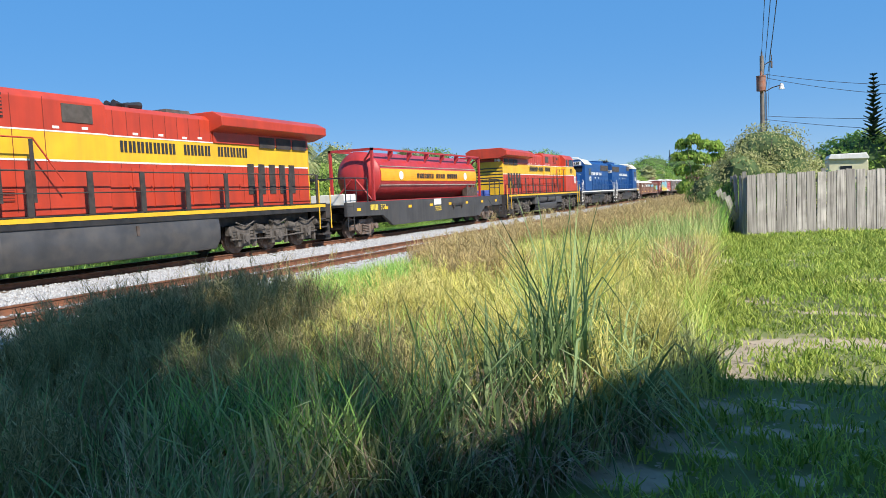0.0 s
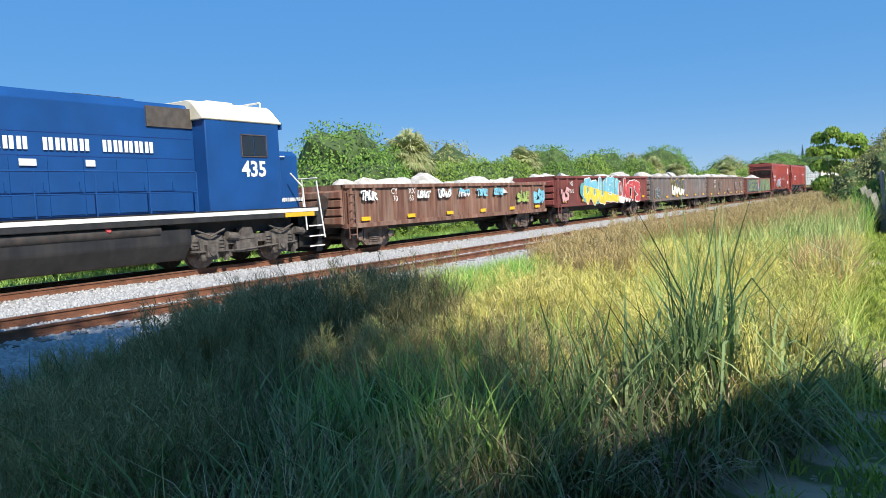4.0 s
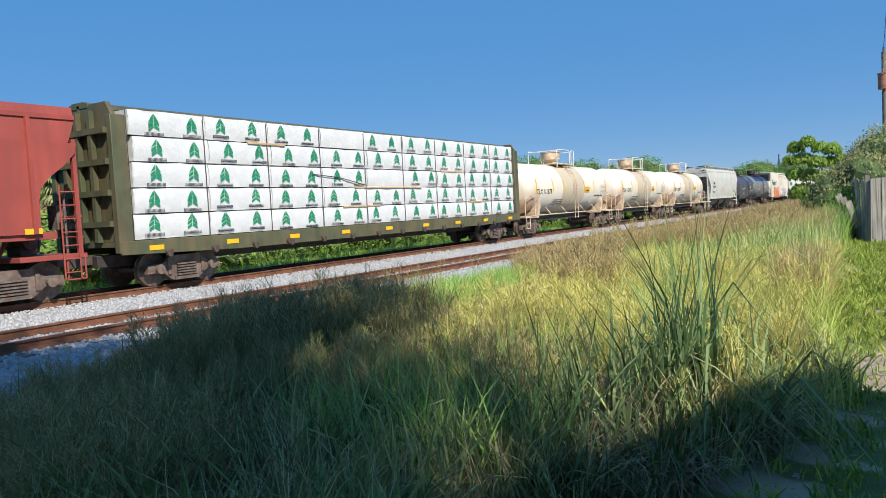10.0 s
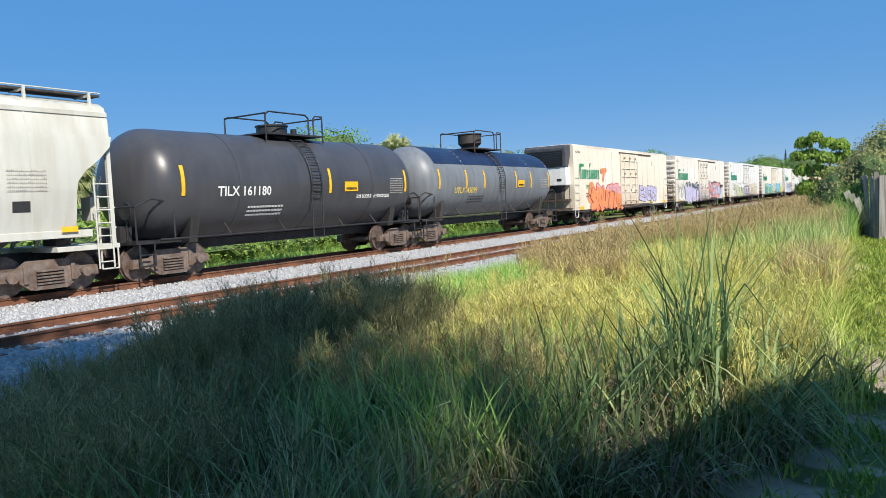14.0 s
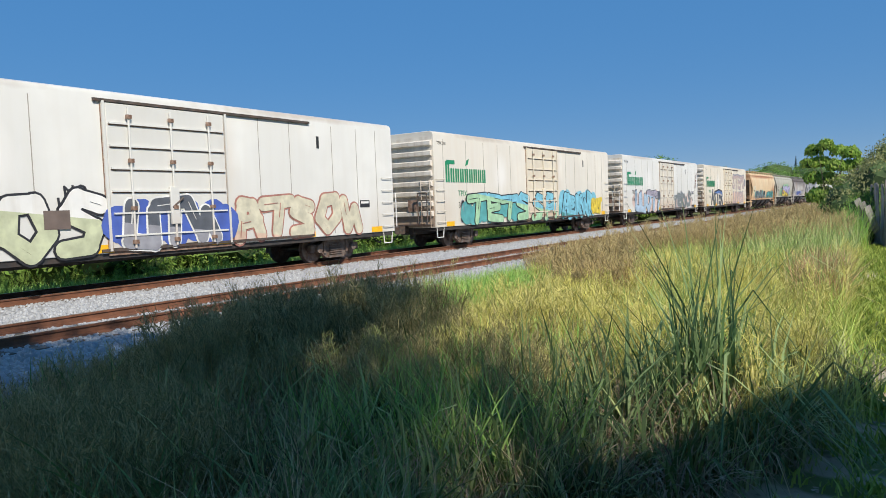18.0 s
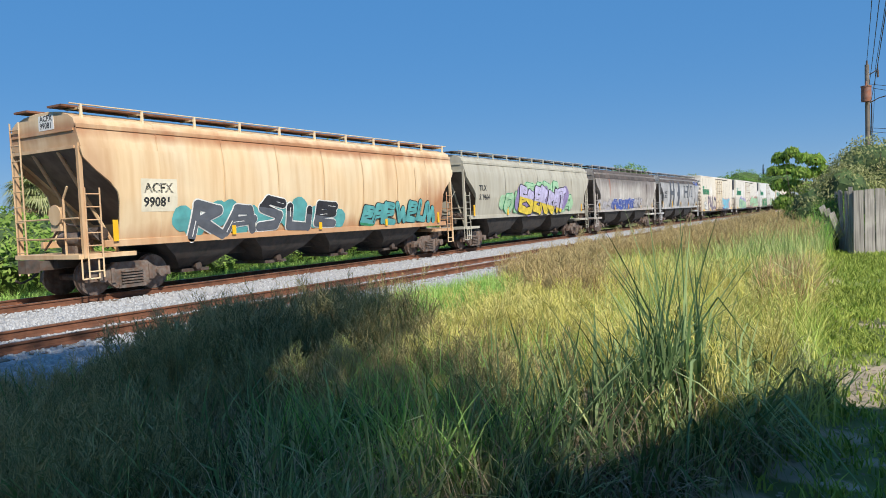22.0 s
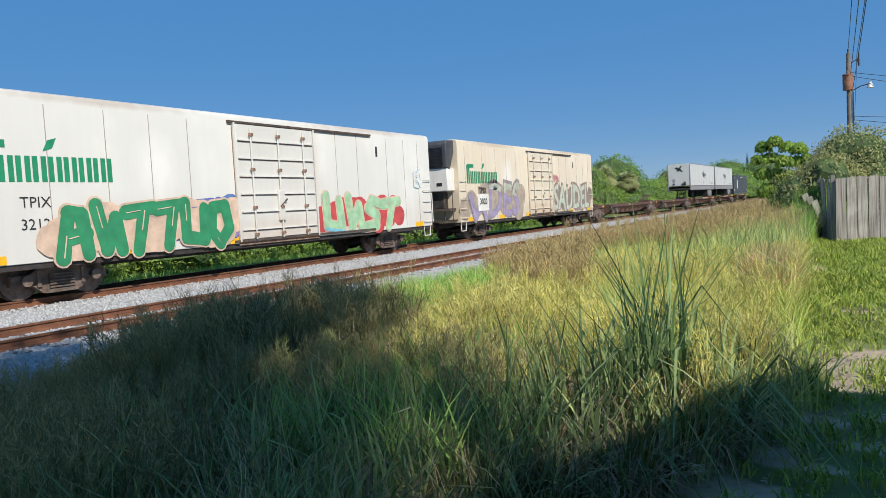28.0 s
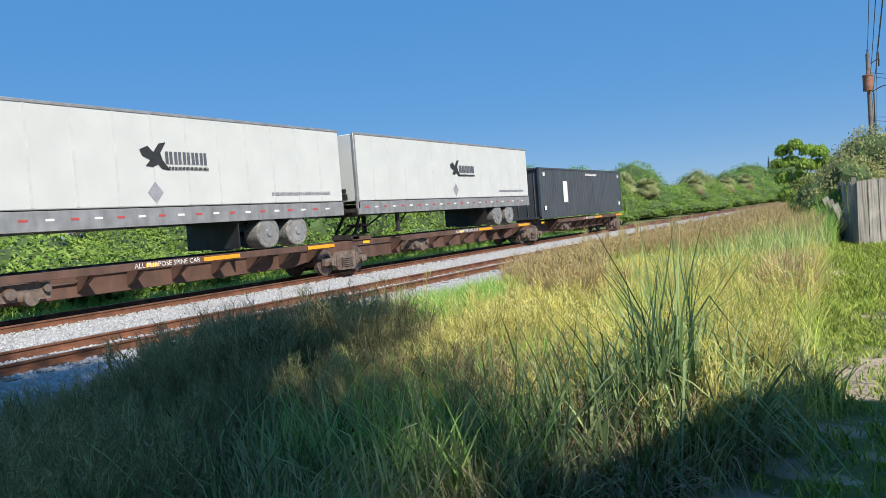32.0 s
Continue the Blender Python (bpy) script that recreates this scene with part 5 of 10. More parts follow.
    for e in (-1, 1):
        part("step_well", Geo().box(-1.5, 1.5, e * (h - 0.42), e * (h - 0.02), 0.95, plat).box(-1.5, -1.0, e * (h - 0.75), e * (h - 0.1), 0.35, 0.42).box(1.0, 1.5, e * (h - 0.75), e * (h - 0.1), 0.35, 0.42)
             .box(1.05, 1.5, e * (h - 0.8), e * (h - 0.15), 0.65, 0.70).box(1.05, 1.5, e * (h - 0.8), e * (h - 0.15), 0.98, 1.03).box(1.0, 1.06, e * (h - 0.85), e * (h - 0.1), 0.35, plat), M_DARK, ob, "steps at the corner")
        part("step_rail", Geo().tube([(1.5, e * (h - 0.9), 0.6), (1.5, e * (h - 0.85), 2.2), (1.5, e * (h - 0.85), 2.6)], 0.025).tube([(1.5, e * (h - 0.05), 0.6), (1.5, e * (h - 0.05), 2.3)], 0.025), M_YEL, ob, "yellow grab rail")
        part("snow_plow", Geo().prism([(e * (h + 0.05), 0.12), (e * (h - 0.35), 0.15), (e * (h - 0.1), 0.9), (e * (h), 0.9)], "x", -1.35, 1.35), M_DARK, ob)
        part("end_railing", Geo().tube([(-1.4, e * (h - 0.1), 2.6), (1.4, e * (h - 0.1), 2.6)], 0.022).tube([(0.9, e * (h - 0.1), plat), (0.9, e * (h - 0.1), 2.6)], 0.022).tube([(-0.9, e * (h - 0.1), plat), (-0.9, e * (h - 0.1), 2.6)], 0.022), M_BLACK, ob)
        truck(ob, e * 7.1, "six")
        coupler(ob, e * h, e)
    handrails(ob, min(d * -4.8, d * 9.6), max(d * -4.8, d * 9.6), plat + 0.04, 9, M_DARK, 1.46, 1.15, wide=0.09)
    yt = 0.3 if d > 0 else -3.68
    bars("company_name", ob, yt, 3.42, 5.7, 0.34, 18, M_LETTER, side_at(1.001 if d > 0 else 1.068), "dark painted company name", skip=(7, 12))
    if number:
        words("loco_number", number, ob, d * -7.92 if d > 0 else 6.96, 3.28, 0.42, M_LETTER, side_at(1.511), "", 0.012)
    return ob


def blue_loco(a, b, d, number, label):
    """A four-axle road switcher; d = 1: cab towards -y."""
    ob, h = car("diesel_locomotive", label, "locomotive", a, b, "locomotives of the train")

    def bx(x0, x1, y0, y1, z0, z1):
        return boxy(x0, x1, d * y0, d * y1, z0, z1)

    plat = 1.62
    part("frame", bx(-1.48, 1.48, -h + 0.3, h - 0.3, plat - 0.28, plat), M_BLACK, ob, bevel=0.02)
    for s in (-1, 1):
        part("sill_stripe", bx(s * 1.48, s * 1.495, -h + 0.3, h - 0.3, plat - 0.12, plat - 0.01), M_WHITE, ob, "white stripe along the frame")
    part("walkway", bx(-1.5, 1.5, -h + 0.3, h - 0.3, plat, plat + 0.03), M_BLACK, ob)
    hood = [(-0.92, plat), (-0.92, 4.48), (-0.75, 4.68), (0.75, 4.68), (0.92, 4.48), (0.92, plat)]
    part("long_hood", Geo().prism(hood, "y", d * -3.6, d * (h - 0.9)), M_BLUE, ob, bevel=0.02)
    door_row(ob, min(d * -2.9, d * (h - 1.4)), max(d * -2.9, d * (h - 1.4)), 11, plat + 0.1, 3.1, 0.92, M_BLUE)
    for s in (-1, 1):
        part("radiator_grille", bx(s * 0.92, s * 0.95, h - 5.05, h - 0.95, 3.78, 4.38), M_SCREEN, ob, "brown dusty radiator grille")
        part("intake_grille", bx(s * 0.92, s * 0.97, -3.55, -2.1, 4.0, 4.55), M_SCREEN, ob, "brown dusty air intake")
        seam = bx(0, s * 0.006, -0.008, 0.008, 0, 1.4).mesh("panel_line", M_BLUELINE)
        for k in range(14):
            part("panel_line", seam, M_BLUELINE, ob, "", (s * 0.92, d * (-2.8 + k * 0.68), plat + 0.15))
        part("panel_line", bx(s * 0.92, s * 0.927, -3.5, h - 1.0, 3.14, 3.155), M_BLUELINE, ob)
        part("panel_line", bx(s * 0.92, s * 0.927, -3.5, h - 1.0, 3.70, 3.715), M_BLUELINE, ob)
        fin = bx(s * 0.95, s * 0.962, -0.02, 0.02, 3.8, 4.36).mesh("grille_bar", M_DARK)
        for k in range(14):
            part("grille_bar", fin, M_DARK, ob, "", (0, d * (h - 4.9 + k * 0.3), 0))
    for k in range(3):
        part("roof_fan", Geo().cyl((0, d * (h - 1.8 - k * 1.25), 4.6), (0, d * (h - 1.8 - k * 1.25), 4.93), 0.55, 20).cyl((0, d * (h - 1.8 - k * 1.25), 4.93), (0, d * (h - 1.8 - k * 1.25), 4.95), 0.4, 16), M_BLUE, ob)
    part("roof_hatch", Geo().prism([(-0.72, 4.66), (-0.62, 4.74), (0.62, 4.74), (0.72, 4.66)], "y", d * -2.0, d * 1.6), M_BLUE, ob, bevel=0.02)
    part("hatch_screen", bx(-0.5, 0.5, -1.7, -0.4, 4.74, 4.77), M_DARK, ob, "dark screen on the roof")
    part("exhaust_stack", Geo().loft([(4.5, 0.3, d * 2.8 - 0.4, d * 2.8 + 0.4), (4.8, 0.25, d * 2.8 - 0.35, d * 2.8 + 0.35)]), M_STEEL, ob)
    # cab
    part("cab_wall", Geo().prism([(-1.45, plat), (-1.45, 4.30), (-1.0, 4.72), (1.0, 4.72), (1.45, 4.30), (1.45, plat)], "y", d * -6.4, d * -3.6), M_BLUE, ob, bevel=0.03)
    part("cab_roof", Geo().prism([(-1.5, 4.28), (-1.05, 4.74), (-0.9, 4.84), (0.9, 4.82), (1.05, 4.74), (1.5, 4.28), (1.47, 4.24), (-1.47, 4.24)], "y", d * -6.5, d * -3.5), M_CREAM, ob, "cream painted cab roof", bevel=0.02)
    part("roof_air_conditioner", bx(-0.6, 0.6, -5.4, -4.4, 4.80, 4.93), M_CREAM, ob, bevel=0.04)
    part("cab_fascia", Geo().prism([(-1.47, 4.10), (-1.47, 4.29), (-1.02, 4.74), (-0.9, 4.80), (0.9, 4.80), (1.02, 4.74), (1.47, 4.29), (1.47, 4.10)], "y", d * -6.5, d * -6.54), M_BLUE, ob, bevel=0.01)
    part("roof_rail", Geo().tube([(-0.8, d * -6.3, 4.82), (-0.8, d * -6.3, 4.98), (0.8, d * -6.3, 4.98), (0.8, d * -6.3, 4.82)], 0.03), M_WHITE, ob, "white roof rail")
    for s in (-1, 1):
        wy = -4.75 if d > 0 else -5.8
        for k in (0, 1):
            part("cab_window", bx(s * 1.45, s * 1.468, wy + k * 0.46, wy + 0.43 + k * 0.46, 3.26, 3.84), M_GLASS, ob, "cab side window")
        part("window_frame", Geo().tube([(s * 1.465, d * (wy - 0.04), 3.23), (s * 1.465, d * (wy + 0.93), 3.23), (s * 1.465, d * (wy + 0.93), 3.87), (s * 1.465, d * (wy - 0.04), 3.87), (s * 1.465, d * (wy - 0.04), 3.23)], 0.022, 4), M_STEEL, ob)
        part("windshield", Geo().box(s * 0.25, s * 1.15, d * -6.4, d * -6.43, 3.55, 4.1), M_GLASS, ob)
        part("number_board", bx(s * 0.2, s * 1.12, -6.54, -6.58, 4.20, 4.56), M_WHITE, ob, "white number board")
        part("rear_number_board", bx(s * 0.08, s * 0.86, h - 0.90, h - 0.86, 3.62, 3.92), M_WHITE, ob, "white number board", bevel=0.01)
    part("short_hood", Geo().prism([(-0.95, plat), (-0.95, 3.35), (-0.75, 3.5), (0.75, 3.5), (0.95, 3.35), (0.95, plat)], "y", d * -6.4, d * (-h + 0.6)), M_BLUE, ob, bevel=0.03)
    part("nose_door", bx(-0.35, 0.35, -h + 0.58, -h + 0.61, plat + 0.2, 3.2), M_BLUE, ob)
    part("hood_grab", Geo().tube([(0.96, d * -7.0, 3.3), (1.02, d * -7.0, 3.3), (1.02, d * -6.3, 3.3), (0.96, d * -6.3, 3.3)], 0.02), M_WHITE, ob)
    horn = Geo()
    for k in range(3):
        horn.cyl((-0.25 + 0.25 * k, d * (h - 1.6), 5.0), (-0.25 + 0.25 * k, d * (h - 1.1), 5.05), 0.04, 8, 0.12)
    horn.box(-0.4, 0.4, d * (h - 1.6), d * (h - 1.5), 4.6, 5.0)
    if number == "435":
        part("air_horn", horn, M_BLACK, ob)
    part("bell_and_horn", Geo().cyl((-0.2, d * -5.6, 4.75), (-0.2, d * -6.1, 4.8), 0.04, 8, 0.14).cyl((0.1, d * -5.6, 4.75), (0.1, d * -6.05, 4.8), 0.04, 8, 0.12).box(-0.3, 0.3, d * -5.6, d * -5.5, 4.6, 4.8), M_WHITE, ob)
    part("fuel_tank", Geo().prism([(-1.35, 0.8), (-1.35, 1.2), (1.35, 1.2), (1.35, 0.8), (1.0, 0.32), (-1.0, 0.32)], "y", d * -3.0, d * 2.9), M_BLACK, ob, "black fuel tank", bevel=0.05)
    part("air_reservoir", Geo().cyl((1.25, -2.2, 1.2), (1.25, 2.0, 1.2), 0.17, 12), M_DARK, ob)
    part("fuel_filler", Geo().cyl((1.30, 0.5, 1.22), (1.42, 0.5, 1.30), 0.07, 10), G_RED, ob, "red fuel filler cap")
    part("frame_skirt", bx(-0.9, 0.9, -h + 1, h - 1, 0.95, 1.34), M_DARK, ob)
    for e in (-1, 1):
        part("step_well", Geo().box(-1.45, 1.45, e * (h - 0.35), e * h, 0.9, plat).box(1.0, 1.45, e * (h - 0.75), e * (h - 0.05), 0.33, 0.38).box(1.0, 1.45, e * (h - 0.75), e * (h - 0.05), 0.66, 0.7)
             .box(1.0, 1.45, e * (h - 0.75), e * (h - 0.05), 1.0, 1.04).box(0.98, 1.04, e * (h - 0.8), e * h, 0.33, plat), M_BLACK, ob, "black corner steps")
        part("step_edge", Geo().box(1.45, 1.47, e * (h - 0.75), e * (h - 0.05), 0.33, 0.37).box(1.45, 1.47, e * (h - 0.75), e * (h - 0.05), 0.66, 0.70).box(1.45, 1.47, e * (h - 0.75), e * (h - 0.05), 1.0, 1.04), M_WHITE, ob, "white step edges")
        part("step_rail", Geo().tube([(1.47, e * (h - 0.85), 0.9), (1.47, e * (h - 0.95), 2.3), (1.3, e * (h - 1.3), 2.75)], 0.026).tube([(1.47, e * (h - 0.02), 0.6), (1.47, e * (h - 0.3), 2.5)], 0.026), M_WHITE, ob, "white grab rail")
        part("end_railing", Geo().tube([(-1.3, e * (h - 0.08), 2.6), (1.3, e * (h - 0.08), 2.6)], 0.022).tube([(0.6, e * (h - 0.08), plat), (0.6, e * (h - 0.08), 2.6)], 0.02).tube([(-0.6, e * (h - 0.08), plat), (-0.6, e * (h - 0.08), 2.6)], 0.02), M_WHITE if e * d < 0 else M_BLUE, ob)
        part("pilot", Geo().prism([(e * (h + 0.02), 0.15), (e * (h - 0.3), 0.15), (e * (h - 0.05), 0.95), (e * h, 0.95)], "x", -1.3, 1.3), M_BLACK, ob)
        truck(ob, e * (h - 3.2), "four")
        coupler(ob, e * h, e)
    part("yellow_pad", bx(1.48, 1.50, -h + 0.5, -h + 1.8, plat - 0.27, plat - 0.13), M_YEL, ob) if d < 0 else None
    handrails(ob, min(d * -3.2, d * (h - 1.1)), max(d * -3.2, d * (h - 1.1)), plat + 0.03, 8, M_BLUE, 1.44, 1.1, 0.022)
    yt = -1.9 if d > 0 else -3.1
    bars("company_name", ob, yt, 3.28, 5.4, 0.30, 18, M_WLETTER, side_at(0.95), "white painted company name", skip=(7, 12))
    for y, w in ((yt, 0.25), (yt + 1.8, 0.4), (yt + 3.4, 0.25)):
        bars("small_notice", ob, y, 2.9, w, 0.16, 1, M_WLETTER, side_at(0.98), "small white notice")
    words("loco_number", number, ob, -4.8 if d > 0 else 4.82, 2.62, 0.46, M_WLETTER, side_at(1.452), "", 0.018)
    me = words_mesh(number, 0.2, 0.012, 0.58)
    for p_ in me.vertices:
        p_.co = (0.18 + p_.co[1], d * (h - 0.852), 3.68 + p_.co[2])
    me.materials.append(M_LETTER)
    part("board_number", me, M_LETTER, ob, "black number on the end board")
    if d > 0:
        me = words_mesh(number, 0.26, 0.012)
        for p_ in me.vertices:
            p_.co = (0.36 + p_.co[1], -6.60, 4.25 + p_.co[2])
        me.materials.append(M_LETTER)
        part("front_number", me, M_LETTER, ob, "black number on the front board")
    bars("owner_mark", ob, d * -7.0 - (0 if d > 0 else 0.2), 1.85, 1.1, 0.12, 11, M_WLETTER, side_at(0.952), "small white owner's mark")
    return ob


M_DUSTB = mat("dusty_black", (0.05, 0.05, 0.052), 0.6, 0.0, 0.2, 1.2, 0.08, (0.10, 0.09, 0.08), 0.4, True)


def fuel_tender(a, b):
    ob, h = car("tender_flat_car", "black flat car carrying a red tank container", "flat car", a, b)
    for s in (-1, 1):
        part("side_sill", Geo().prism([(-h, 1.0), (-h, 1.62), (h, 1.62), (h, 1.0), (h - 3.2, 0.95), (h - 4.2, 0.42), (-h + 4.2, 0.42), (-h + 3.2, 0.95)], "x", s * 1.30, s * 1.46), M_DUSTB, ob, bevel=0.015)
    part("deck", boxy(-1.3, 1.3, -h, h, 1.4, 1.5), M_BLACK, ob)
    for d in (-1, 1):
        part("end_railing", Geo().tube([(1.35, d * (h - 0.1), 1.6), (1.35, d * (h - 0.1), 2.7), (-1.35, d * (h - 0.1), 2.7), (-1.35, d * (h - 0.1), 1.6)], 0.03)
             .tube([(1.35, d * (h - 0.1), 2.7), (1.35, d * (h - 2.0), 2.7), (1.35, d * (h - 2.0), 1.6)], 0.03).tube([(1.35, d * (h - 1.0), 1.6), (1.35, d * (h - 1.0), 2.7)], 0.025).tube([(1.35, d * (h - 0.1), 2.15), (1.35, d * (h - 2.0), 2.15)], 0.02), M_BLACK, ob)
        part("equipment_box", boxy(-0.9, 0.9, d * (h - 1.7), d * (h - 0.7), 1.5, 2.0), M_WHITE if d < 0 else G_BLUE, ob, bevel=0.03)
        ladder(ob, "corner_steps", 1.45, d * (h - 0.3) - 0.25, 0.4, 1.6, 0.5, 4, M_BLACK)
        truck(ob, d * (h - 2.1))
    underframe(ob, h, 0.8, 1.1)
    reflectors(ob, h, 1.22, side_at(1.465), 8, (0.35, 0.13))
    bars("owner_initials", ob, -h + 2.0, 1.22, 0.75, 0.26, 3, M_YLETTER, side_at(1.47), "yellow owner's initials")
    words("car_number", "303", ob, -h + 2.95, 1.22, 0.26, M_YLETTER, side_at(1.47))
    part("placard", boxy(1.46, 1.475, -1.0, -0.1, 1.28, 1.6), M_WHITE, ob, "white data placard", bevel=0.0)
    part("side_bracket", Geo().box(1.46, 1.55, 1.4, 3.0, 1.18, 1.3).cyl((1.5, 1.6, 1.0), (1.5, 1.6, 1.2), 0.06, 8).cyl((1.5, 2.8, 1.0), (1.5, 2.8, 1.2), 0.06, 8), M_DARK, ob)
    for k in range(3):
        bars("small_print", ob, -0.9, 1.15 - k * 0.1, 0.8, 0.05, 8, M_YLETTER, side_at(1.47), "yellow small print")
    # the red tank container
    tk = thing("tank_container", "red liquid-fuel tank container with an orange band, in a steel frame", "tank container")
    CARS.append((tk, (a + b) / 2 - 0.2))
    hl, r, zc = 6.9, 1.22, 2.85
    prof = [(-hl + 0.25, 0.03), (-hl + 0.30, 0.55), (-hl + 0.42, 0.9), (-hl + 0.7, r), (hl - 0.7, r), (hl - 0.42, 0.9), (hl - 0.3, 0.55), (hl - 0.25, 0.03)]
    part("tank_shell", Geo().lathe(prof, 36, zc), M_REDT, tk)
    band = Geo()
    for k in range(5):
        t0, t1 = radians(74 + 5.5 * k), radians(74 + 5.5 * (k + 1))
        q = r + 0.02
        band.add([(q * math.sin(t0), -hl + 0.75, zc + q * math.cos(t0)), (q * math.sin(t1), -hl + 0.75, zc + q * math.cos(t1)), (q * math.sin(t1), hl - 0.75, zc + q * math.cos(t1)), (q * math.sin(t0), hl - 0.75, zc + q * math.cos(t0))], [(0, 1, 2, 3)])
    part("tank_band", band, M_ORANGE, tk, "orange band round the tank")
    sf = lambda z: math.sqrt(max(0.1, (r + 0.03) ** 2 - (z - zc) ** 2))
    bars("company_name", tk, -2.3, zc - 0.12, 5.4, 0.26, 18, M_LETTER, sf, "dark painted company name", skip=(7, 12))
    for y in (-4.1, 4.3):
        part("band_emblem", Geo().cyl((r + 0.02, y, zc + 0.02), (r + 0.035, y, zc + 0.02), 0.22, 20), M_WHITE, tk, "round white emblem")
    for z in (zc + 0.46, zc - 0.46):
        part("seam_line", Geo().box(sf(z) - 0.02, sf(z) + 0.004, -hl + 0.8, hl - 0.8, z - 0.02, z + 0.02), M_SEAM, tk, "dusty seam along the tank")
    for d in (-1, 1):
        for s in (-1, 1):
            part("corner_post", boxy(s * 1.22, s * 1.10, d * hl, d * (hl - 0.12), 1.5, 4.15), M_REDT, tk)
        part("end_frame", Geo().box(-1.22, 1.22, d * hl, d * (hl - 0.1), 4.03, 4.15).box(-1.22, 1.22, d * hl, d * (hl - 0.1), 1.5, 1.65).cyl((-1.15, d * (hl - 0.06), 1.6), (0, d * (hl - 0.06), 2.7), 0.05, 6)
             .cyl((1.15, d * (hl - 0.06), 1.6), (0.2, d * (hl - 0.06), 2.7), 0.05, 6).cyl((1.15, d * (hl - 0.06), 4.05), (0.6, d * (hl - 0.3), 3.6), 0.05, 6), M_REDT, tk)
    for s in (-1, 1):
        part("top_rail", boxy(s * 1.22, s * 1.12, -hl, hl, 4.06, 4.15), M_REDT, tk)
        part("bottom_rail", boxy(s * 1.22, s * 1.08, -hl, hl, 1.5, 1.66), M_REDT, tk)
    gus = Geo().prism([(0.95, 4.08), (1.2, 4.08), (1.2, 3.9), (0.92, 3.55)], "y", -0.05, 0.05).mesh("gusset", M_REDT)
    for k in (-0.7, -0.4, -0.1, 0.2, 0.5, 0.8):
        part("gusset", gus, M_REDT, tk, "", (0, k * hl, 0))
    part("valve_cabinet", Geo().box(0.9, 1.2, 4.6, 6.3, 1.66, 2.2).cyl((1.1, 4.9, 2.2), (1.1, 4.9, 2.4), 0.08, 8).cyl((1.1, 5.6, 2.2), (1.1, 5.6, 2.4), 0.08, 8), M_STEEL, tk)
    return ob


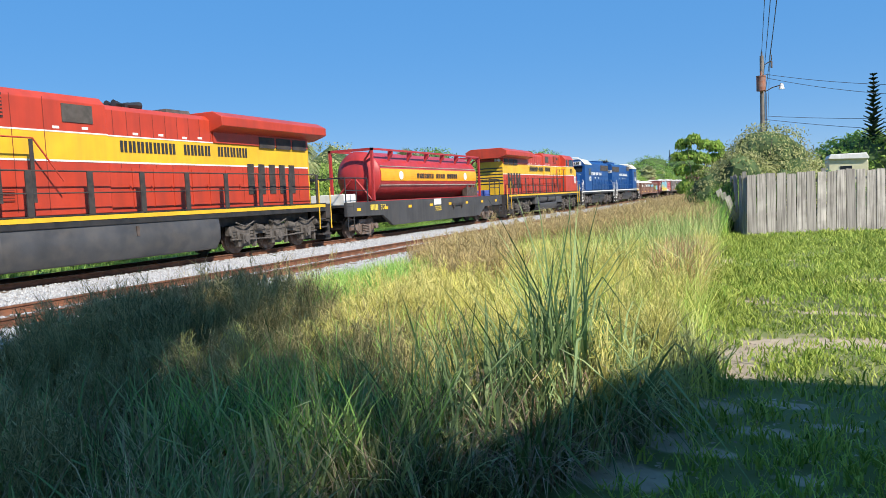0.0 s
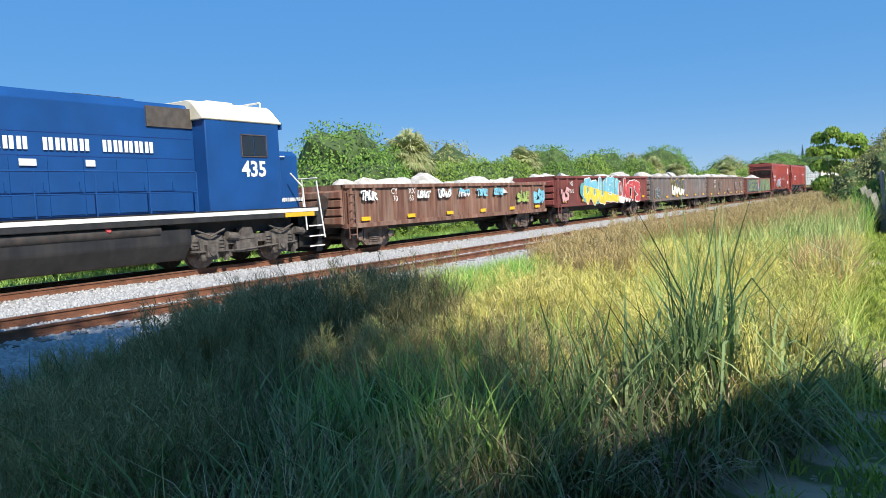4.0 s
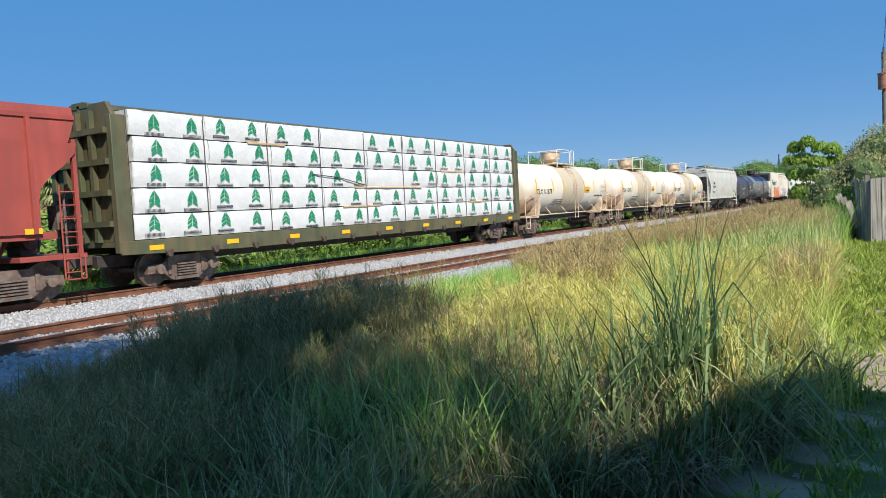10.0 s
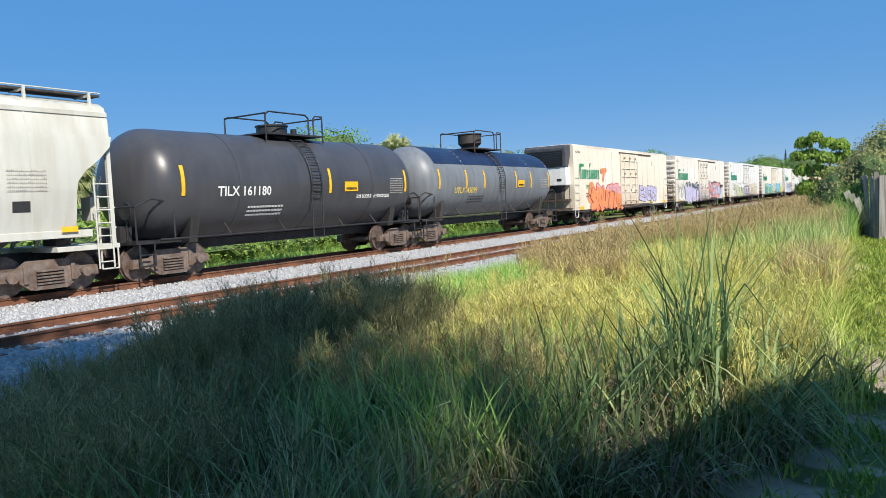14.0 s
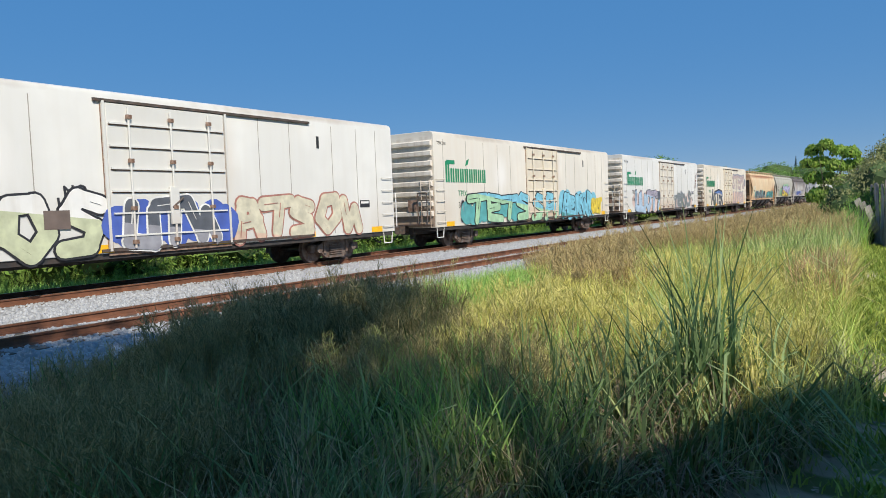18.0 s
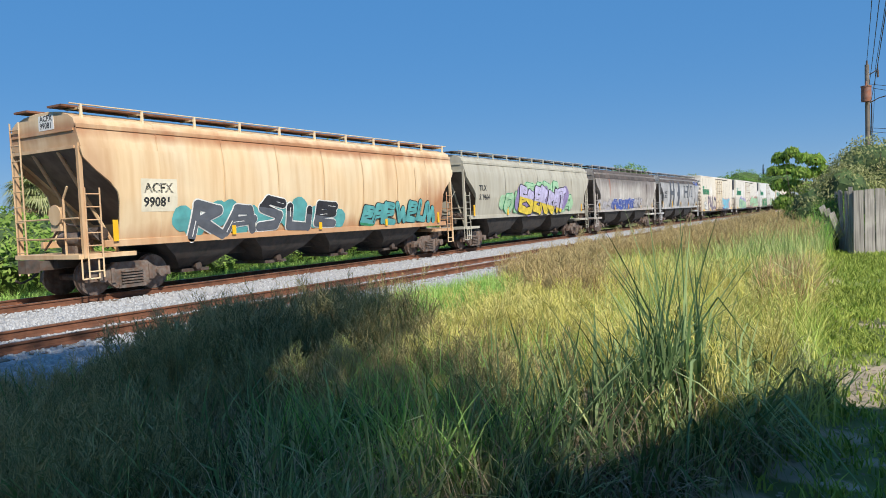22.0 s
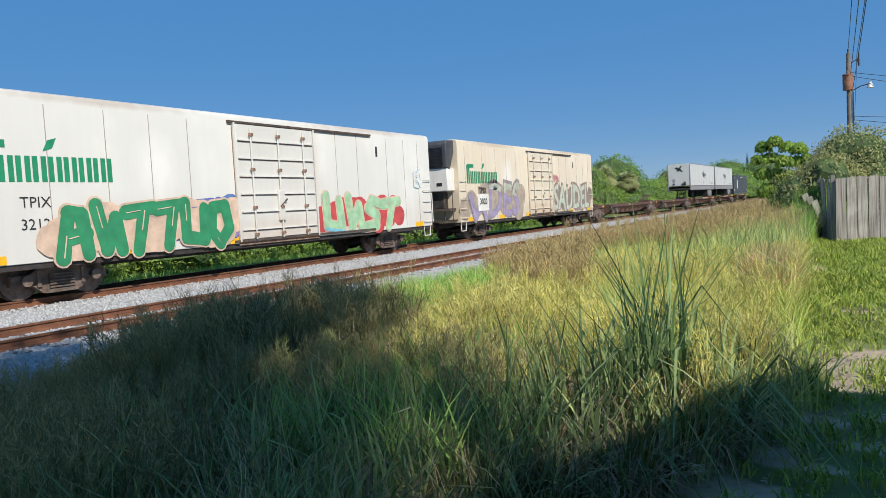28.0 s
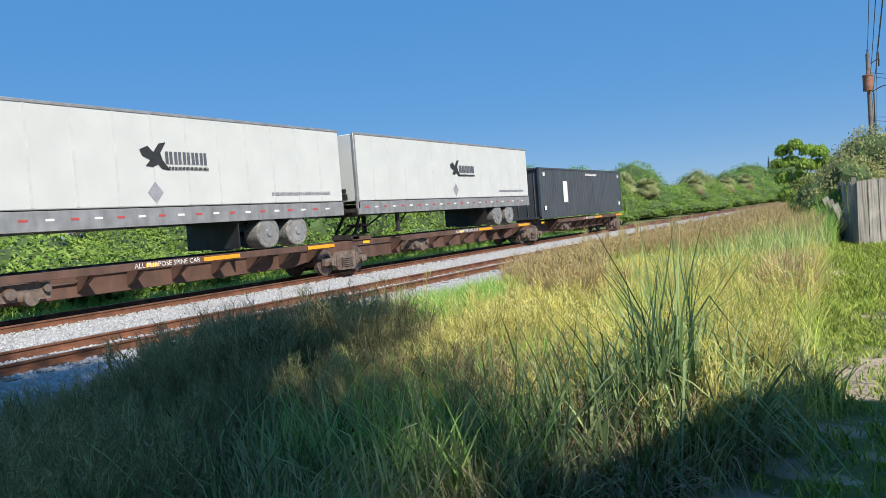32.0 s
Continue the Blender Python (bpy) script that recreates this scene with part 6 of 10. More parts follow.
def centerbeam(a, b):
    ob, h = car("centerbeam_flat_car", "olive green centerbeam flat car loaded with white-wrapped lumber", "flat car", a, b)
    m = mat("olive_paint", (0.085, 0.095, 0.05), 0.6, 0.0, 0.2, 1.5, 0.15, (0.20, 0.12, 0.06), 0.5, True)
    lo, hi = 1.30, 4.92
    part("deck", boxy(-1.42, 1.42, -h, h, 1.16, lo), m, ob)
    for s in (-1, 1):
        part("side_sill", Geo().prism([(-h, 0.95), (-h, lo), (h, lo), (h, 0.95), (h - 4, 0.85), (-h + 4, 0.85)], "x", s * 1.44, s * 1.36), m, ob, bevel=0.01)
    for d in (-1, 1):
        e = part("bulkhead", Geo().prism([(-1.4, lo), (-1.4, hi - 0.4), (-1.15, hi), (1.15, hi), (1.4, hi - 0.4), (1.4, lo)], "y", d * (h - 0.02), d * (h - 0.16)), m, ob, bevel=0.01)
        for s in (-1, 1):
            part("bulkhead_post", boxy(s * 1.42, s * 1.22, d * (h + 0.05), d * (h - 0.38), 1.0, hi - 0.35), m, ob, bevel=0.015)
        for k in range(4):
            part("bulkhead_rib", boxy(-1.25, 1.25, d * h, d * (h + 0.16), 1.7 + k * 0.8, 1.85 + k * 0.8), m, e)
        for s in (-0.6, 0.0, 0.6):
            part("bulkhead_stay", boxy(s - 0.07, s + 0.07, d * h, d * (h + 0.14), lo, hi - 0.2), m, e)
        truck(ob, d * (h - 2.2))
    part("top_beam", Geo().prism([(-0.42, hi - 0.08), (-0.42, hi + 0.02), (-0.25, hi + 0.08), (0.25, hi + 0.08), (0.42, hi + 0.02), (0.42, hi - 0.08)], "y", -h, h), m, ob)
    part("centre_web", boxy(-0.05, 0.05, -h, h, lo, hi), m, ob)
    underframe(ob, h)
    reflectors(ob, h, 1.02, side_at(1.445), 9, (0.45, 0.13))
    part("winch", Geo().cyl((1.44, -h + 6, 0.95), (1.52, -h + 6, 0.95), 0.1, 8), M_STEEL, ob)
    winch = Geo().cyl((0, 0, 0), (0.1, 0, 0), 0.09, 8).box(0.02, 0.08, -0.12, 0.12, 0.04, 0.10).mesh("winch_drum", M_STEEL)
    for k in range(14):
        part("winch_drum", winch, M_STEEL, ob, "", (1.42, -h + 1.4 + k * (2 * h - 2.8) / 13, 0.9))
    load = thing("lumber_load", "white plastic-wrapped lumber bundles stacked five high on a flat car", "lumber")
    CARS.append((load, (a + b) / 2))
    wrap = mat("lumber_wrap", (0.68, 0.69, 0.69), 0.38, 0.0, 0.07, 1.6, 0.9, (0.55, 0.56, 0.56), 0.35, bump_scale=5)
    M_FIR = mat("fir_green", (0.025, 0.17, 0.07), 0.5, 0.0, 0.15, 5, 0.0)
    n, rows = 9, 5
    y0, y1 = -h + 0.45, h - 0.45
    w, t = (y1 - y0) / n, (hi - 0.15 - lo) / rows
    bundle = []
    for v in range(3):
        rnd = random.Random(50 + v)
        g = Geo()
        nx = 8
        vs, fs = [], []
        for i in range(nx + 1):
            for j in range(4):
                sag = 0.0 if i in (0, nx) else rnd.uniform(-0.018, 0.018)
                vs.append((1.28 + sag + (0.02 if 0 < j < 3 else -0.015), 0.012 + i * (w - 0.024) / nx, 0.02 + j * (t - 0.035) / 3 + (rnd.uniform(-0.015, 0.01) if j == 3 else 0)))
        for i in range(nx):
            for j in range(3):
                k = i * 4 + j
                fs.append((k, k + 4, k + 5, k + 1))
        g.add(vs, fs)
        g.box(0.08, 1.26, 0.014, w - 0.014, 0.022, t - 0.02)
        bundle.append(g.mesh("lumber_pack", wrap))
    tree_g = Geo()
    for q in (0.0, w / 2):
        c = q + w * 0.25
        for k, zb in enumerate((0.20, 0.315, 0.43)):
            for sd in (-1, 1):
                tree_g.flat([(c + sd * 0.17, zb - 0.03), (c + sd * 0.008, zb + 0.06), (c + sd * 0.008, zb + (0.16 if k < 2 else 0.20)), (c + sd * (0.17 if k < 2 else 0.09), zb + (0.055 if k < 2 else 0.09))], 1.318 + 0.001 * k)
    tree_m = tree_g.mesh("wrap_emblem", M_GREEN, 0)
    bar_g = Geo()
    for q in (0.0, w / 2):
        for k in range(16):
            c = q + w * 0.25 - 0.30 + k * 0.038
            bar_g.flat([(c, 0.04), (c + 0.022, 0.04), (c + 0.022, 0.125), (c, 0.125)], 1.317)
    bar_m = bar_g.mesh("wrap_print", M_LETTER, 0)
    rnd = random.Random(5)
    shift = [rnd.uniform(-0.22, 0.22) for _ in range(rows)]
    wood = mat("raw_lumber", (0.55, 0.40, 0.22), 0.7, 0.0, 0.2, 3, 0.2, (0.35, 0.22, 0.1), 0.4)
    for j, ya, yb in ((1, -2.6, -0.4), (2, -1.9, 2.6), (3, 4.2, 6.4), (1, 6.5, 8.2), (4, -7.0, -5.4)):
        part("bare_board", boxy(1.26, 1.325, ya, yb, lo + j * t - 0.035, lo + j * t + 0.02), wood, load, "bare board at a torn wrap")
    part("loose_strap", Geo().tube([(1.34, -4.2, lo + 2.65 * t), (1.35, -2.8, lo + 2.5 * t), (1.345, -1.2, lo + 2.1 * t)], 0.018), M_STEEL, load, "loose dark strap")
    for s in (0, 1):
        for i in range(n):
            for j in range(rows):
                dy = shift[j]
                q = part("lumber_pack", bundle[rnd.randrange(3)], wrap, load, "", (rnd.uniform(-0.02, 0.02), y0 + i * w + dy, lo + j * t))
                if s:
                    q.rotation_euler.z, q.location.y = math.pi, y0 + (i + 1) * w + dy
                else:
                    at_ = (0, rnd.uniform(-0.15, 0.15), rnd.uniform(-0.02, 0.05))
                    if rnd.random() < 0.93:
                        part("wrap_emblem", tree_m, M_FIR, q, "green tree emblem on the wrap", at_)
                        part("wrap_print", bar_m, M_LETTER, q, "dark print on the wrap", at_)
    strap = Geo().cyl((1.335, 0, lo), (1.335, 0, hi - 0.2), 0.012, 4).mesh("tie_down", M_STEEL)
    for k in range(10):
        part("tie_down", strap, M_STEEL, load, "", (0, y0 + k * w, 0))
    return ob


def spine_car(a, b, group_end, marked=True):
    """One unit of an articulated spine car; trucks stand under the joints."""
    ob, h = car("spine_car_unit", "rusty brown articulated spine car unit", "spine car", a, b)
    m = mat("spine_rust", (0.115, 0.062, 0.045), 0.8, 0.0, 0.3, 1.5, 0.3, (0.07, 0.045, 0.035), 0.6, True)
    part("spine_beam", Geo().prism([(-h + 0.2, 0.75), (-h + 0.2, 1.15), (h - 0.2, 1.15), (h - 0.2, 0.75), (h - 2.2, 0.42), (-h + 2.2, 0.42)], "x", -0.45, 0.45), m, ob, bevel=0.02)
    for s in (-1, 1):
        part("side_channel", boxy(s * 1.28, s * 1.20, -h + 3.4, h - 0.9, 0.98, 1.18), m, ob, bevel=0.01)
        arm = Geo().prism([(s * 0.4, 0.5), (s * 0.4, 1.1), (s * 1.2, 1.16), (s * 1.2, 1.0)], "y", -0.06, 0.06).mesh("cross_arm", m)
        for k in range(9):
            part("cross_arm", arm, m, ob, "", (0, -h + 3.8 + k * (2 * h - 5.2) / 8, 0))
    part("hitch_stand", Geo().box(-0.5, 0.5, -h + 1.2, -h + 2.4, 1.15, 1.3).cyl((0.3, -h + 1.3, 1.25), (0.15, -h + 2.2, 1.75), 0.06, 8).cyl((-0.3, -h + 1.3, 1.25), (-0.15, -h + 2.2, 1.75), 0.06, 8).box(-0.4, 0.4, -h + 2.0, -h + 2.5, 1.68, 1.78), m, ob, "folding trailer hitch")
    part("brake_gear", Geo().box(0.5, 1.1, -h + 4.4, -h + 5.6, 0.55, 0.95).cyl((1.0, -h + 4.6, 0.75), (1.25, -h + 4.6, 0.75), 0.14, 10).cyl((0.9, -h + 5.1, 0.6), (1.2, -h + 5.1, 0.6), 0.18, 12)
         .cyl((0.9, -h + 5.5, 0.8), (1.2, -h + 5.5, 0.8), 0.1, 8), M_TRUCK, ob)
    part("air_pipe", Geo().tube([(0.48, -h + 1, 0.95), (0.48, -h + 5.8, 0.95), (0.5, -h + 6.0, 0.8), (0.5, -h + 6.6, 0.8), (0.48, -h + 6.8, 0.95), (0.48, h - 1, 0.95)], 0.028), M_STEEL, ob)
    if marked:
        part("orange_plate", boxy(1.285, 1.30, h - 2.3, h - 0.9, 1.02, 1.14), M_ORANGE, ob, "worn orange plate")
        part("orange_plate", boxy(1.285, 1.30, h - 6.8, h - 5.4, 1.02, 1.14), M_ORANGE, ob, "worn orange plate")
        words("side_words", "ALL PURPOSE SPINE CAR", ob, h - 9.1, 1.02, 0.14, M_WLETTER, side_at(1.285))
    part("end_casting", Geo().box(-0.6, 0.6, h - 0.5, h + 0.3, 0.7, 1.12).box(-0.35, 0.35, -h - 0.3, -h + 0.5, 0.75, 1.08), m, ob, bevel=0.03)
    reflectors(ob, h, 1.03, side_at(1.288), 3, (0.4, 0.1))
    truck(ob, h if not group_end else h - 1.6)
    return ob, h


M_SEAMW = mat("pale_seam", (0.56, 0.57, 0.56), 0.5, 0.0, 0.08, 2, 0.0)
M_DUSTY = mat("dusty_tyre", (0.17, 0.165, 0.155), 0.9, 0.0, 0.25, 6, 0.3, (0.42, 0.41, 0.38), 0.5)


def road_trailer(a, b, label, first):
    ob, h = car("semi_trailer", label, "trailer", a, b, "trailers on the spine car")
    z0, z1 = 2.36, 5.22
    m = mat("trailer_white", (0.58, 0.59, 0.565), 0.42, 0.0, 0.04, 1, 0.05, (0.6, 0.6, 0.57), 0.25, True)
    alu = mat("brushed_rail", (0.42, 0.41, 0.40), 0.45, 0.5, 0.12, 3, 0.1, (0.2, 0.18, 0.16), 0.4, True)
    part("box_body", boxy(-1.28, 1.28, -h, h, z0 + 0.3, z1), m, ob, bevel=0.03)
    for s in (-1, 1):
        part("bottom_rail", boxy(s * 1.30, s * 1.22, -h, h, z0 - 0.22, z0 + 0.27), alu, ob, bevel=0.01)
        part("top_rail", boxy(s * 1.30, s * 1.22, -h, h, z1 - 0.03, z1 + 0.05), alu, ob, bevel=0.01)
    post = boxy(0, 0.010, -0.035, 0.035, z0 + 0.34, z1 - 0.03).mesh("panel_seam", M_SEAMW)
    for k in range(1, 14):
        part("panel_seam", post, M_SEAMW, ob, "", (1.28, -h + 2 * h * k / 14, 0))
    for s in (-1, 1):
        part("corner_post", boxy(s * 1.30, s * 1.18, -h - 0.02, -h + 0.1, z0, z1), alu, ob, bevel=0.02)
    rw = [boxy(0, 0.006, 0, 0.22, 0, 0.06).mesh("tape_" + c, mm) for c, mm in (("red", G_RED), ("white", M_WHITE))]
    for k in range(24):
        part("marker_tape", rw[k % 2], G_RED, ob, "red and white marker tape", (1.30, -h + 0.4 + k * (2 * h - 0.8) / 24, z0 + 0.02))
    part("floor", boxy(-1.2, 1.2, -h, h, z0 - 0.12, z0 + 0.02), M_DARK, ob)
    # tandem at the rear, landing legs at the front
    for k in (0, 1):
        y = h - 2.5 - 1.35 * k
        for s in (-1, 1):
            w = part("wheel", Geo().cyl((s * 0.62, y, 1.72), (s * 1.24, y, 1.72), 0.51, 24), M_DUSTY, ob, "dusty double tyre", bevel=0.04)
            part("rim", Geo().cyl((s * 1.235, y, 1.72), (s * 1.25, y, 1.72), 0.34, 18).cyl((s * 1.25, y, 1.72), (s * 1.30, y, 1.72), 0.12, 10), alu, w, "pale steel rim")
        part("axle", Geo().cyl((-0.7, y, 1.72), (0.7, y, 1.72), 0.08, 8), M_DARK, ob)
    part("bogie_frame", Geo().box(-0.6, 0.6, h - 5.0, h - 1.4, 2.0, 2.25), M_DARK, ob)
    part("mud_flap", boxy(-1.2, 1.2, h - 5.1, h - 5.06, 1.3, 2.2), M_BLACK, ob)
    for s in (-1, 1):
        part("landing_leg", Geo().box(s * 0.95, s * 0.82, -h + 3.0, -h + 3.15, 1.42, 2.3).box(s * 1.0, s * 0.75, -h + 2.9, -h + 3.25, 1.36, 1.42).cyl((s * 0.9, -h + 3.1, 1.6), (s * 0.6, -h + 4.3, 2.25), 0.04, 6), M_DARK, ob)
    part("king_pin_plate", Geo().box(-0.7, 0.7, -h + 0.3, -h + 1.9, 2.1, 2.26).cyl((0.5, -h + 0.6, 1.3), (0.4, -h + 1.2, 2.2), 0.06, 6).cyl((-0.5, -h + 0.6, 1.3), (-0.4, -h + 1.2, 2.2), 0.06, 6).box(-0.5, 0.5, -h + 0.4, -h + 0.9, 1.2, 1.4), M_DARK, ob)
    yl = -0.42 if first else -0.7
    bird = [(0.0, 0.45), (0.2, 0.55), (0.33, 0.40), (0.48, 0.62), (0.66, 0.66), (0.50, 0.38), (0.55, 0.2), (0.72, -0.05), (0.52, -0.02), (0.42, 0.1), (0.3, 0.02), (0.12, 0.05), (0.24, 0.2), (0.05, 0.3)]
    part("bird_emblem", Geo().flat([(yl + u * 1.3, 3.72 + v * 1.1) for u, v in bird], 1.296).mesh("bird_emblem", M_LETTER, 0), M_LETTER, ob, "black bird emblem")
    bars("company_mark", ob, yl + 0.8, 3.85, 1.5, 0.34, 5, G_DARKG, side_at(1.292), "dark painted company mark")
    bars("company_line", ob, yl + 0.8, 3.68, 1.5, 0.09, 16, M_LETTER, side_at(1.292), "small dark line of print")
    part("diamond_mark", Geo().flat([(yl + 0.4, 2.75), (yl + 0.65, 3.05), (yl + 0.4, 3.35), (yl + 0.15, 3.05)], 1.294).mesh("diamond_mark", G_GREY, 0), G_GREY, ob, "grey diamond mark")
    bars("motto", ob, h - 3.6, 2.92, 2.9, 0.1, 26, G_GREY, side_at(1.292), "small grey line of print")
    if first:
        words("length_mark", "53'", ob, -h + 1.3, 2.95, 0.22, M_LETTER, side_at(1.292))
    # front wall
    part("front_emblem", Geo().add([(-0.45 + u * 1.3, -h - 0.006, 4.35 + v * 1.0) for u, v in bird], [tuple(range(len(bird)))]).mesh("front_emblem", M_LETTER, 0), M_LETTER, ob, "black bird emblem on the front wall")
    part("front_diamond", Geo().add([(x, -h - 0.006, z) for x, z in ((-0.6, 3.0), (-0.35, 3.3), (-0.6, 3.6), (-0.85, 3.3))], [(0, 1, 2, 3)]).mesh("front_diamond", G_GREY, 0), G_GREY, ob)
    part("gladhand_box", Geo().box(0.3, 0.8, -h - 0.05, -h, 2.75, 2.95).box(0.55, 0.75, -h - 0.06, -h, 3.0, 3.15).box(-0.75, -0.5, -h - 0.02, -h, 2.8, 3.0), M_LETTER, ob)
    return ob


def box_container(a, b):
    ob, h = car("shipping_container", "dark slate-grey corrugated container on a spine car", "container", a, b)
    m = mat("container_slate", (0.05, 0.062, 0.075), 0.5, 0.0, 0.12, 1, 0.08, (0.12, 0.10, 0.09), 0.3, True)
    z0, z1 = 1.30, 4.32
    n = 52
    prof = []
    for i in range(n):
        y = -h + 0.15 + (2 * h - 0.3) * i / n
        w = (2 * h - 0.3) / n
        prof += [(1.17, y), (1.17, y + w * 0.35), (1.21, y + w * 0.5), (1.21, y + w * 0.85)]
    prof = prof + [(1.17, h - 0.15), (-1.17, h - 0.15), (-1.17, -h + 0.15)]
    part("side_wall", Geo().prism(prof, "z", z0 + 0.12, z1 - 0.1), m, ob)
    part("roof", boxy(-1.22, 1.22, -h, h, z1 - 0.1, z1), m, ob, bevel=0.01)
    part("floor", boxy(-1.22, 1.22, -h, h, z0, z0 + 0.14), m, ob, bevel=0.01)
    for d in (-1, 1):
        for s in (-1, 1):
            part("corner_post", boxy(s * 1.23, s * 1.08, d * h, d * (h - 0.15), z0, z1), m, ob, bevel=0.01)
        rod = Geo().cyl((0, 0, z0 + 0.1), (0, 0, z1 - 0.1), 0.025, 6).mesh("door_rod", M_STEEL)
        for x in (-0.8, -0.3, 0.3, 0.8):
            part("door_rod", rod, M_STEEL, ob, "", (x, d * (h - 0.1), 0))
        part("end_wall", boxy(-1.1, 1.1, d * (h - 0.16), d * (h - 0.12), z0 + 0.1, z1 - 0.1), m, ob)
        part("corner_mark", boxy(1.23, 1.236, d * (h - 0.5), d * (h - 0.8), z0 + 0.5, z0 + 0.75), M_WHITE, ob, "white corner mark")
        part("corner_mark", boxy(1.23, 1.236, d * (h - 0.5), d * (h - 0.8), z1 - 0.5, z1 - 0.3), M_WHITE, ob, "white corner mark")
    part("white_label", boxy(1.212, 1.218, -h + 3.6, -h + 4.3, z0 + 0.9, z1 - 0.8), M_WHITE, ob, "white label panel")
    bars("serial_marks", ob, h - 7.5, z1 - 0.42, 2.2, 0.14, 10, M_WLETTER, side_at(1.214), "white row of small marks")
    return ob


# ---- the consist, from the head of the train; figures are metres along the train ----
wide_loco(-16.6, 4.4, 1, "", "red diesel locomotive with a yellow band and dark lettering")
fuel_tender(5.7, 25.6)
wide_loco(26.6, 47.5, -1, "820", "red and yellow diesel locomotive running cab last")
blue_loco(48.5, 64.8, 1, "438", "blue four-axle locomotive with a cream cab roof, cab leading")
blue_loco(65.35, 81.85, -1, "435", "blue four-axle locomotive with a white frame stripe, cab trailing")
gondola(82.9, 99.1, (0.20, 0.085, 0.055), 2.36, 0.85, "rusty brown gondola heaped with broken rock", (0.33, 0.24, 0.18),
        [("CY", 2.6, 1.98, 0.22, M_WLETTER), ("70", 2.7, 1.70, 0.22, M_WLETTER), ("XX", 3.7, 1.98, 0.22, M_WLETTER), ("63", 3.75, 1.70, 0.22, M_WLETTER)],
        [(0.8 + k * 1.55 + (1.9 if k else 0), 1.7 + k * 1.55 + (1.9 if k else 0), 1.78, 2.1, 4, G_SKY, G_DARKG, 20 + k, G_WHITE) for k in range(6)] +
        [(12.8, 14.0, 1.4, 1.9, 3, G_LIME, G_DARKG, 31), (14.6, 15.8, 1.3, 1.95, 3, G_SKY, G_DARKG, 32, G_BLUE)], seed=1)
gondola(100.4, 116.4, (0.24, 0.06, 0.05), 2.70, 1.0, "red gondola with bright graffiti, full of rubble", (0.14, 0.06, 0.05),
        [("NS", 1.8, 2.15, 0.26, M_WLETTER), ("7016", 1.7, 1.72, 0.24, M_WLETTER)],
        [(0.6, 1.6, 1.3, 2.0, 2, G_PINK, G_BLACK, 41), (3.8, 9.6, 1.05, 2.5, 5, G_SKY, G_WHITE, 42, G_YEL, G_TEAL), (9.7, 14.2, 1.05, 2.45, 4, G_RED, G_WHITE, 43, G_WHITE)], seed=2)
gondola(117.3, 133.7, (0.19, 0.185, 0.185), 2.70, 0.85, "weathered grey-brown gondola with a yellow scrawl", (0.27, 0.13, 0.075),
        [], [(0.8, 2.0, 1.1, 1.8, 2, G_DARKG, G_WHITE, 51), (5.2, 8.8, 1.2, 2.3, 4, G_DARKG, G_YEL, 52, G_WHITE)], seed=3)
gondola(134.6, 150.9, (0.20, 0.15, 0.13), 2.72, 0.80, "long brown gondola with white marks, full of rubble", (0.25, 0.11, 0.065),
        [("JOBX", 2.0, 2.05, 0.26, M_WLETTER), ("1800", 2.05, 1.65, 0.26, M_WLETTER)],
        [(4.3, 5.2, 1.5, 2.2, 3, G_RUSTB, G_MINT, 61), (11.6, 12.5, 1.4, 2.1, 3, G_RUSTB, G_WHITE, 62), (14.2, 14.9, 1.75, 2.2, 3, G_RUSTB, G_WHITE, 63), (8.0, 9.0, 1.2, 1.5, 4, G_RUSTB, G_WHITE, 64)], seed=4)
gon = gondola(152.2, 168.3, (0.26, 0.08, 0.055), 2.58, 0.80, "red gondola painted over with large green and black shapes", (0.12, 0.07, 0.05), [], (), rib_step=0.95, seed=5)
gh = 8.05


def slab(name, y0, y1, y2, y3, z0, z1, m, lift=0.0):
    """A sprayed slab on that gondola's side: y0 to y1 at its foot, y2 to y3 at its top."""
    part(name, Geo().flat([(y0 - gh, z0), (y1 - gh, z0), (y3 - gh, z1), (y2 - gh, z1)], 1.552 + lift).mesh("paint", m, 0), m, gon, "sprayed paint")


slab("graffiti_ground", 0.4, 7.7, 0.4, 6.9, 0.98, 2.42, G_DARKG)
slab("graffiti_ground", 7.3, 15.6, 8.3, 15.4, 0.98, 2.42, G_OLIVE, 0.004)
for y0, y1, y2, y3, z0, z1 in ((8.9, 9.35, 8.75, 9.15, 1.25, 2.42), (9.6, 10.0, 9.45, 9.95, 0.98, 2.42), (10.3, 10.7, 10.25, 10.6, 0.98, 2.42), (11.0, 11.9, 11.6, 11.8, 1.1, 1.9), (11.1, 11.5, 11.1, 11.4, 2.1, 2.42), (12.2, 12.6, 12.2, 12.55, 0.98, 2.42), (13.1, 13.6, 13.1, 13.6, 1.9, 2.42), (13.2, 13.7, 13.3, 13.6, 1.0, 1.35), (14.6, 15.5, 15.2, 15.5, 1.0, 1.4)):
    slab("graffiti_dark_slab", y0, y1, y2, y3, z0, z1, G_DARKG, 0.008)
G_EMBER = graf("ember", (0.46, 0.11, 0.055))
slab("graffiti_dark_slab", 7.5, 8.35, 7.6, 8.3, 0.98, 2.42, G_DARKG, 0.009)
slab("graffiti_ember", 7.46, 7.54, 6.98, 8.12, 1.25, 2.42, G_EMBER, 0.011)
slab("graffiti_ember", 11.1, 11.3, 10.95, 11.5, 2.1, 2.42, G_EMBER, 0.011)
slab("graffiti_ember", 15.0, 15.5, 14.6, 15.5, 1.75, 2.42, G_EMBER, 0.011)
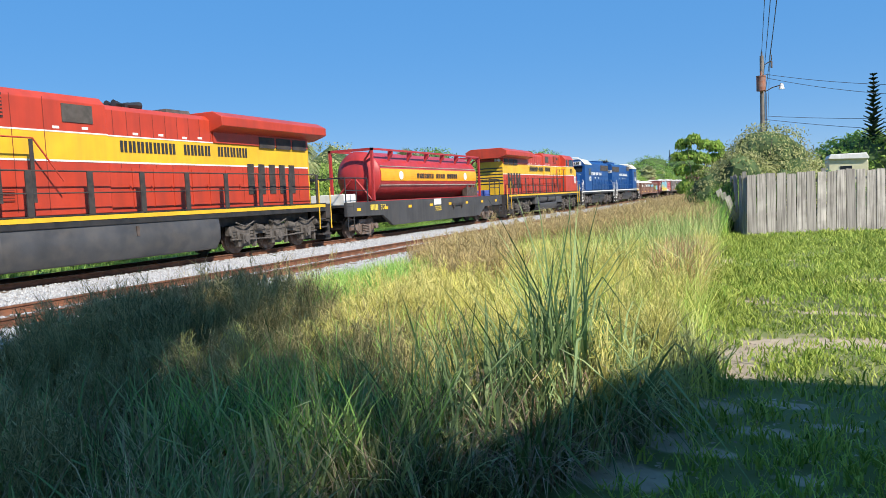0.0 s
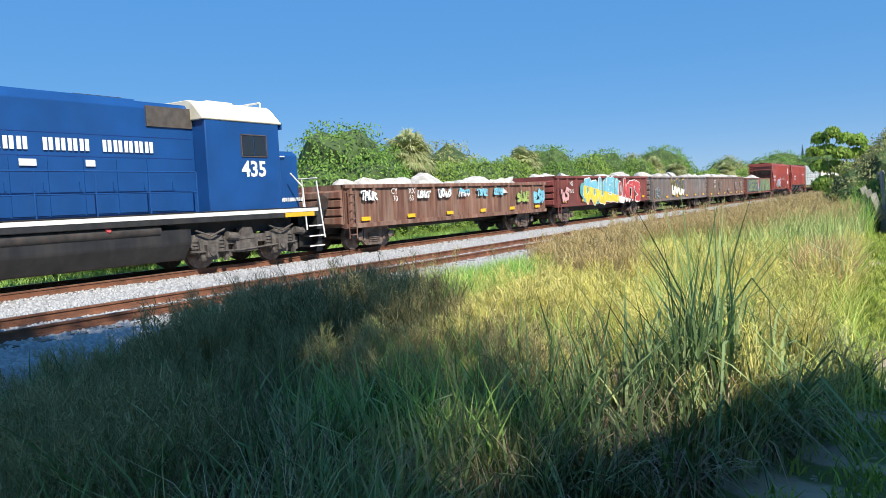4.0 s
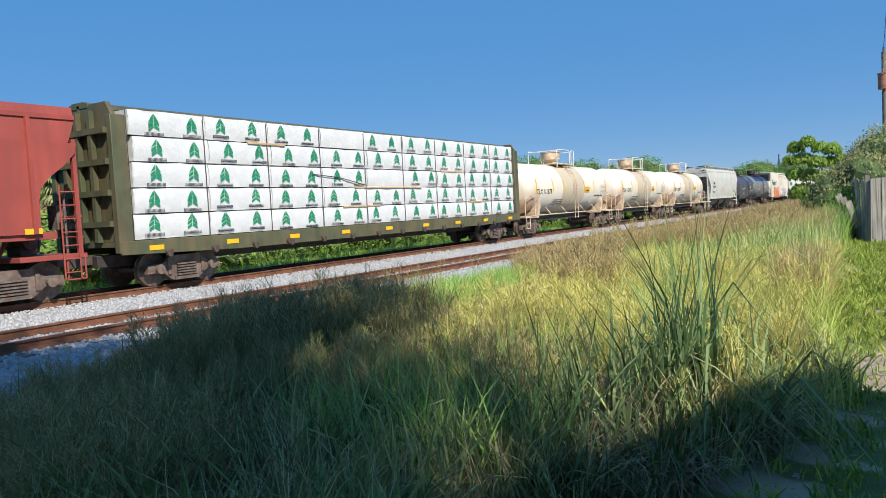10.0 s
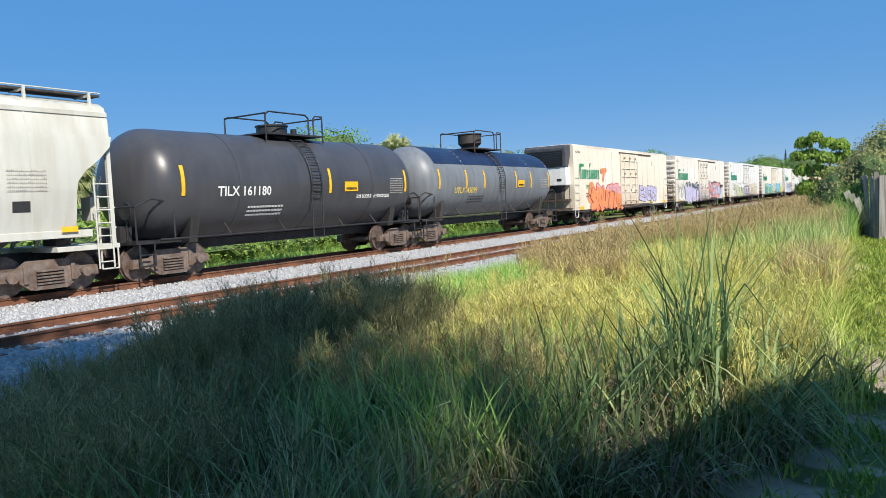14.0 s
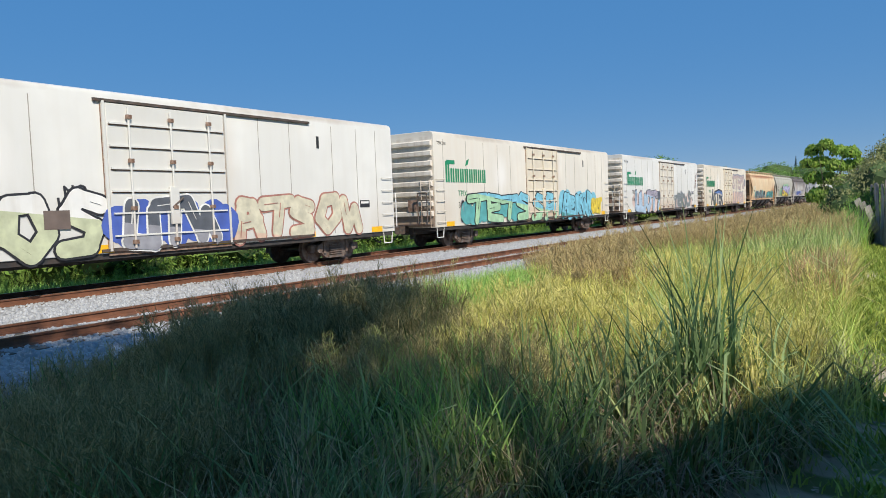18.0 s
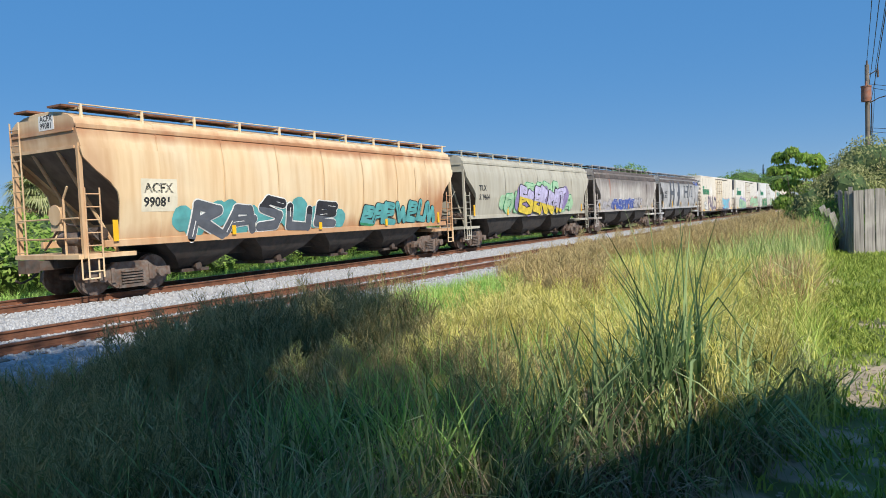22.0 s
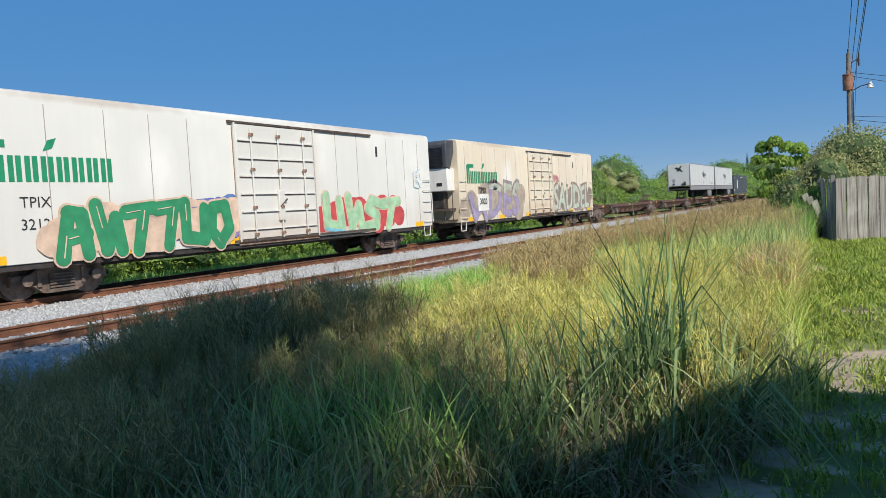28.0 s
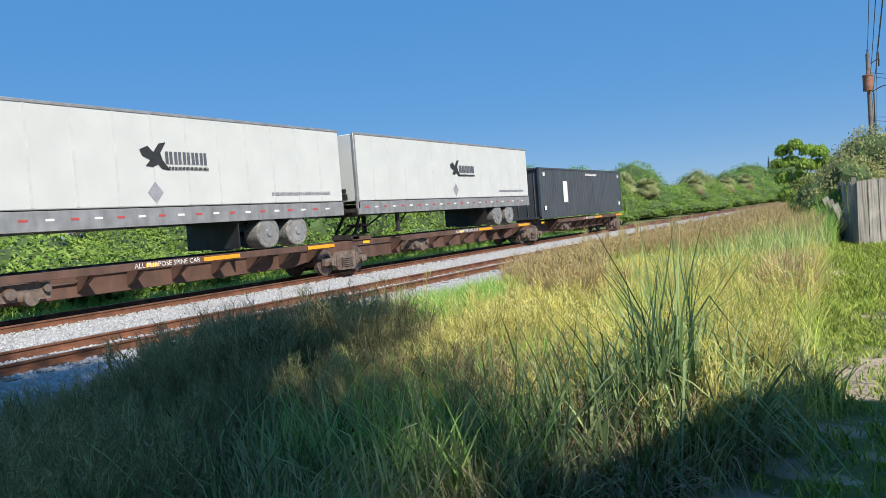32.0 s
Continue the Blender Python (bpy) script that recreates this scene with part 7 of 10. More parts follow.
for k in range(8):
    part("painted_rib", boxy(1.55, 1.615, 8.25 + 0.95 * k - gh, 8.36 + 0.95 * k - gh, 0.98, 2.44), G_OLIVE if k % 3 else G_DARKG, gon, "overpainted side rib", bevel=0.01)
graffiti(gon, 1.3 - gh, 6.6 - gh, 1.0, 2.3, 4, G_OLIVE, G_BLACK, 71, side_at(1.556), None, None, 0.0, "SEEF")
slab("graffiti_white_line", 7.4, 7.55, 6.8, 6.95, 1.2, 2.36, G_WHITE, 0.012)
slab("graffiti_white_line", 4.8, 6.9, 4.8, 6.9, 2.30, 2.38, G_WHITE, 0.012)
graffiti(gon, 7.0 - gh, 8.6 - gh, 0.84, 1.02, 3, G_LIME, G_LIME, 73, side_at(1.56))
P_BROWN = mat("oxide_red", (0.36, 0.07, 0.052), 0.6, 0.0, 0.12, 1.0, 0.06, (0.22, 0.05, 0.04), 0.5, True, second=(0.30, 0.06, 0.048), stains=((-7.0, 3.9, 1.0, 0.7, (0.22, 0.16, 0.15), 0.45), (0, 1.3, 9.0, 0.4, (0.20, 0.07, 0.05), 0.5)))
ob, h, sf = hopper(170.1, 185.5, P_BROWN, "oxide red covered hopper with white graffiti tags", "ribbed",
                   [("430", 0.5, 2.15, 0.27, M_WLETTER), ("445", 1.35, 2.15, 0.27, M_WLETTER)], [(2.4, 3.3, 1.4, 1.9, 3, P_BROWN, G_WHITE, 80), (3.1, 5.8, 1.38, 2.3, 4, G_LAV, G_WHITE, 81, G_GREY)],
                   roof_walk=False, top=4.62, sill=1.18)
for k, (tx, y, sz) in enumerate((("L", 6.15, 0.42), ("I", 7.25, 0.42), ("O", 8.2, 0.36), ("E", 9.1, 0.42), ("ARP", 6.1, 0.2))):
    tag(ob, tx, -h + y, 2.3 - 0.5 * (k == 4), sz, G_WHITE, side_at(1.575), 6 - 4 * k)
graffiti(ob, -h + 9.75, -h + 10.8, 2.1, 2.45, 4, P_BROWN, G_WHITE, 83, side_at(1.575))
bars("owner_initials", ob, -h + 0.45, 2.64, 1.5, 0.27, 4, M_WLETTER, side_at(1.575), "white owner's initials")
part("round_emblem", Geo().cyl((1.57, -h + 12.75, 3.6), (1.585, -h + 12.75, 3.6), 0.40, 28), M_WLETTER, ob, "round white railroad emblem")
part("emblem_cross", Geo().box(1.585, 1.59, -h + 12.5, -h + 13.0, 3.56, 3.64).box(1.585, 1.591, -h + 12.71, -h + 12.79, 3.35, 3.85), P_BROWN, ob)
part("data_panel", boxy(1.57, 1.578, -h + 12.6, -h + 13.3, 1.75, 2.15), M_WHITE, ob, "white data panel")
ob, h, sf = hopper(187.4, 203.4, P_BROWN, "oxide red covered hopper with white numbers", "ribbed", [("470", 2.5, 2.28, 0.27, M_WLETTER), ("806", 3.45, 2.28, 0.27, M_WLETTER)], (),
                   roof_walk=False, top=4.66, sill=1.62)
bars("owner_initials", ob, -h + 2.5, 2.70, 1.7, 0.26, 4, M_WLETTER, side_at(1.575), "white owner's initials")
bars("faded_initials", ob, -h + 11.0, 3.0, 3.0, 0.26, 4, G_PINK, side_at(1.575), "faded owner's initials")
centerbeam(204.45, 227.75)
P_TANK = mat("tank_white", (0.70, 0.65, 0.55), 0.45, 0.0, 0.05, 0.8, 0.04, (0.60, 0.49, 0.35), 0.25, True, second=(0.76, 0.71, 0.60), stains=((-6.0, 1.5, 1.0, 1.1, (0.46, 0.27, 0.15), 0.75), (6.0, 1.5, 0.9, 1.0, (0.46, 0.27, 0.15), 0.6), (0, 1.2, 12.0, 0.55, (0.26, 0.22, 0.19), 0.7)))
P_TANKB = mat("tank_beige", (0.56, 0.48, 0.35), 0.5, 0.0, 0.06, 0.8, 0.04, (0.50, 0.40, 0.28), 0.35, True)
P_TANKF = mat("tank_fittings", (0.66, 0.53, 0.38), 0.6, 0.0, 0.15, 2.0, 0.1, (0.4, 0.2, 0.1), 0.55)
for a, b, num in ((228.85, 242.35, "TILX 111878"), (243.8, 257.3, "TILX 110976"), (258.6, 272.0, "TILX 110977")):
    tank(a, b, P_TANK, "stained white tank car with brown rusty fittings", [(num, 1.15, 2.26, 0.28, M_LETTER), ("HYPOCHLORITE SOLUTIONS", 10.3, 2.05, 0.085, M_LETTER)], fittings=P_TANKF, band=P_TANKB)
P_TCMX = mat("hopper_pale", (0.57, 0.57, 0.51), 0.55, 0.0, 0.06, 0.8, 0.05, (0.42, 0.38, 0.30), 0.45, True)
ob, h, sf = hopper(273.45, 289.9, P_TCMX, "pale grey covered hopper with black marks", "curved", [("TCMX", 2.05, 2.87, 0.26, M_LETTER, 1.05), ("350489", 2.05, 2.45, 0.26, M_LETTER, 1.32)],
                   (), top=4.60, sill=1.45, walk_mat=M_DARK)
end_mark(ob, h, ("TCMX", "350489"), 0.62, 4.28, 0.17)
bars("pink_notice", ob, -h + 6.9, 2.05, 1.5, 0.6, 1, graf("faded_pink", (0.60, 0.50, 0.45)), lambda q: sf(q) + 0.01, "faded pink notice")
for k in range(2):
    bars("small_print", ob, -h + 2.05, 2.08 - k * 0.15, 1.2, 0.07, 11, M_LETTER, lambda q: sf(q) + 0.01, "rows of small print")
for k in range(6):
    bars("small_print", ob, h - 2.6, 2.42 + k * 0.09, 0.9, 0.04, 10, M_STENCIL, lambda q: sf(q) + 0.01, "faded small print")
part("data_panel", drape_panel(h - 2.5, h - 2.1, 1.95, 2.2, sf, M_LETTER), M_LETTER, ob, "black data panel")
P_BTANK = mat("tank_black", (0.055, 0.057, 0.065), 0.36, 0.0, 0.12, 0.9, 0.05, (0.10, 0.09, 0.085), 0.25, True)
tank(290.8, 303.5, P_BTANK, "black tank car with white marks", [("TILX 161180", 2.3, 2.22, 0.28, M_WLETTER), ("50% SODIUM HYDROXIDE", 8.6, 2.05, 0.12, M_WLETTER)], r=1.62, zc=2.60, fittings=M_BLACK, strips=(0.8,), panel=1.55, rail_top=0.72, low_dome=True)
P_GTANK = mat("tank_grey", (0.17, 0.19, 0.21), 0.45, 0.0, 0.08, 0.9, 0.05, (0.11, 0.10, 0.09), 0.45, True)
tank(303.9, 317.4, P_GTANK, "grey tank car with a dark blue top", [("UTLX643099", 2.4, 2.12, 0.26, M_YLETTER)], r=1.58, zc=2.68, fittings=M_DARK,
     cap=mat("tank_navy", (0.012, 0.022, 0.06), 0.35, 0.0, 0.2, 0.8, 0.04, (0.04, 0.045, 0.06), 0.3))
reefer(320.2, 340.6, "cream", "2234", True, "cream refrigerated boxcar with red and orange graffiti",
       [(2.6, 8.6, 0.95, 2.4, 6, G_PINK, G_RED, 101, G_ORANGE, G_ORANGE), (4.6, 5.5, 2.7, 3.6, 1, G_ORANGE, G_ORANGE, 102), (12.6, 17.4, 1.2, 2.2, 5, G_LAV, G_BLACK, 103)])
reefer(343.5, 364.0, "warm", "3108", False, "white refrigerated boxcar with grey and red graffiti",
       [(0.9, 2.8, 0.95, 2.15, 4, M_WHITE, G_BLACK, 111), (3.2, 8.3, 0.9, 2.45, 5, (G_DARKG, G_LAV), G_WHITE, 112, None, G_DARKG), (8.9, 12.2, 1.0, 2.1, 4, (G_ROSE, G_GREY), G_WHITE, 113, None, graf("dove", (0.36, 0.33, 0.40))),
        (12.55, 18.4, 0.92, 2.42, 4, (graf("salmon", (0.62, 0.27, 0.26)), graf("coral", (0.56, 0.13, 0.14))), graf("maroon", (0.12, 0.05, 0.05)), 114, None, graf("ice", (0.38, 0.50, 0.62)), 0.0, "MEZO"), (18.1, 19.3, 2.0, 2.3, 3, G_BLACK, G_BLACK, 115)], door_tone="warm")
ob = reefer(367.0, 387.3, "white", "3124", False, "white refrigerated boxcar with black outline graffiti",
       [(2.5, 8.4, 0.92, 2.35, 5, (M_WHITE, G_LIMEW), G_BLACK, 121), (8.9, 11.9, 1.0, 2.2, 3, (G_DARKG, G_GREY), G_WHITE, 122, None, G_BLUE), (12.5, 18.2, 0.98, 2.36, 5, (graf("parchment", (0.60, 0.56, 0.42)), G_PEACH), graf("brick", (0.40, 0.18, 0.14)), 123)])
h = (387.3 - 367.0) / 2
tag(ob, "NO", -h + 7.48, 2.28, 0.27, G_BLACK, side_at(1.53), 4)
tag(ob, "HOPE!", -h + 7.32, 2.0, 0.27, G_BLACK, side_at(1.53), 4)
part("painted_patch", boxy(1.53, 1.572, -h + 6.95, -h + 7.57, 1.55, 1.99), graf("umber", (0.16, 0.12, 0.10)), ob, "dark brown painted patch")
part("data_panel", Geo().box(1.53, 1.536, -h + 18.29, -h + 18.83, 1.84, 2.1), G_BLACK, ob, "black data panel")
part("data_panel_face", Geo().box(1.536, 1.540, -h + 18.34, -h + 18.78, 1.98, 2.06), M_WHITE, ob)
reefer(390.2, 410.7, "warm", "305", False, "off-white refrigerated boxcar with teal graffiti letters",
       [(2.0, 2.9, 1.0, 1.9, 1, G_BLACK, G_GREY, 130), (2.6, 12.0, 0.95, 2.2, 6, (G_SKY, G_MINT), G_BLACK, 131, None, G_TEAL), (12.9, 17.6, 1.0, 2.3, 5, (G_SKY, G_TEAL), G_BLACK, 132, None, G_SKY), (17.3, 19.0, 1.0, 1.9, 3, G_YEL, G_YEL, 133)], door_tone="cream")
ob = reefer(413.6, 434.0, "white", "3240", False, "off-white refrigerated boxcar with lilac bubble graffiti",
       [(2.4, 8.6, 0.90, 2.42, 5, (graf("dove", (0.36, 0.33, 0.40)), graf("ice", (0.38, 0.50, 0.62))), G_DARKG, 141, None, graf("blush", (0.68, 0.52, 0.45))), (12.45, 17.7, 0.98, 2.2, 5, (graf("pewter", (0.20, 0.22, 0.22)), G_GREY), graf("silver", (0.52, 0.53, 0.54)), 142, None, graf("blush", (0.68, 0.52, 0.45)))], door_tone="warm")
tag(ob, "CASUAL", 9.35, 2.55, 0.30, graf("oxblood", (0.14, 0.05, 0.045)), side_at(1.53), 68)
tag(ob, "KAMERA", 7.9, 0.96, 0.20, G_BLACK, side_at(1.53))
tag(ob, "EMO", 8.0, 2.05, 0.28, G_GREY, side_at(1.53), 5)
part("painted_patch", boxy(1.53, 1.572, -2.4, -1.73, 1.73, 2.35), G_DARKG, ob, "dark painted patch")
part("data_panel", Geo().box(1.53, 1.536, 7.6, 8.3, 1.5, 1.85), G_BLACK, ob, "black data panel")
part("data_panel_face", Geo().box(1.536, 1.540, 7.64, 8.26, 1.68, 1.80), M_WHITE, ob)
reefer(436.7, 457.1, "cream", "3309", False, "cream refrigerated boxcar with blue and pink graffiti",
       [(2.5, 7.9, 0.94, 2.3, 5, (G_BLUE2, G_DARKG), G_BLACK, 151, None, None, 0.0, "ASTER"), (12.7, 19.2, 2.5, 4.0, 5, (G_ROSE, G_ROSE2), G_GREY, 152, None, None, 0.0, "STEPS"), (12.95, 18.6, 0.98, 2.15, 5, (G_ROSE, G_PINK), G_GREY, 153, None, G_PEACH, 0.0, "LIVES"), (19.2, 19.9, 2.9, 3.7, 2, G_GREY, G_GREY, 154)])
P_ORANGE = mat("hopper_orange", (0.76, 0.62, 0.41), 0.55, 0.0, 0.08, 0.8, 0.06, (0.56, 0.33, 0.15), 0.45, True, second=(0.76, 0.57, 0.34),
               stains=((7.8, 1.9, 2.2, 1.4, (0.40, 0.15, 0.055), 0.85), (0, 4.2, 14.0, 0.24, (0.42, 0.18, 0.08), 0.9), (-1.0, 1.35, 12.0, 0.45, (0.46, 0.22, 0.10), 0.75), (-8.8, 3.0, 0.7, 2.0, (0.40, 0.19, 0.09), 0.55), (4.0, 3.6, 0.4, 1.2, (0.50, 0.27, 0.13), 0.4)))
M_SOOTY = mat("soot", (0.085, 0.075, 0.07), 0.8, 0.0, 0.35, 1.2, 0.1, (0.20, 0.13, 0.10), 0.5, True)
ob, h, sf = hopper(460.35, 478.5, P_ORANGE, "tan and rust-stained covered hopper with white and teal graffiti", "curved", [("ACFX", 1.72, 2.62, 0.25, M_LETTER), ("99081", 1.70, 2.24, 0.25, M_LETTER)],
                   [(3.1, 9.7, 1.42, 2.38, 5, (G_BLACK, G_DARKG), G_WHITE, 161, None, G_TEAL, 0.2), (11.1, 16.5, 1.45, 2.3, 7, G_TEAL, G_BLACK, 162, G_GREEN, None, 0.2)],
                   top=4.58, sill=1.38, bays=4, walk_mat=mat("rusty_grating", (0.2, 0.09, 0.05), 0.8, 0.1, 0.3, 3, 0.3))
part("end_plate", boxy(-0.12, 0.54, -h - 0.008, -h, 4.26, 4.64), M_WHITE, ob, "white end number plate")
end_mark(ob, h, ("ACFX", "99081"), -0.06, 4.48, 0.15)
part("number_panel", drape_panel(-h + 1.63, -h + 2.78, 2.12, 3.0, sf, M_CREAM), M_CREAM, ob, "pale cream number panel")
P_TILX = mat("hopper_drab", (0.47, 0.45, 0.37), 0.55, 0.0, 0.06, 0.8, 0.05, (0.34, 0.29, 0.21), 0.5, True)
ob, h, sf = hopper(479.7, 496.8, P_TILX, "drab grey covered hopper with yellow and mint graffiti", "curved", [("TILX", 1.3, 2.82, 0.26, M_LETTER), ("519464", 1.3, 2.36, 0.26, M_LETTER)],
                   [(4.0, 13.7, 1.6, 2.6, 8, G_MINT, G_GREEN, 171, G_MINT, G_MINT, 0.2), (6.5, 11.6, 2.3, 3.3, 4, G_MINT, G_GREEN, 173, G_MINT, G_MINT, 0.2), (5.8, 12.4, 1.64, 3.0, 7, (G_LAV, G_YEL), G_BLACK, 172, None, G_PURPLE, 0.2)], top=4.48, sill=1.58)
P_SOOT = mat("hopper_sooty", (0.62, 0.60, 0.55), 0.65, 0.0, 0.2, 0.9, 0.08, (0.20, 0.165, 0.145), 0.6, 1.6, second=(0.48, 0.44, 0.40), stains=((0, 4.0, 16.0, 0.85, (0.13, 0.11, 0.10), 0.85), (5.5, 3.3, 2.2, 0.9, (0.20, 0.17, 0.16), 0.7), (-5.0, 3.4, 0.2, 1.0, (0.36, 0.12, 0.06), 0.6)))
hopper(498.3, 514.4, P_SOOT, "soot-streaked grey covered hopper with blue graffiti", "curved", [],
       [(0.2, 3.6, 1.62, 2.3, 3, graf("haze", (0.47, 0.45, 0.47)), G_GREY, 181, None, None, 0.2), (3.8, 6.4, 1.6, 2.35, 4, (G_BLUE, G_BLUE), G_WHITE, 182, None, G_BLUE, 0.2), (6.6, 9.0, 1.6, 2.35, 4, (G_BLUE, G_BLUE), G_WHITE, 183, None, G_BLUE, 0.2), (9.1, 11.4, 1.66, 2.35, 4, graf("haze", (0.47, 0.45, 0.47)), G_DARKG, 184, None, None, 0.2)], top=4.48, sill=1.58, roof=M_SOOTY, walk_mat=M_DARK)
P_GACX = mat("hopper_striped_grey", (0.50, 0.50, 0.50), 0.6, 0.0, 0.15, 0.9, 0.07, (0.20, 0.19, 0.175), 0.6, 1.5, stains=((0, 4.1, 16.0, 0.6, (0.16, 0.15, 0.14), 0.75), (-6.5, 3.2, 1.2, 1.0, (0.30, 0.29, 0.28), 0.6)))
ob, h, sf = hopper(516.0, 532.3, P_GACX, "grey covered hopper with big dark block shapes", "curved", [("GACX", 1.2, 2.8, 0.24, M_LETTER), ("53932", 1.2, 2.42, 0.24, M_LETTER)], (), top=4.48, sill=1.55, roof=M_SOOTY)
for y0, y1, z0, z1 in ((3.4, 3.8, 1.6, 4.2), (3.8, 4.6, 2.7, 3.1), (4.6, 5.0, 1.6, 4.2), (6.6, 7.2, 1.6, 4.2), (6.2, 6.6, 2.6, 3.0), (9.2, 9.35, 2.5, 3.6), (9.35, 10.6, 2.95, 3.15), (10.6, 10.75, 2.5, 3.6), (9.0, 9.6, 2.45, 2.55), (9.0, 9.6, 3.55, 3.65),
                       (10.3, 11.0, 2.45, 2.55), (10.3, 11.0, 3.55, 3.65), (12.3, 12.5, 2.6, 3.6), (12.0, 12.8, 2.5, 2.6), (12.0, 12.8, 3.55, 3.65), (14.0, 14.3, 1.6, 4.2), (11.2, 11.5, 1.6, 4.2)):
    part("dark_block", drape_panel(-h + y0, -h + y1, z0, z1, sf, G_DARKG), G_DARKG, ob, "faded dark block of old lettering")
graffiti(ob, -h + 13.6, -h + 15.6, 3.75, 4.1, 3, G_BLUE, G_WHITE, 191, lambda q: sf(q) + 0.015)
reefer(533.8, 553.9, "cream", "3353", False, "cream refrigerated boxcar with grey and blue graffiti",
       [(1.4, 3.0, 1.1, 2.0, 3, M_WHITE, G_BLACK, 200), (3.3, 8.5, 0.9, 2.45, 4, (graf("graphite", (0.10, 0.09, 0.12)), graf("plum", (0.17, 0.14, 0.20))), G_ROSE, 201, None, None, 0.0, "PALO"), (12.6, 17.4, 0.98, 2.3, 5, (G_SKY, G_BLUE), G_PINK, 202, None, G_PINK)], door_tone="beige")
reefer(557.0, 577.7, "warm", "", True, "off-white refrigerated boxcar with pink and mint graffiti",
       [(2.6, 8.4, 0.95, 2.3, 6, G_LAV, G_BLUE, 211, G_MINT), (12.7, 20.8, 0.98, 2.4, 8, G_MINT, G_RED, 212, G_GREY, G_PINK), (19.5, 20.6, 2.9, 3.5, 3, M_WHITE, G_RED, 213)])
reefer(581.0, 601.3, "white", "3212", True, "white refrigerated boxcar with a patched brand mark and green graffiti",
       [(5.8, 8.4, 1.2, 2.3, 3, G_PURPLE, G_BLUE, 222, None, G_BLUE2), (2.6, 8.2, 0.92, 2.2, 6, (G_GREEN, G_GREEN), G_PEACH, 221, None, G_PEACH), (12.7, 17.4, 0.95, 2.25, 4, (G_MINT, G_SKY), G_PEACH, 223, None, G_RED), (18.9, 19.6, 2.6, 3.4, 2, M_WHITE, G_SKY, 224)])
ob = reefer(604.0, 624.2, "beige", "", True, "beige refrigerated boxcar with grey and violet graffiti",
       [(3.0, 7.1, 0.96, 2.72, 3, (graf("sage", (0.46, 0.48, 0.39)), graf("mauve", (0.33, 0.28, 0.42))), graf("dusk", (0.30, 0.26, 0.26)), 231, None, graf("fawn", (0.40, 0.33, 0.26)), 0.0, "DES"), (0.75, 2.9, 0.96, 2.3, 1, (graf("sage", (0.46, 0.48, 0.39)), graf("mauve", (0.33, 0.28, 0.42))), graf("dusk", (0.30, 0.26, 0.26)), 234, None, graf("fawn", (0.40, 0.33, 0.26))), (12.3, 19.4, 1.0, 2.6, 6, (G_MINTW, G_MINTW), G_TAUPE, 232, None, G_TAUPE, 0.0, "SAUDEL"), (12.3, 13.4, 2.95, 3.3, 4, G_PINK, G_RED, 233)], door_tone="cream")
part("number_panel", boxy(1.53, 1.572, -8.2, -7.0, 1.4, 2.25), M_WHITE, ob, "white patched number panel")
part("number_panel", boxy(1.53, 1.568, -8.12, -7.3, 2.27, 2.65), graf("fawn", (0.40, 0.33, 0.26)), ob, "faded patch behind the mark")
tag(ob, "TPIX", -8.08, 2.3, 0.28, M_LETTER, side_at(1.566))
tag(ob, "3020", -8.02, 1.72, 0.30, M_LETTER, side_at(1.566))
JOINTS = (626.4, 643.3, 660.3, 677.2, 694.1, 710.9)
for k in range(5):
    u, hh = spine_car(JOINTS[k], JOINTS[k + 1], k == 4, k > 1)
    if k == 0:
        truck(u, -hh + 0.5)
        coupler(u, -hh - 0.3, -1)
coupler(u, hh, 1)
road_trailer(661.0, 677.0, "white box trailer with a black bird emblem, riding a spine car", True)
road_trailer(677.9, 693.4, "white box trailer with grey skirts, riding a spine car", False)
box_container(695.2, 710.4)


# ---- ground, tracks ----
NEAR_TRACK = 5.96      # middle of the empty track


def land(x, y):
    """Height of the ground."""
    x, y = np.asarray(x, float), np.asarray(y, float)
    z = np.interp(x, [-400, -9, -5, -2.9, 8.3, 9.6, 11.0, 14.0, 16.0, 60, 400], [-0.7, -0.62, -0.55, -0.30, -0.30, -0.42, -0.40, -0.02, 0.08, 0.12, 0.12])
    lawn = np.clip((x - 14) / 3, 0, 1) * np.clip((y - 6) / 20, 0, 1.3) * 0.03
    return z + lawn


BARE = ((18.0, 7.0, 0.42, 0.75), (18.3, 7.6, 0.45, 0.3), (18.95, 7.75, 0.55, 0.28), (19.7, 7.9, 0.5, 0.2), (17.95, 5.45, 0.28, 0.22), (17.8, 5.15, 0.2, 0.2), (18.42, 5.65, 0.3, 0.12), (18.23, 4.95, 0.3, 0.16), (18.06, 4.5, 0.22, 0.14),
        (17.58, 4.0, 0.35, 0.3), (17.75, 4.6, 0.2, 0.25), (18.75, 5.2, 0.22, 0.1), (18.5, 4.2, 0.18, 0.1), (18.95, 9.45, 0.4, 0.14), (17.96, 10.4, 0.4, 0.25), (17.42, 15.5, 0.3, 0.9), (19.6, 12.6, 0.6, 0.16), (18.9, 15.5, 0.6, 0.2))
M_GROUND = mat("verge_soil", (0.10, 0.12, 0.04), 0.95, 0.0, 0.3, 0.8, 0.35, (0.22, 0.20, 0.13), 0.45, second=(0.17, 0.20, 0.065), bump_scale=7, spec=0.2,
               patches=[(a, b, c * k, d * k) for a, b, c, d in BARE for k in ((1.2 if b > 6.3 else 0.85),)], patch_rgb=(0.42, 0.34, 0.25))
xs = np.concatenate([[-900, -300, -120, -60, -30], np.arange(-20, 40.1, 0.5), [60, 120, 300, 900]])
ys = np.concatenate([[-900, -200, -60], np.arange(-30, 60.1, 1.0), np.arange(65, 200, 8), [260, 400, 800, 2500]])
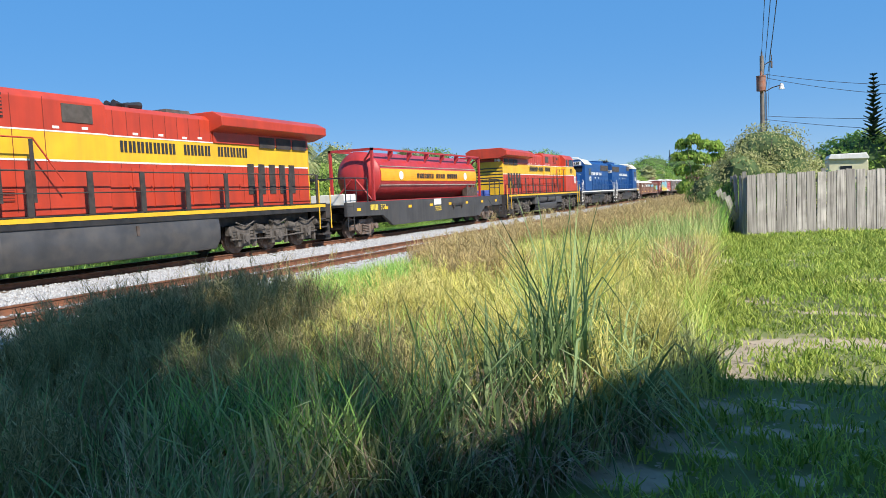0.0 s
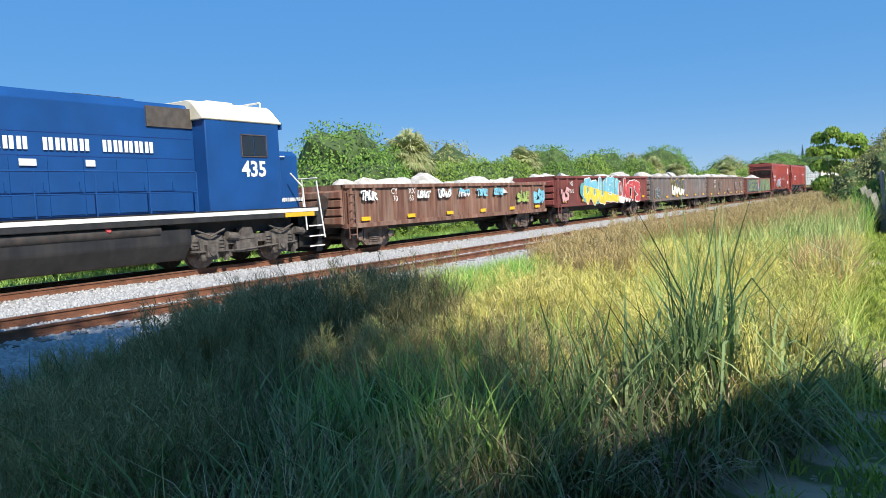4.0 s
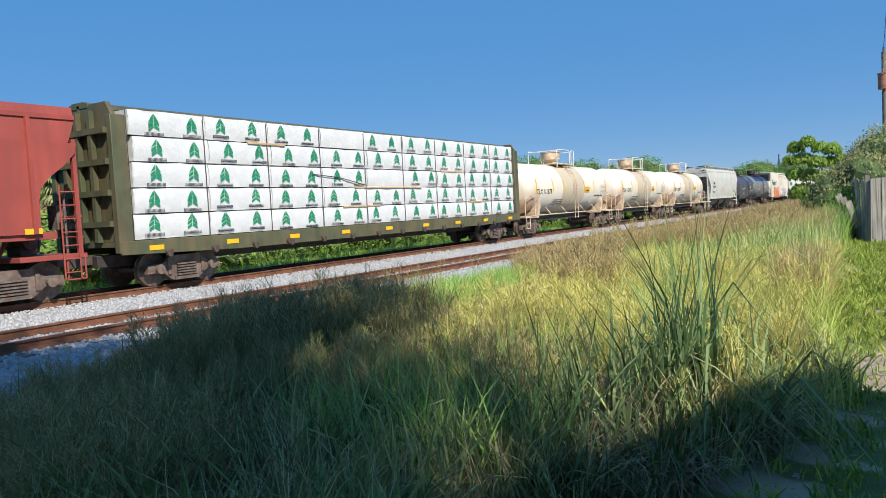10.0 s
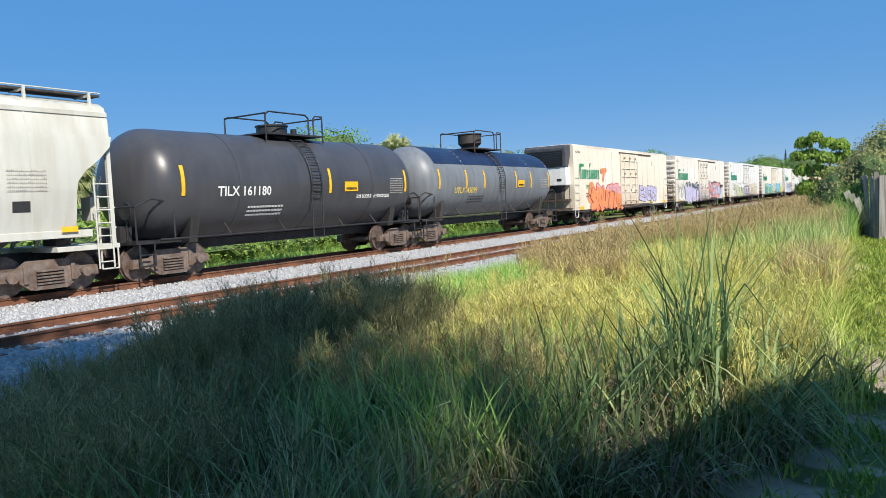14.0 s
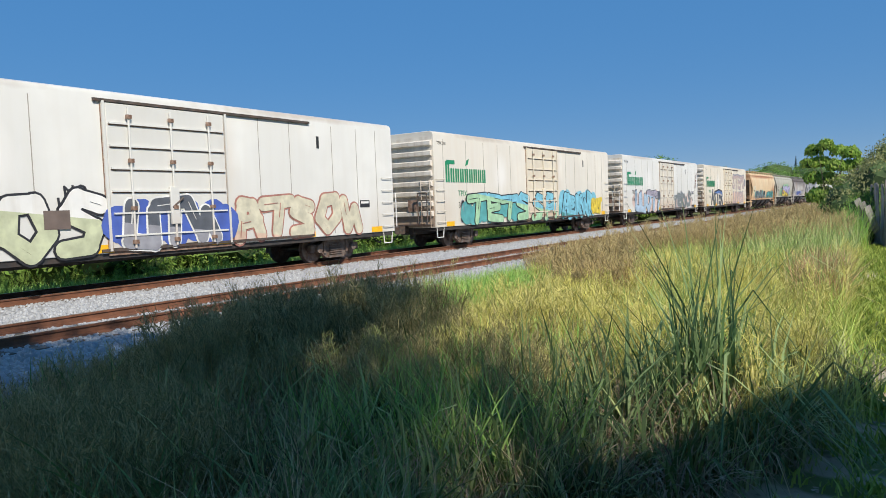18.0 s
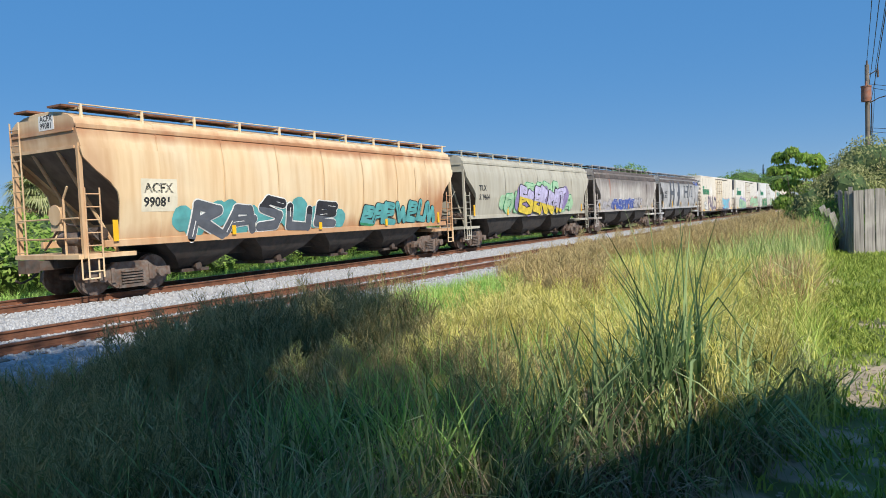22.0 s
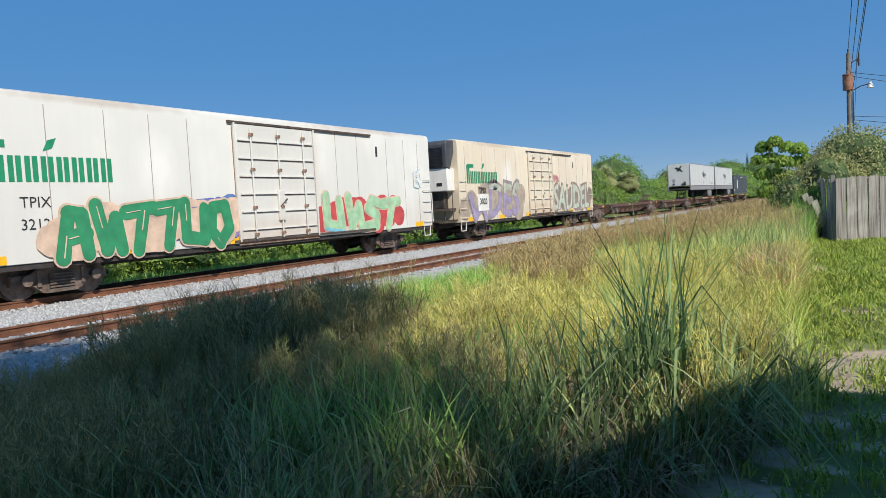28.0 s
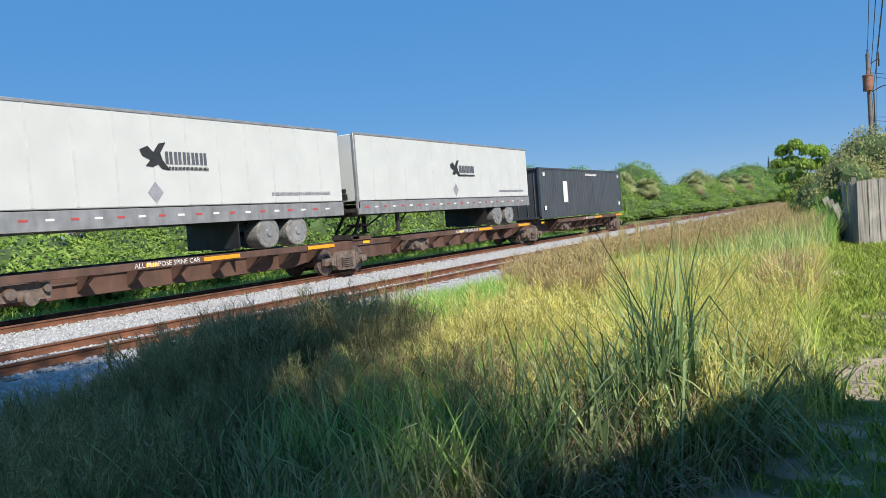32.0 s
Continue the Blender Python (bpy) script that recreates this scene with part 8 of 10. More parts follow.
gx, gy = np.meshgrid(xs, ys, indexing="ij")
gz = land(gx, gy) + 0.03 * np.sin(gx * 1.7 + 2 * np.sin(gy * 0.9)) * (np.abs(gx - 3) > 6)
idx = np.arange(gx.size).reshape(gx.shape)
q = np.stack([idx[:-1, :-1], idx[1:, :-1], idx[1:, 1:], idx[:-1, 1:]], -1).reshape(-1, 4)
ground = new("ground", big_mesh("ground", np.stack([gx, gy, gz], -1).reshape(-1, 3), q, M_GROUND, True))
tagged(ground, "grassy flat ground with bare sandy patches", "ground", kind="structure")

rng = np.random.default_rng(7)
M_BALLAST = mat("ballast_bed", (0.38, 0.38, 0.38), 0.95, 0.0, 0.3, 14, 1.0, (0.22, 0.21, 0.20), 0.6, bump_scale=34)
bx_ = np.array([-3.0, -2.3, -1.2, -0.4, 0.4, 1.2, 2.0, 2.9, 3.7, 4.6, 5.4, 6.2, 7.0, 7.8, 8.5, 9.6, 10.3, 11.0])
bz_ = np.array([-0.46, -0.20, -0.175, -0.18, -0.18, -0.175, -0.17, -0.175, -0.17, -0.18, -0.18, -0.18, -0.175, -0.19, -0.28, -0.36, -0.40, -0.55])
by_ = np.concatenate([[-120, -60], np.arange(-25, 120, 1.2), [160, 240, 400, 900]])
gx, gy = np.meshgrid(bx_, by_, indexing="ij")
gz = np.repeat(bz_[:, None], len(by_), 1) + rng.uniform(-0.012, 0.012, gx.shape)
gx = gx + rng.uniform(-0.1, 0.1, gx.shape)
idx = np.arange(gx.size).reshape(gx.shape)
q = np.stack([idx[:-1, :-1], idx[1:, :-1], idx[1:, 1:], idx[:-1, 1:]], -1).reshape(-1, 4)
bed = tagged(new("ballast_bed", big_mesh("ballast_bed", np.stack([gx, gy, gz], -1).reshape(-1, 3), q, M_BALLAST, True)), "pale grey crushed-stone ballast under two tracks", "ballast", kind="structure")


def many(template_v, template_f, pos, scale, rot, tilt=None):
    """Copies of one small template in whole arrays."""
    tv, tf = np.asarray(template_v, float), np.asarray(template_f, int)
    n = len(pos)
    c, s = np.cos(rot)[:, None], np.sin(rot)[:, None]
    sc = np.asarray(scale, float)
    sc = sc[:, None] if sc.ndim == 1 else sc
    v = tv[None] * (sc[:, None, :] if sc.shape[1] == 3 else sc[:, :, None])
    x, y, z = v[..., 0], v[..., 1], v[..., 2]
    if tilt is not None:
        x = x + z * tilt[:, :1]
        y = y + z * tilt[:, 1:]
    out = np.stack([x * c - y * s, x * s + y * c, z], -1) + pos[:, None, :]
    return out.reshape(-1, 3), (tf[None] + (np.arange(n) * len(tv))[:, None, None]).reshape(-1, tf.shape[1])


def join(chunks):
    vs, fs, n = [], [], 0
    for v, f in chunks:
        vs.append(v)
        fs.append(f + n)
        n += len(v)
    return np.concatenate(vs), np.concatenate(fs)


stone_v = [(-1, -0.8, -0.4), (1, -0.7, -0.5), (0.9, 0.9, -0.4), (-0.9, 0.8, -0.5), (-0.5, -0.5, 0.7), (0.6, -0.4, 0.5), (0.4, 0.5, 0.8), (-0.5, 0.6, 0.5)]
stone_f = [(0, 1, 5, 4), (1, 2, 6, 5), (2, 3, 7, 6), (3, 0, 4, 7), (4, 5, 6, 7)]
n = 34000
sx, sy = rng.uniform(0.9, 10.6, n), rng.uniform(0, 1, n) ** 1.5 * 62 + 1
keep = (np.abs(np.abs(sx - NEAR_TRACK) - 0.75) > 0.12) & (np.abs(np.abs(sx) - 0.75) > 0.12)
sx, sy = sx[keep], sy[keep]
sz = np.interp(sx, bx_, bz_) + 0.012
v, f = many(stone_v, stone_f, np.stack([sx, sy, sz], -1), rng.uniform(0.02, 0.045, (len(sx), 3)), rng.uniform(0, 6.3, len(sx)))
tagged(new("ballast_stones", big_mesh("ballast_stones", v, f, M_STONE)), "loose pale crushed stones between the tracks", "ballast stones", kind="stuff")

rail_prof = [(-0.075, -0.172), (0.075, -0.172), (0.07, -0.155), (0.012, -0.13), (0.010, -0.045), (0.036, -0.035), (0.036, -0.006), (0.028, 0.0), (-0.028, 0.0), (-0.036, -0.006), (-0.036, -0.035), (-0.010, -0.045), (-0.012, -0.13), (-0.07, -0.155)]
tie_m = Geo().box(-1.28, 1.28, -0.115, 0.115, -0.30, -0.165).mesh("tie", M_TIE)
for name, tx, label in (("loaded_track", 0.0, "rusty railway track on pale ballast, under the train"), ("empty_track", NEAR_TRACK, "empty rusty railway track with weathered wooden ties")):
    tr = thing(name, label, "railway track", kind="structure")
    for s in (-1, 1):
        rail = Geo().prism([(p[0] + tx + s * 0.7525, p[1]) for p in rail_prof], "y", -150, 900)
        part("rail", rail, M_RAIL, tr, "rusty steel rail")
        part("rail_head", boxy(tx + s * 0.7525 - 0.027, tx + s * 0.7525 + 0.027, -150, 900, 0.0, 0.002), M_RAILTOP, tr, "worn rail head")
    r2 = random.Random(3)
    for i in range(190):
        t = part("tie", tie_m, M_TIE, tr, "", (tx + r2.uniform(-0.05, 0.05), -12 + i * 0.55 + r2.uniform(-0.03, 0.03), 0))
        t.rotation_euler.z = r2.uniform(-0.015, 0.015)
    g = Geo()
    for i in range(500):
        y = -12 + 190 * 0.55 + i * 0.55
        g.box(tx - 1.28, tx + 1.28, y - 0.115, y + 0.115, -0.30, -0.165)
    for i in range(200):
        y = -12.5 - i * 0.55
        g.box(tx - 1.28, tx + 1.28, y - 0.115, y + 0.115, -0.30, -0.165)
    tagged(part("far_ties", g, M_TIE, tr), kind="stuff")

# ---- plants ----
LEAF = dict(rough=0.6, bump=0.0, island=True, spec=0.22)
# blade colour lifted to stand in for fill light in the shade
M_G_SHADE = mat("blade_shade_green", (0.14, 0.21, 0.065), var=0.3, scale=0.7, second=(0.47, 0.53, 0.21), trans=0.2, mostly=0.4, **LEAF)
M_G_DEEP = mat("blade_deep", (0.10, 0.175, 0.065), var=0.3, scale=0.7, second=(0.36, 0.46, 0.20), trans=0.2, mostly=0.2, **LEAF)
# the near foreground's shade level is partly put into this sward colour
M_G_SWARD = mat("blade_shade_sward", (0.175, 0.20, 0.08), var=0.5, scale=0.9, second=(0.54, 0.56, 0.24), trans=0.24, mostly=0.45, **LEAF)
M_G_REED = mat("blade_reed", (0.22, 0.36, 0.09), var=0.4, scale=0.6, second=(0.66, 0.70, 0.30), trans=0.24, **LEAF)
M_G_TAN = mat("blade_tan", (0.42, 0.24, 0.12), var=0.25, scale=0.7, second=(0.86, 0.64, 0.36), trans=0.3, **LEAF)
M_G_LIME = mat("blade_lime", (0.31, 0.43, 0.08), var=0.45, scale=1.3, second=(0.70, 0.70, 0.22), trans=0.24, **LEAF)
M_G_FRESH = mat("blade_fresh", (0.17, 0.38, 0.06), var=0.42, scale=1.5, second=(0.50, 0.68, 0.20), trans=0.24, **LEAF)
M_G_DRY = mat("blade_dry", (0.72, 0.58, 0.36), var=0.2, scale=0.7, second=(0.34, 0.21, 0.14), trans=0.3, **LEAF)
M_G_GREY = mat("blade_dead", (0.18, 0.13, 0.10), var=0.25, scale=1.5, second=(0.52, 0.41, 0.29), trans=0.2, **LEAF)
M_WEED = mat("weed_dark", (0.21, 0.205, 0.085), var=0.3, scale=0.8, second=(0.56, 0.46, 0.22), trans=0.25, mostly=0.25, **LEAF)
M_WEEDB = mat("weed_brown", (0.36, 0.27, 0.13), var=0.45, scale=1.4, second=(0.68, 0.54, 0.26), trans=0.3, **LEAF)
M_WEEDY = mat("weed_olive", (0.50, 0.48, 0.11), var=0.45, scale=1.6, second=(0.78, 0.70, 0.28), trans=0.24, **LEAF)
M_LAWN = mat("lawn_blade", (0.13, 0.23, 0.03), var=0.3, scale=0.5, second=(0.50, 0.56, 0.12), trans=0.2, **LEAF)


def blades(pos, height, width, lean, segs=3, droop=0.6, out=None, fold=0.0):
    """Bent, pointed blades as quads; pos N x 3, height and width N."""
    n = len(pos)
    a = rng.uniform(0, 2 * np.pi, n) if out is None else out + rng.normal(0, 0.8, n)
    d = np.stack([np.cos(a), np.sin(a)], -1)
    b = rng.uniform(0, 2 * np.pi, n) if out is None else a + np.pi / 2 + rng.normal(0, 0.5, n)
    w = np.stack([np.cos(b), np.sin(b)], -1)
    kink = rng.normal(0, 0.28, (n, 2))
    hinge = np.where(rng.uniform(0, 1, n) < fold, rng.uniform(0.45, 0.85, n), 1.0)      # where a blade is broken over
    pts = []
    for k in range(segs + 1):
        t = k / segs
        off = d * (lean * height * (t ** 1.8))[:, None] + kink * (height * max(0.0, t - 0.55))[:, None]
        z = height * (t - droop * lean * 0.5 * t ** 3)
        over = np.maximum(0.0, t - hinge)
        z = z - height * over * 1.7
        off = off + d * (height * over * 0.75)[:, None]
        half = (width * 0.5 * (1 - t ** 1.6) + 0.0006)[:, None] * w
        for s in (-1, 1):
            pts.append(np.concatenate([pos[:, :2] + off + s * half, (pos[:, 2] + z)[:, None]], 1))
    v = np.stack(pts, 1).reshape(-1, 3)
    base = (np.arange(n) * 2 * (segs + 1))[:, None]
    f = np.concatenate([base + np.array([[2 * k, 2 * k + 1, 2 * k + 3, 2 * k + 2]]) for k in range(segs)], 0)
    return v, f


def stuff(name, vf, m, label, category):
    return tagged(new(name, big_mesh(name, *vf, m)), label, category, kind="stuff")


def patchy(x, y, s, seed, lo=0.35, hi=0.65):
    """A soft 0 to 1 patch map."""
    v = (np.sin(x * s * 1.3 + seed) + np.sin(y * s * 1.7 + seed * 2.1) + np.sin((x + y) * s * 0.9 + seed * 0.7) + np.sin((x - 0.6 * y) * s * 2.3 + seed * 1.3)) / 8 + 0.5
    return np.clip((v - lo) / (hi - lo), 0, 1)


def spots(n, x0, x1, y0, y1, test=None):
    x, y = rng.uniform(x0, x1, n), rng.uniform(y0, y1, n)
    if test is not None:
        k = test(x, y)
        x, y = x[k], y[k]
    return np.stack([x, y, land(x, y)], -1)


def verge_edge(y):
    """Where the rough verge ends and the lawn begins."""
    return np.interp(y, [-5, 2, 4, 6, 8, 10, 14, 22, 60, 200], [16.8, 17.0, 17.75, 18.0, 17.75, 17.5, 17.3, 17.2, 16.5, 14])


def gravel_edge(y):
    """Where the verge ends towards the ballast."""
    return np.interp(y, [-10, 3, 7, 9, 12, 14, 16, 20, 30, 60, 200], [10.2, 10.4, 10.2, 9.9, 9.6, 10.0, 9.4, 8.6, 8.4, 8.2, 8.2])


def in_verge(x, y):
    return (x < verge_edge(y)) & (x > gravel_edge(y))


# dark sheet added under the verge plants, so that their gaps look shaded
M_GAP_SHADE = mat("leaf_litter", (0.075, 0.065, 0.04), 0.95, 0.0, 0.4, 3.0, 0.8, (0.16, 0.13, 0.08), 0.5, bump_scale=30)
ly = np.concatenate([np.arange(-3, 30, 0.5), np.arange(30, 120, 4.0)])
lu = np.linspace(0, 1, 24)
lx = (gravel_edge(ly) + 0.3)[:, None] + (verge_edge(ly) - 0.35 - gravel_edge(ly) - 0.3)[:, None] * lu[None]
lyy = np.repeat(ly[:, None], 24, 1)
lz = land(lx, lyy) + 0.035 + 0.02 * np.sin(lx * 3.1) * np.sin(lyy * 2.7) - 0.12 * ((lu[None] == 0) | (lu[None] == 1))
idx = np.arange(lx.size).reshape(lx.shape)
q = np.stack([idx[:-1, :-1], idx[:-1, 1:], idx[1:, 1:], idx[1:, :-1]], -1).reshape(-1, 4)
tagged(new("leaf_litter", big_mesh("leaf_litter", np.stack([lx, lyy, lz], -1).reshape(-1, 3), q, M_GAP_SHADE, True)), "dark sheet that stands in for shade under the verge plants", "ground", kind="structure")


# rough grass of the verge
def chance(n):
    return rng.uniform(0, 1, n)


def fresh(x, y):
    """Whether a spot lies in the bright green stand beside the ballast."""
    return np.hypot((x - 11.9 + 0.28 * (y - 10.4)) / 1.2, (y - 10.4) / 3.3) < 0.95


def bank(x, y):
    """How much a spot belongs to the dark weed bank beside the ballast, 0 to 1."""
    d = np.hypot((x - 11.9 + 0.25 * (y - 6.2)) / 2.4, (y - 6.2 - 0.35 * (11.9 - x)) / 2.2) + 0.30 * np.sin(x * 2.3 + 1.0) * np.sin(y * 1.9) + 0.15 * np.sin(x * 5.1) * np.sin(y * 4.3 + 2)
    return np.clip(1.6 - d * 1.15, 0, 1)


p = spots(40000, 9, 18.2, 5.0, 16, lambda x, y: in_verge(x, y) & (chance(len(x)) < (0.30 + 0.7 * patchy(x, y, 0.9, 1)) * (1 - 0.75 * bank(x, y)) * (1 - 0.7 * fresh(x, y))))
h_ = rng.uniform(0.25, 0.62, len(p)) * (0.65 + 0.6 * patchy(p[:, 0], p[:, 1], 0.8, 4))
stuff("lime_grass", blades(p, h_, rng.uniform(0.006, 0.015, len(p)), rng.uniform(0.15, 0.8, len(p))), M_G_LIME, "sunlit yellow-green rough grass on the verge", "grass")
p = spots(34000, 8.6, 18.2, 6.0, 17, lambda x, y: in_verge(x, y) & (patchy(x, y, 0.7, 2.5) + 0.8 * ((x < 12.2) & (y > 8.5)) > rng.uniform(0.3, 1.2, len(x))))
h_ = rng.uniform(0.3, 0.7, len(p)) * (0.7 + 0.5 * patchy(p[:, 0], p[:, 1], 1.1, 7)) * np.where(p[:, 0] < 18.6 - 0.6 * p[:, 1], 0.7, 1.0)
stuff("fresh_grass", blades(p, h_, rng.uniform(0.008, 0.017, len(p)), rng.uniform(0.15, 0.75, len(p))), M_G_FRESH, "fresh green rough grass on the verge", "grass")
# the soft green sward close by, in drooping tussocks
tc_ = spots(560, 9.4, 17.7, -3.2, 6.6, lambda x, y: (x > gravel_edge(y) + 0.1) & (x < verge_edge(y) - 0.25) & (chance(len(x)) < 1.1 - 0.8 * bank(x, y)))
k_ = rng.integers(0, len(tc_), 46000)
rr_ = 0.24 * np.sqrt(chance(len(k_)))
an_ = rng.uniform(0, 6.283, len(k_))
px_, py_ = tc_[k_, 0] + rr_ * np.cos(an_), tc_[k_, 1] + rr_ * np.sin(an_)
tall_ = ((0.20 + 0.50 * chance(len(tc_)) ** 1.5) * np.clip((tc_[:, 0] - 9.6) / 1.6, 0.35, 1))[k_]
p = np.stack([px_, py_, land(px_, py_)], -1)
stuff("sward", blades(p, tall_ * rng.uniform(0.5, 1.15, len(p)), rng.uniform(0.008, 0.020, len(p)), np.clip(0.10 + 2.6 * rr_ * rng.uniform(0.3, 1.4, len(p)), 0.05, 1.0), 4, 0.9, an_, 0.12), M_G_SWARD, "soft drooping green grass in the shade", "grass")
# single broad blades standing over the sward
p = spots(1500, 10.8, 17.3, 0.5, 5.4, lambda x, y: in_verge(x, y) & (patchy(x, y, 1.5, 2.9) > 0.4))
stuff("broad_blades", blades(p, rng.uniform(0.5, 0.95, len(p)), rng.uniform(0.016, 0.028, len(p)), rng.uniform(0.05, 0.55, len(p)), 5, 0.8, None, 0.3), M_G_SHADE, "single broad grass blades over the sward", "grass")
p = spots(9000, 10, 17.4, 0.6, 7.0, lambda x, y: in_verge(x, y) & (patchy(x, y, 1.2, 9.1) > 0.45))
stuff("bleached_stems", blades(p, rng.uniform(0.3, 0.75, len(p)), rng.uniform(0.004, 0.009, len(p)), rng.uniform(0.1, 0.9, len(p)), 3, 0.8), M_G_DRY, "bleached dry stems among the grass", "grass")
p = spots(45000, 8.4, 17.6, 14, 75, lambda x, y: in_verge(x, y) & (chance(len(x)) < 0.35 + 0.65 * patchy(x, y, 0.5, 3)))
h_ = rng.uniform(0.4, 0.85, len(p)) * (0.6 + 0.6 * patchy(p[:, 0], p[:, 1], 0.7, 2))
stuff("far_grass", blades(p, h_, rng.uniform(0.015, 0.035, len(p)), rng.uniform(0.15, 0.6, len(p)), 2), M_G_LIME, "sunlit tall grass along the track", "grass")
p = spots(6000, 8.4, 17.6, 19, 70, lambda x, y: in_verge(x, y) & (patchy(x, y, 0.4, 8.5) > 0.5))
h_ = rng.uniform(0.5, 1.0, len(p))
stuff("straw_grass", blades(p, h_, rng.uniform(0.006, 0.014, len(p)), rng.uniform(0.1, 0.5, len(p)), 2), M_G_DRY, "dry straw-coloured grass stems", "grass")
# fresh green stands among the weeds
p = spots(26000, 10.2, 14.0, 6.8, 14.8, lambda x, y: (np.hypot((x - 11.9 + 0.28 * (y - 10.4)) / 1.1, (y - 10.4) / 3.2) + 0.5 * (patchy(x, y, 1.6, 7.7) - 0.5) < 0.95) & (x < verge_edge(y)))
stuff("green_stand", blades(p, rng.uniform(0.5, 0.95, len(p)), rng.uniform(0.010, 0.018, len(p)), rng.uniform(0.1, 0.5, len(p)), 3, 0.6), M_G_FRESH, "bright fresh green grass beside the ballast", "grass")
p = spots(2400, 15.0, 17.3, 3.0, 5.6, lambda x, y: (patchy(x, y, 1.9, 1.3) > 0.45) & (x < verge_edge(y) - 0.1))
stuff("green_blades", blades(p, rng.uniform(0.4, 0.85, len(p)), rng.uniform(0.008, 0.018, len(p)), rng.uniform(0.1, 0.6, len(p)), 4, 0.75), M_G_FRESH, "long arching green grass blades", "grass")
# straw-coloured clumps near the lawn's edge
p = spots(2600, 16.4, 17.6, 8.6, 13.0, lambda x, y: (np.hypot((x - 17.08) / 0.26, (y - 10.5) / 0.8) + 0.6 * (patchy(x, y, 2.6, 3.1) - 0.5) < 0.9) & (x < verge_edge(y) + 0.1))
stuff("straw_clump", blades(p, rng.uniform(0.45, 1.05, len(p)), rng.uniform(0.010, 0.020, len(p)), rng.uniform(0.03, 0.3, len(p)), 4, 0.7, None, 0.3), M_G_TAN, "dry straw-coloured reed clump at the lawn's edge", "grass")
# tall reedy blades along the lawn
p = spots(8500, 14.6, 17.5, 6.2, 25, lambda x, y: ~((x > 16.0) & (y > 6) & (y < 10.8)) & (x < verge_edge(y) - 0.15) & (x > 14.6 + 0.02 * y) & (chance(len(x)) < patchy(x, y, 1.0, 5.5) * np.clip((x - 14.4) / 1.8, 0, 1)))
h_ = rng.uniform(0.6, 1.2, len(p)) * np.where(p[:, 1] < 9, 0.8, 1.0)
stuff("reedy_grass", blades(p, h_, rng.uniform(0.010, 0.022, len(p)), rng.uniform(0.05, 0.45, len(p)), 3, 0.7), M_G_REED, "tall pale green reedy grass beside the lawn", "grass")


# branching weeds: a stem with many fine side shoots
def weed_template(seed, shoots=26, leafy=5, open_=(0.25, 0.75), thin=1.0):
    r = np.random.default_rng(seed)
    n = shoots
    base = np.zeros((n, 3))
    base[:, 2] = r.uniform(0.12, 0.85, n)
    base[:, :2] = r.normal(0, 0.03, (n, 2))
    ln = (1.05 - base[:, 2]) * r.uniform(0.35, 0.7, n)
    a = r.uniform(0, 6.283, n)
    out = r.uniform(*open_, n)
    tip = base + np.stack([np.cos(a) * ln * out, np.sin(a) * ln * out, ln], -1)
    vs, fs = [], []

    def strip(p0, p1, w0, w1):
        u = np.cross(p1 - p0, r.normal(0, 1, 3))
        u *= thin / (np.linalg.norm(u) + 1e-9)
        k = len(vs)
        vs.extend([p0 - u * w0, p0 + u * w0, p1 + u * w1, p1 - u * w1])
        fs.append((k, k + 1, k + 2, k + 3))

    strip(np.zeros(3), np.array([0.02, 0.01, 0.95]), 0.006, 0.003)
    for i in range(n):
        strip(base[i], tip[i], 0.004, 0.002)
        for j in range(leafy):
            t = r.uniform(0.3, 1)
            q0 = base[i] + (tip[i] - base[i]) * t
            q1 = q0 + r.normal(0, 0.035, 3) + np.array([0, 0, 0.04])
            strip(q0, q1, 0.0045, 0.002)
    return np.array(vs), np.array(fs)


WEEDS = [weed_template(s) for s in range(4)] + [weed_template(9 + s, 14, 3, (0.1, 0.5)) for s in range(2)]
STALKS = [weed_template(30 + s, 12, 4, (0.12, 0.45), 0.6) for s in range(6)]


def weeds(name, p, scale, m, label, kinds=WEEDS):
    k = rng.integers(0, 6, len(p))
    ch = [many(*kinds[i], p[k == i], scale[k == i], rng.uniform(0, 6.3, (k == i).sum()), rng.normal(0, 0.16, ((k == i).sum(), 2))) for i in range(6)]
    return stuff(name, join(ch), m, label, "weeds")


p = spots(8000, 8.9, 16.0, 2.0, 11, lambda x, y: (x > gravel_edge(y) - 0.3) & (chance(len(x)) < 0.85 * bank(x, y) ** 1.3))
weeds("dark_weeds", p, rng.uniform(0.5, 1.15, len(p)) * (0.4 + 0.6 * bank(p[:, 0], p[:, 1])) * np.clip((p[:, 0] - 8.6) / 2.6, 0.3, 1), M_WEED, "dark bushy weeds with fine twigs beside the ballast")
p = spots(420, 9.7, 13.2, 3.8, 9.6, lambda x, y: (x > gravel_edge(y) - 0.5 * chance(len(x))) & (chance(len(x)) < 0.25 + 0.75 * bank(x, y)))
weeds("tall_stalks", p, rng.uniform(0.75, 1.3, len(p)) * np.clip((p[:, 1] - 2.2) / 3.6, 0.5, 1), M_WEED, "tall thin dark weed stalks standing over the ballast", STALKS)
p = spots(4600, 9.3, 16.8, 8.5, 26, lambda x, y: in_verge(x, y) & (x > 19.9 - 0.6 * y) & ((x < 18.4 - 0.36 * y) | (y > 19)) & (patchy(x, y, 0.8, 5.2) + 0.35 * (y > 12) > 0.45))
weeds("brown_weeds", p, rng.uniform(0.6, 1.15, len(p)), M_WEEDB, "brown seeding weeds on the verge")
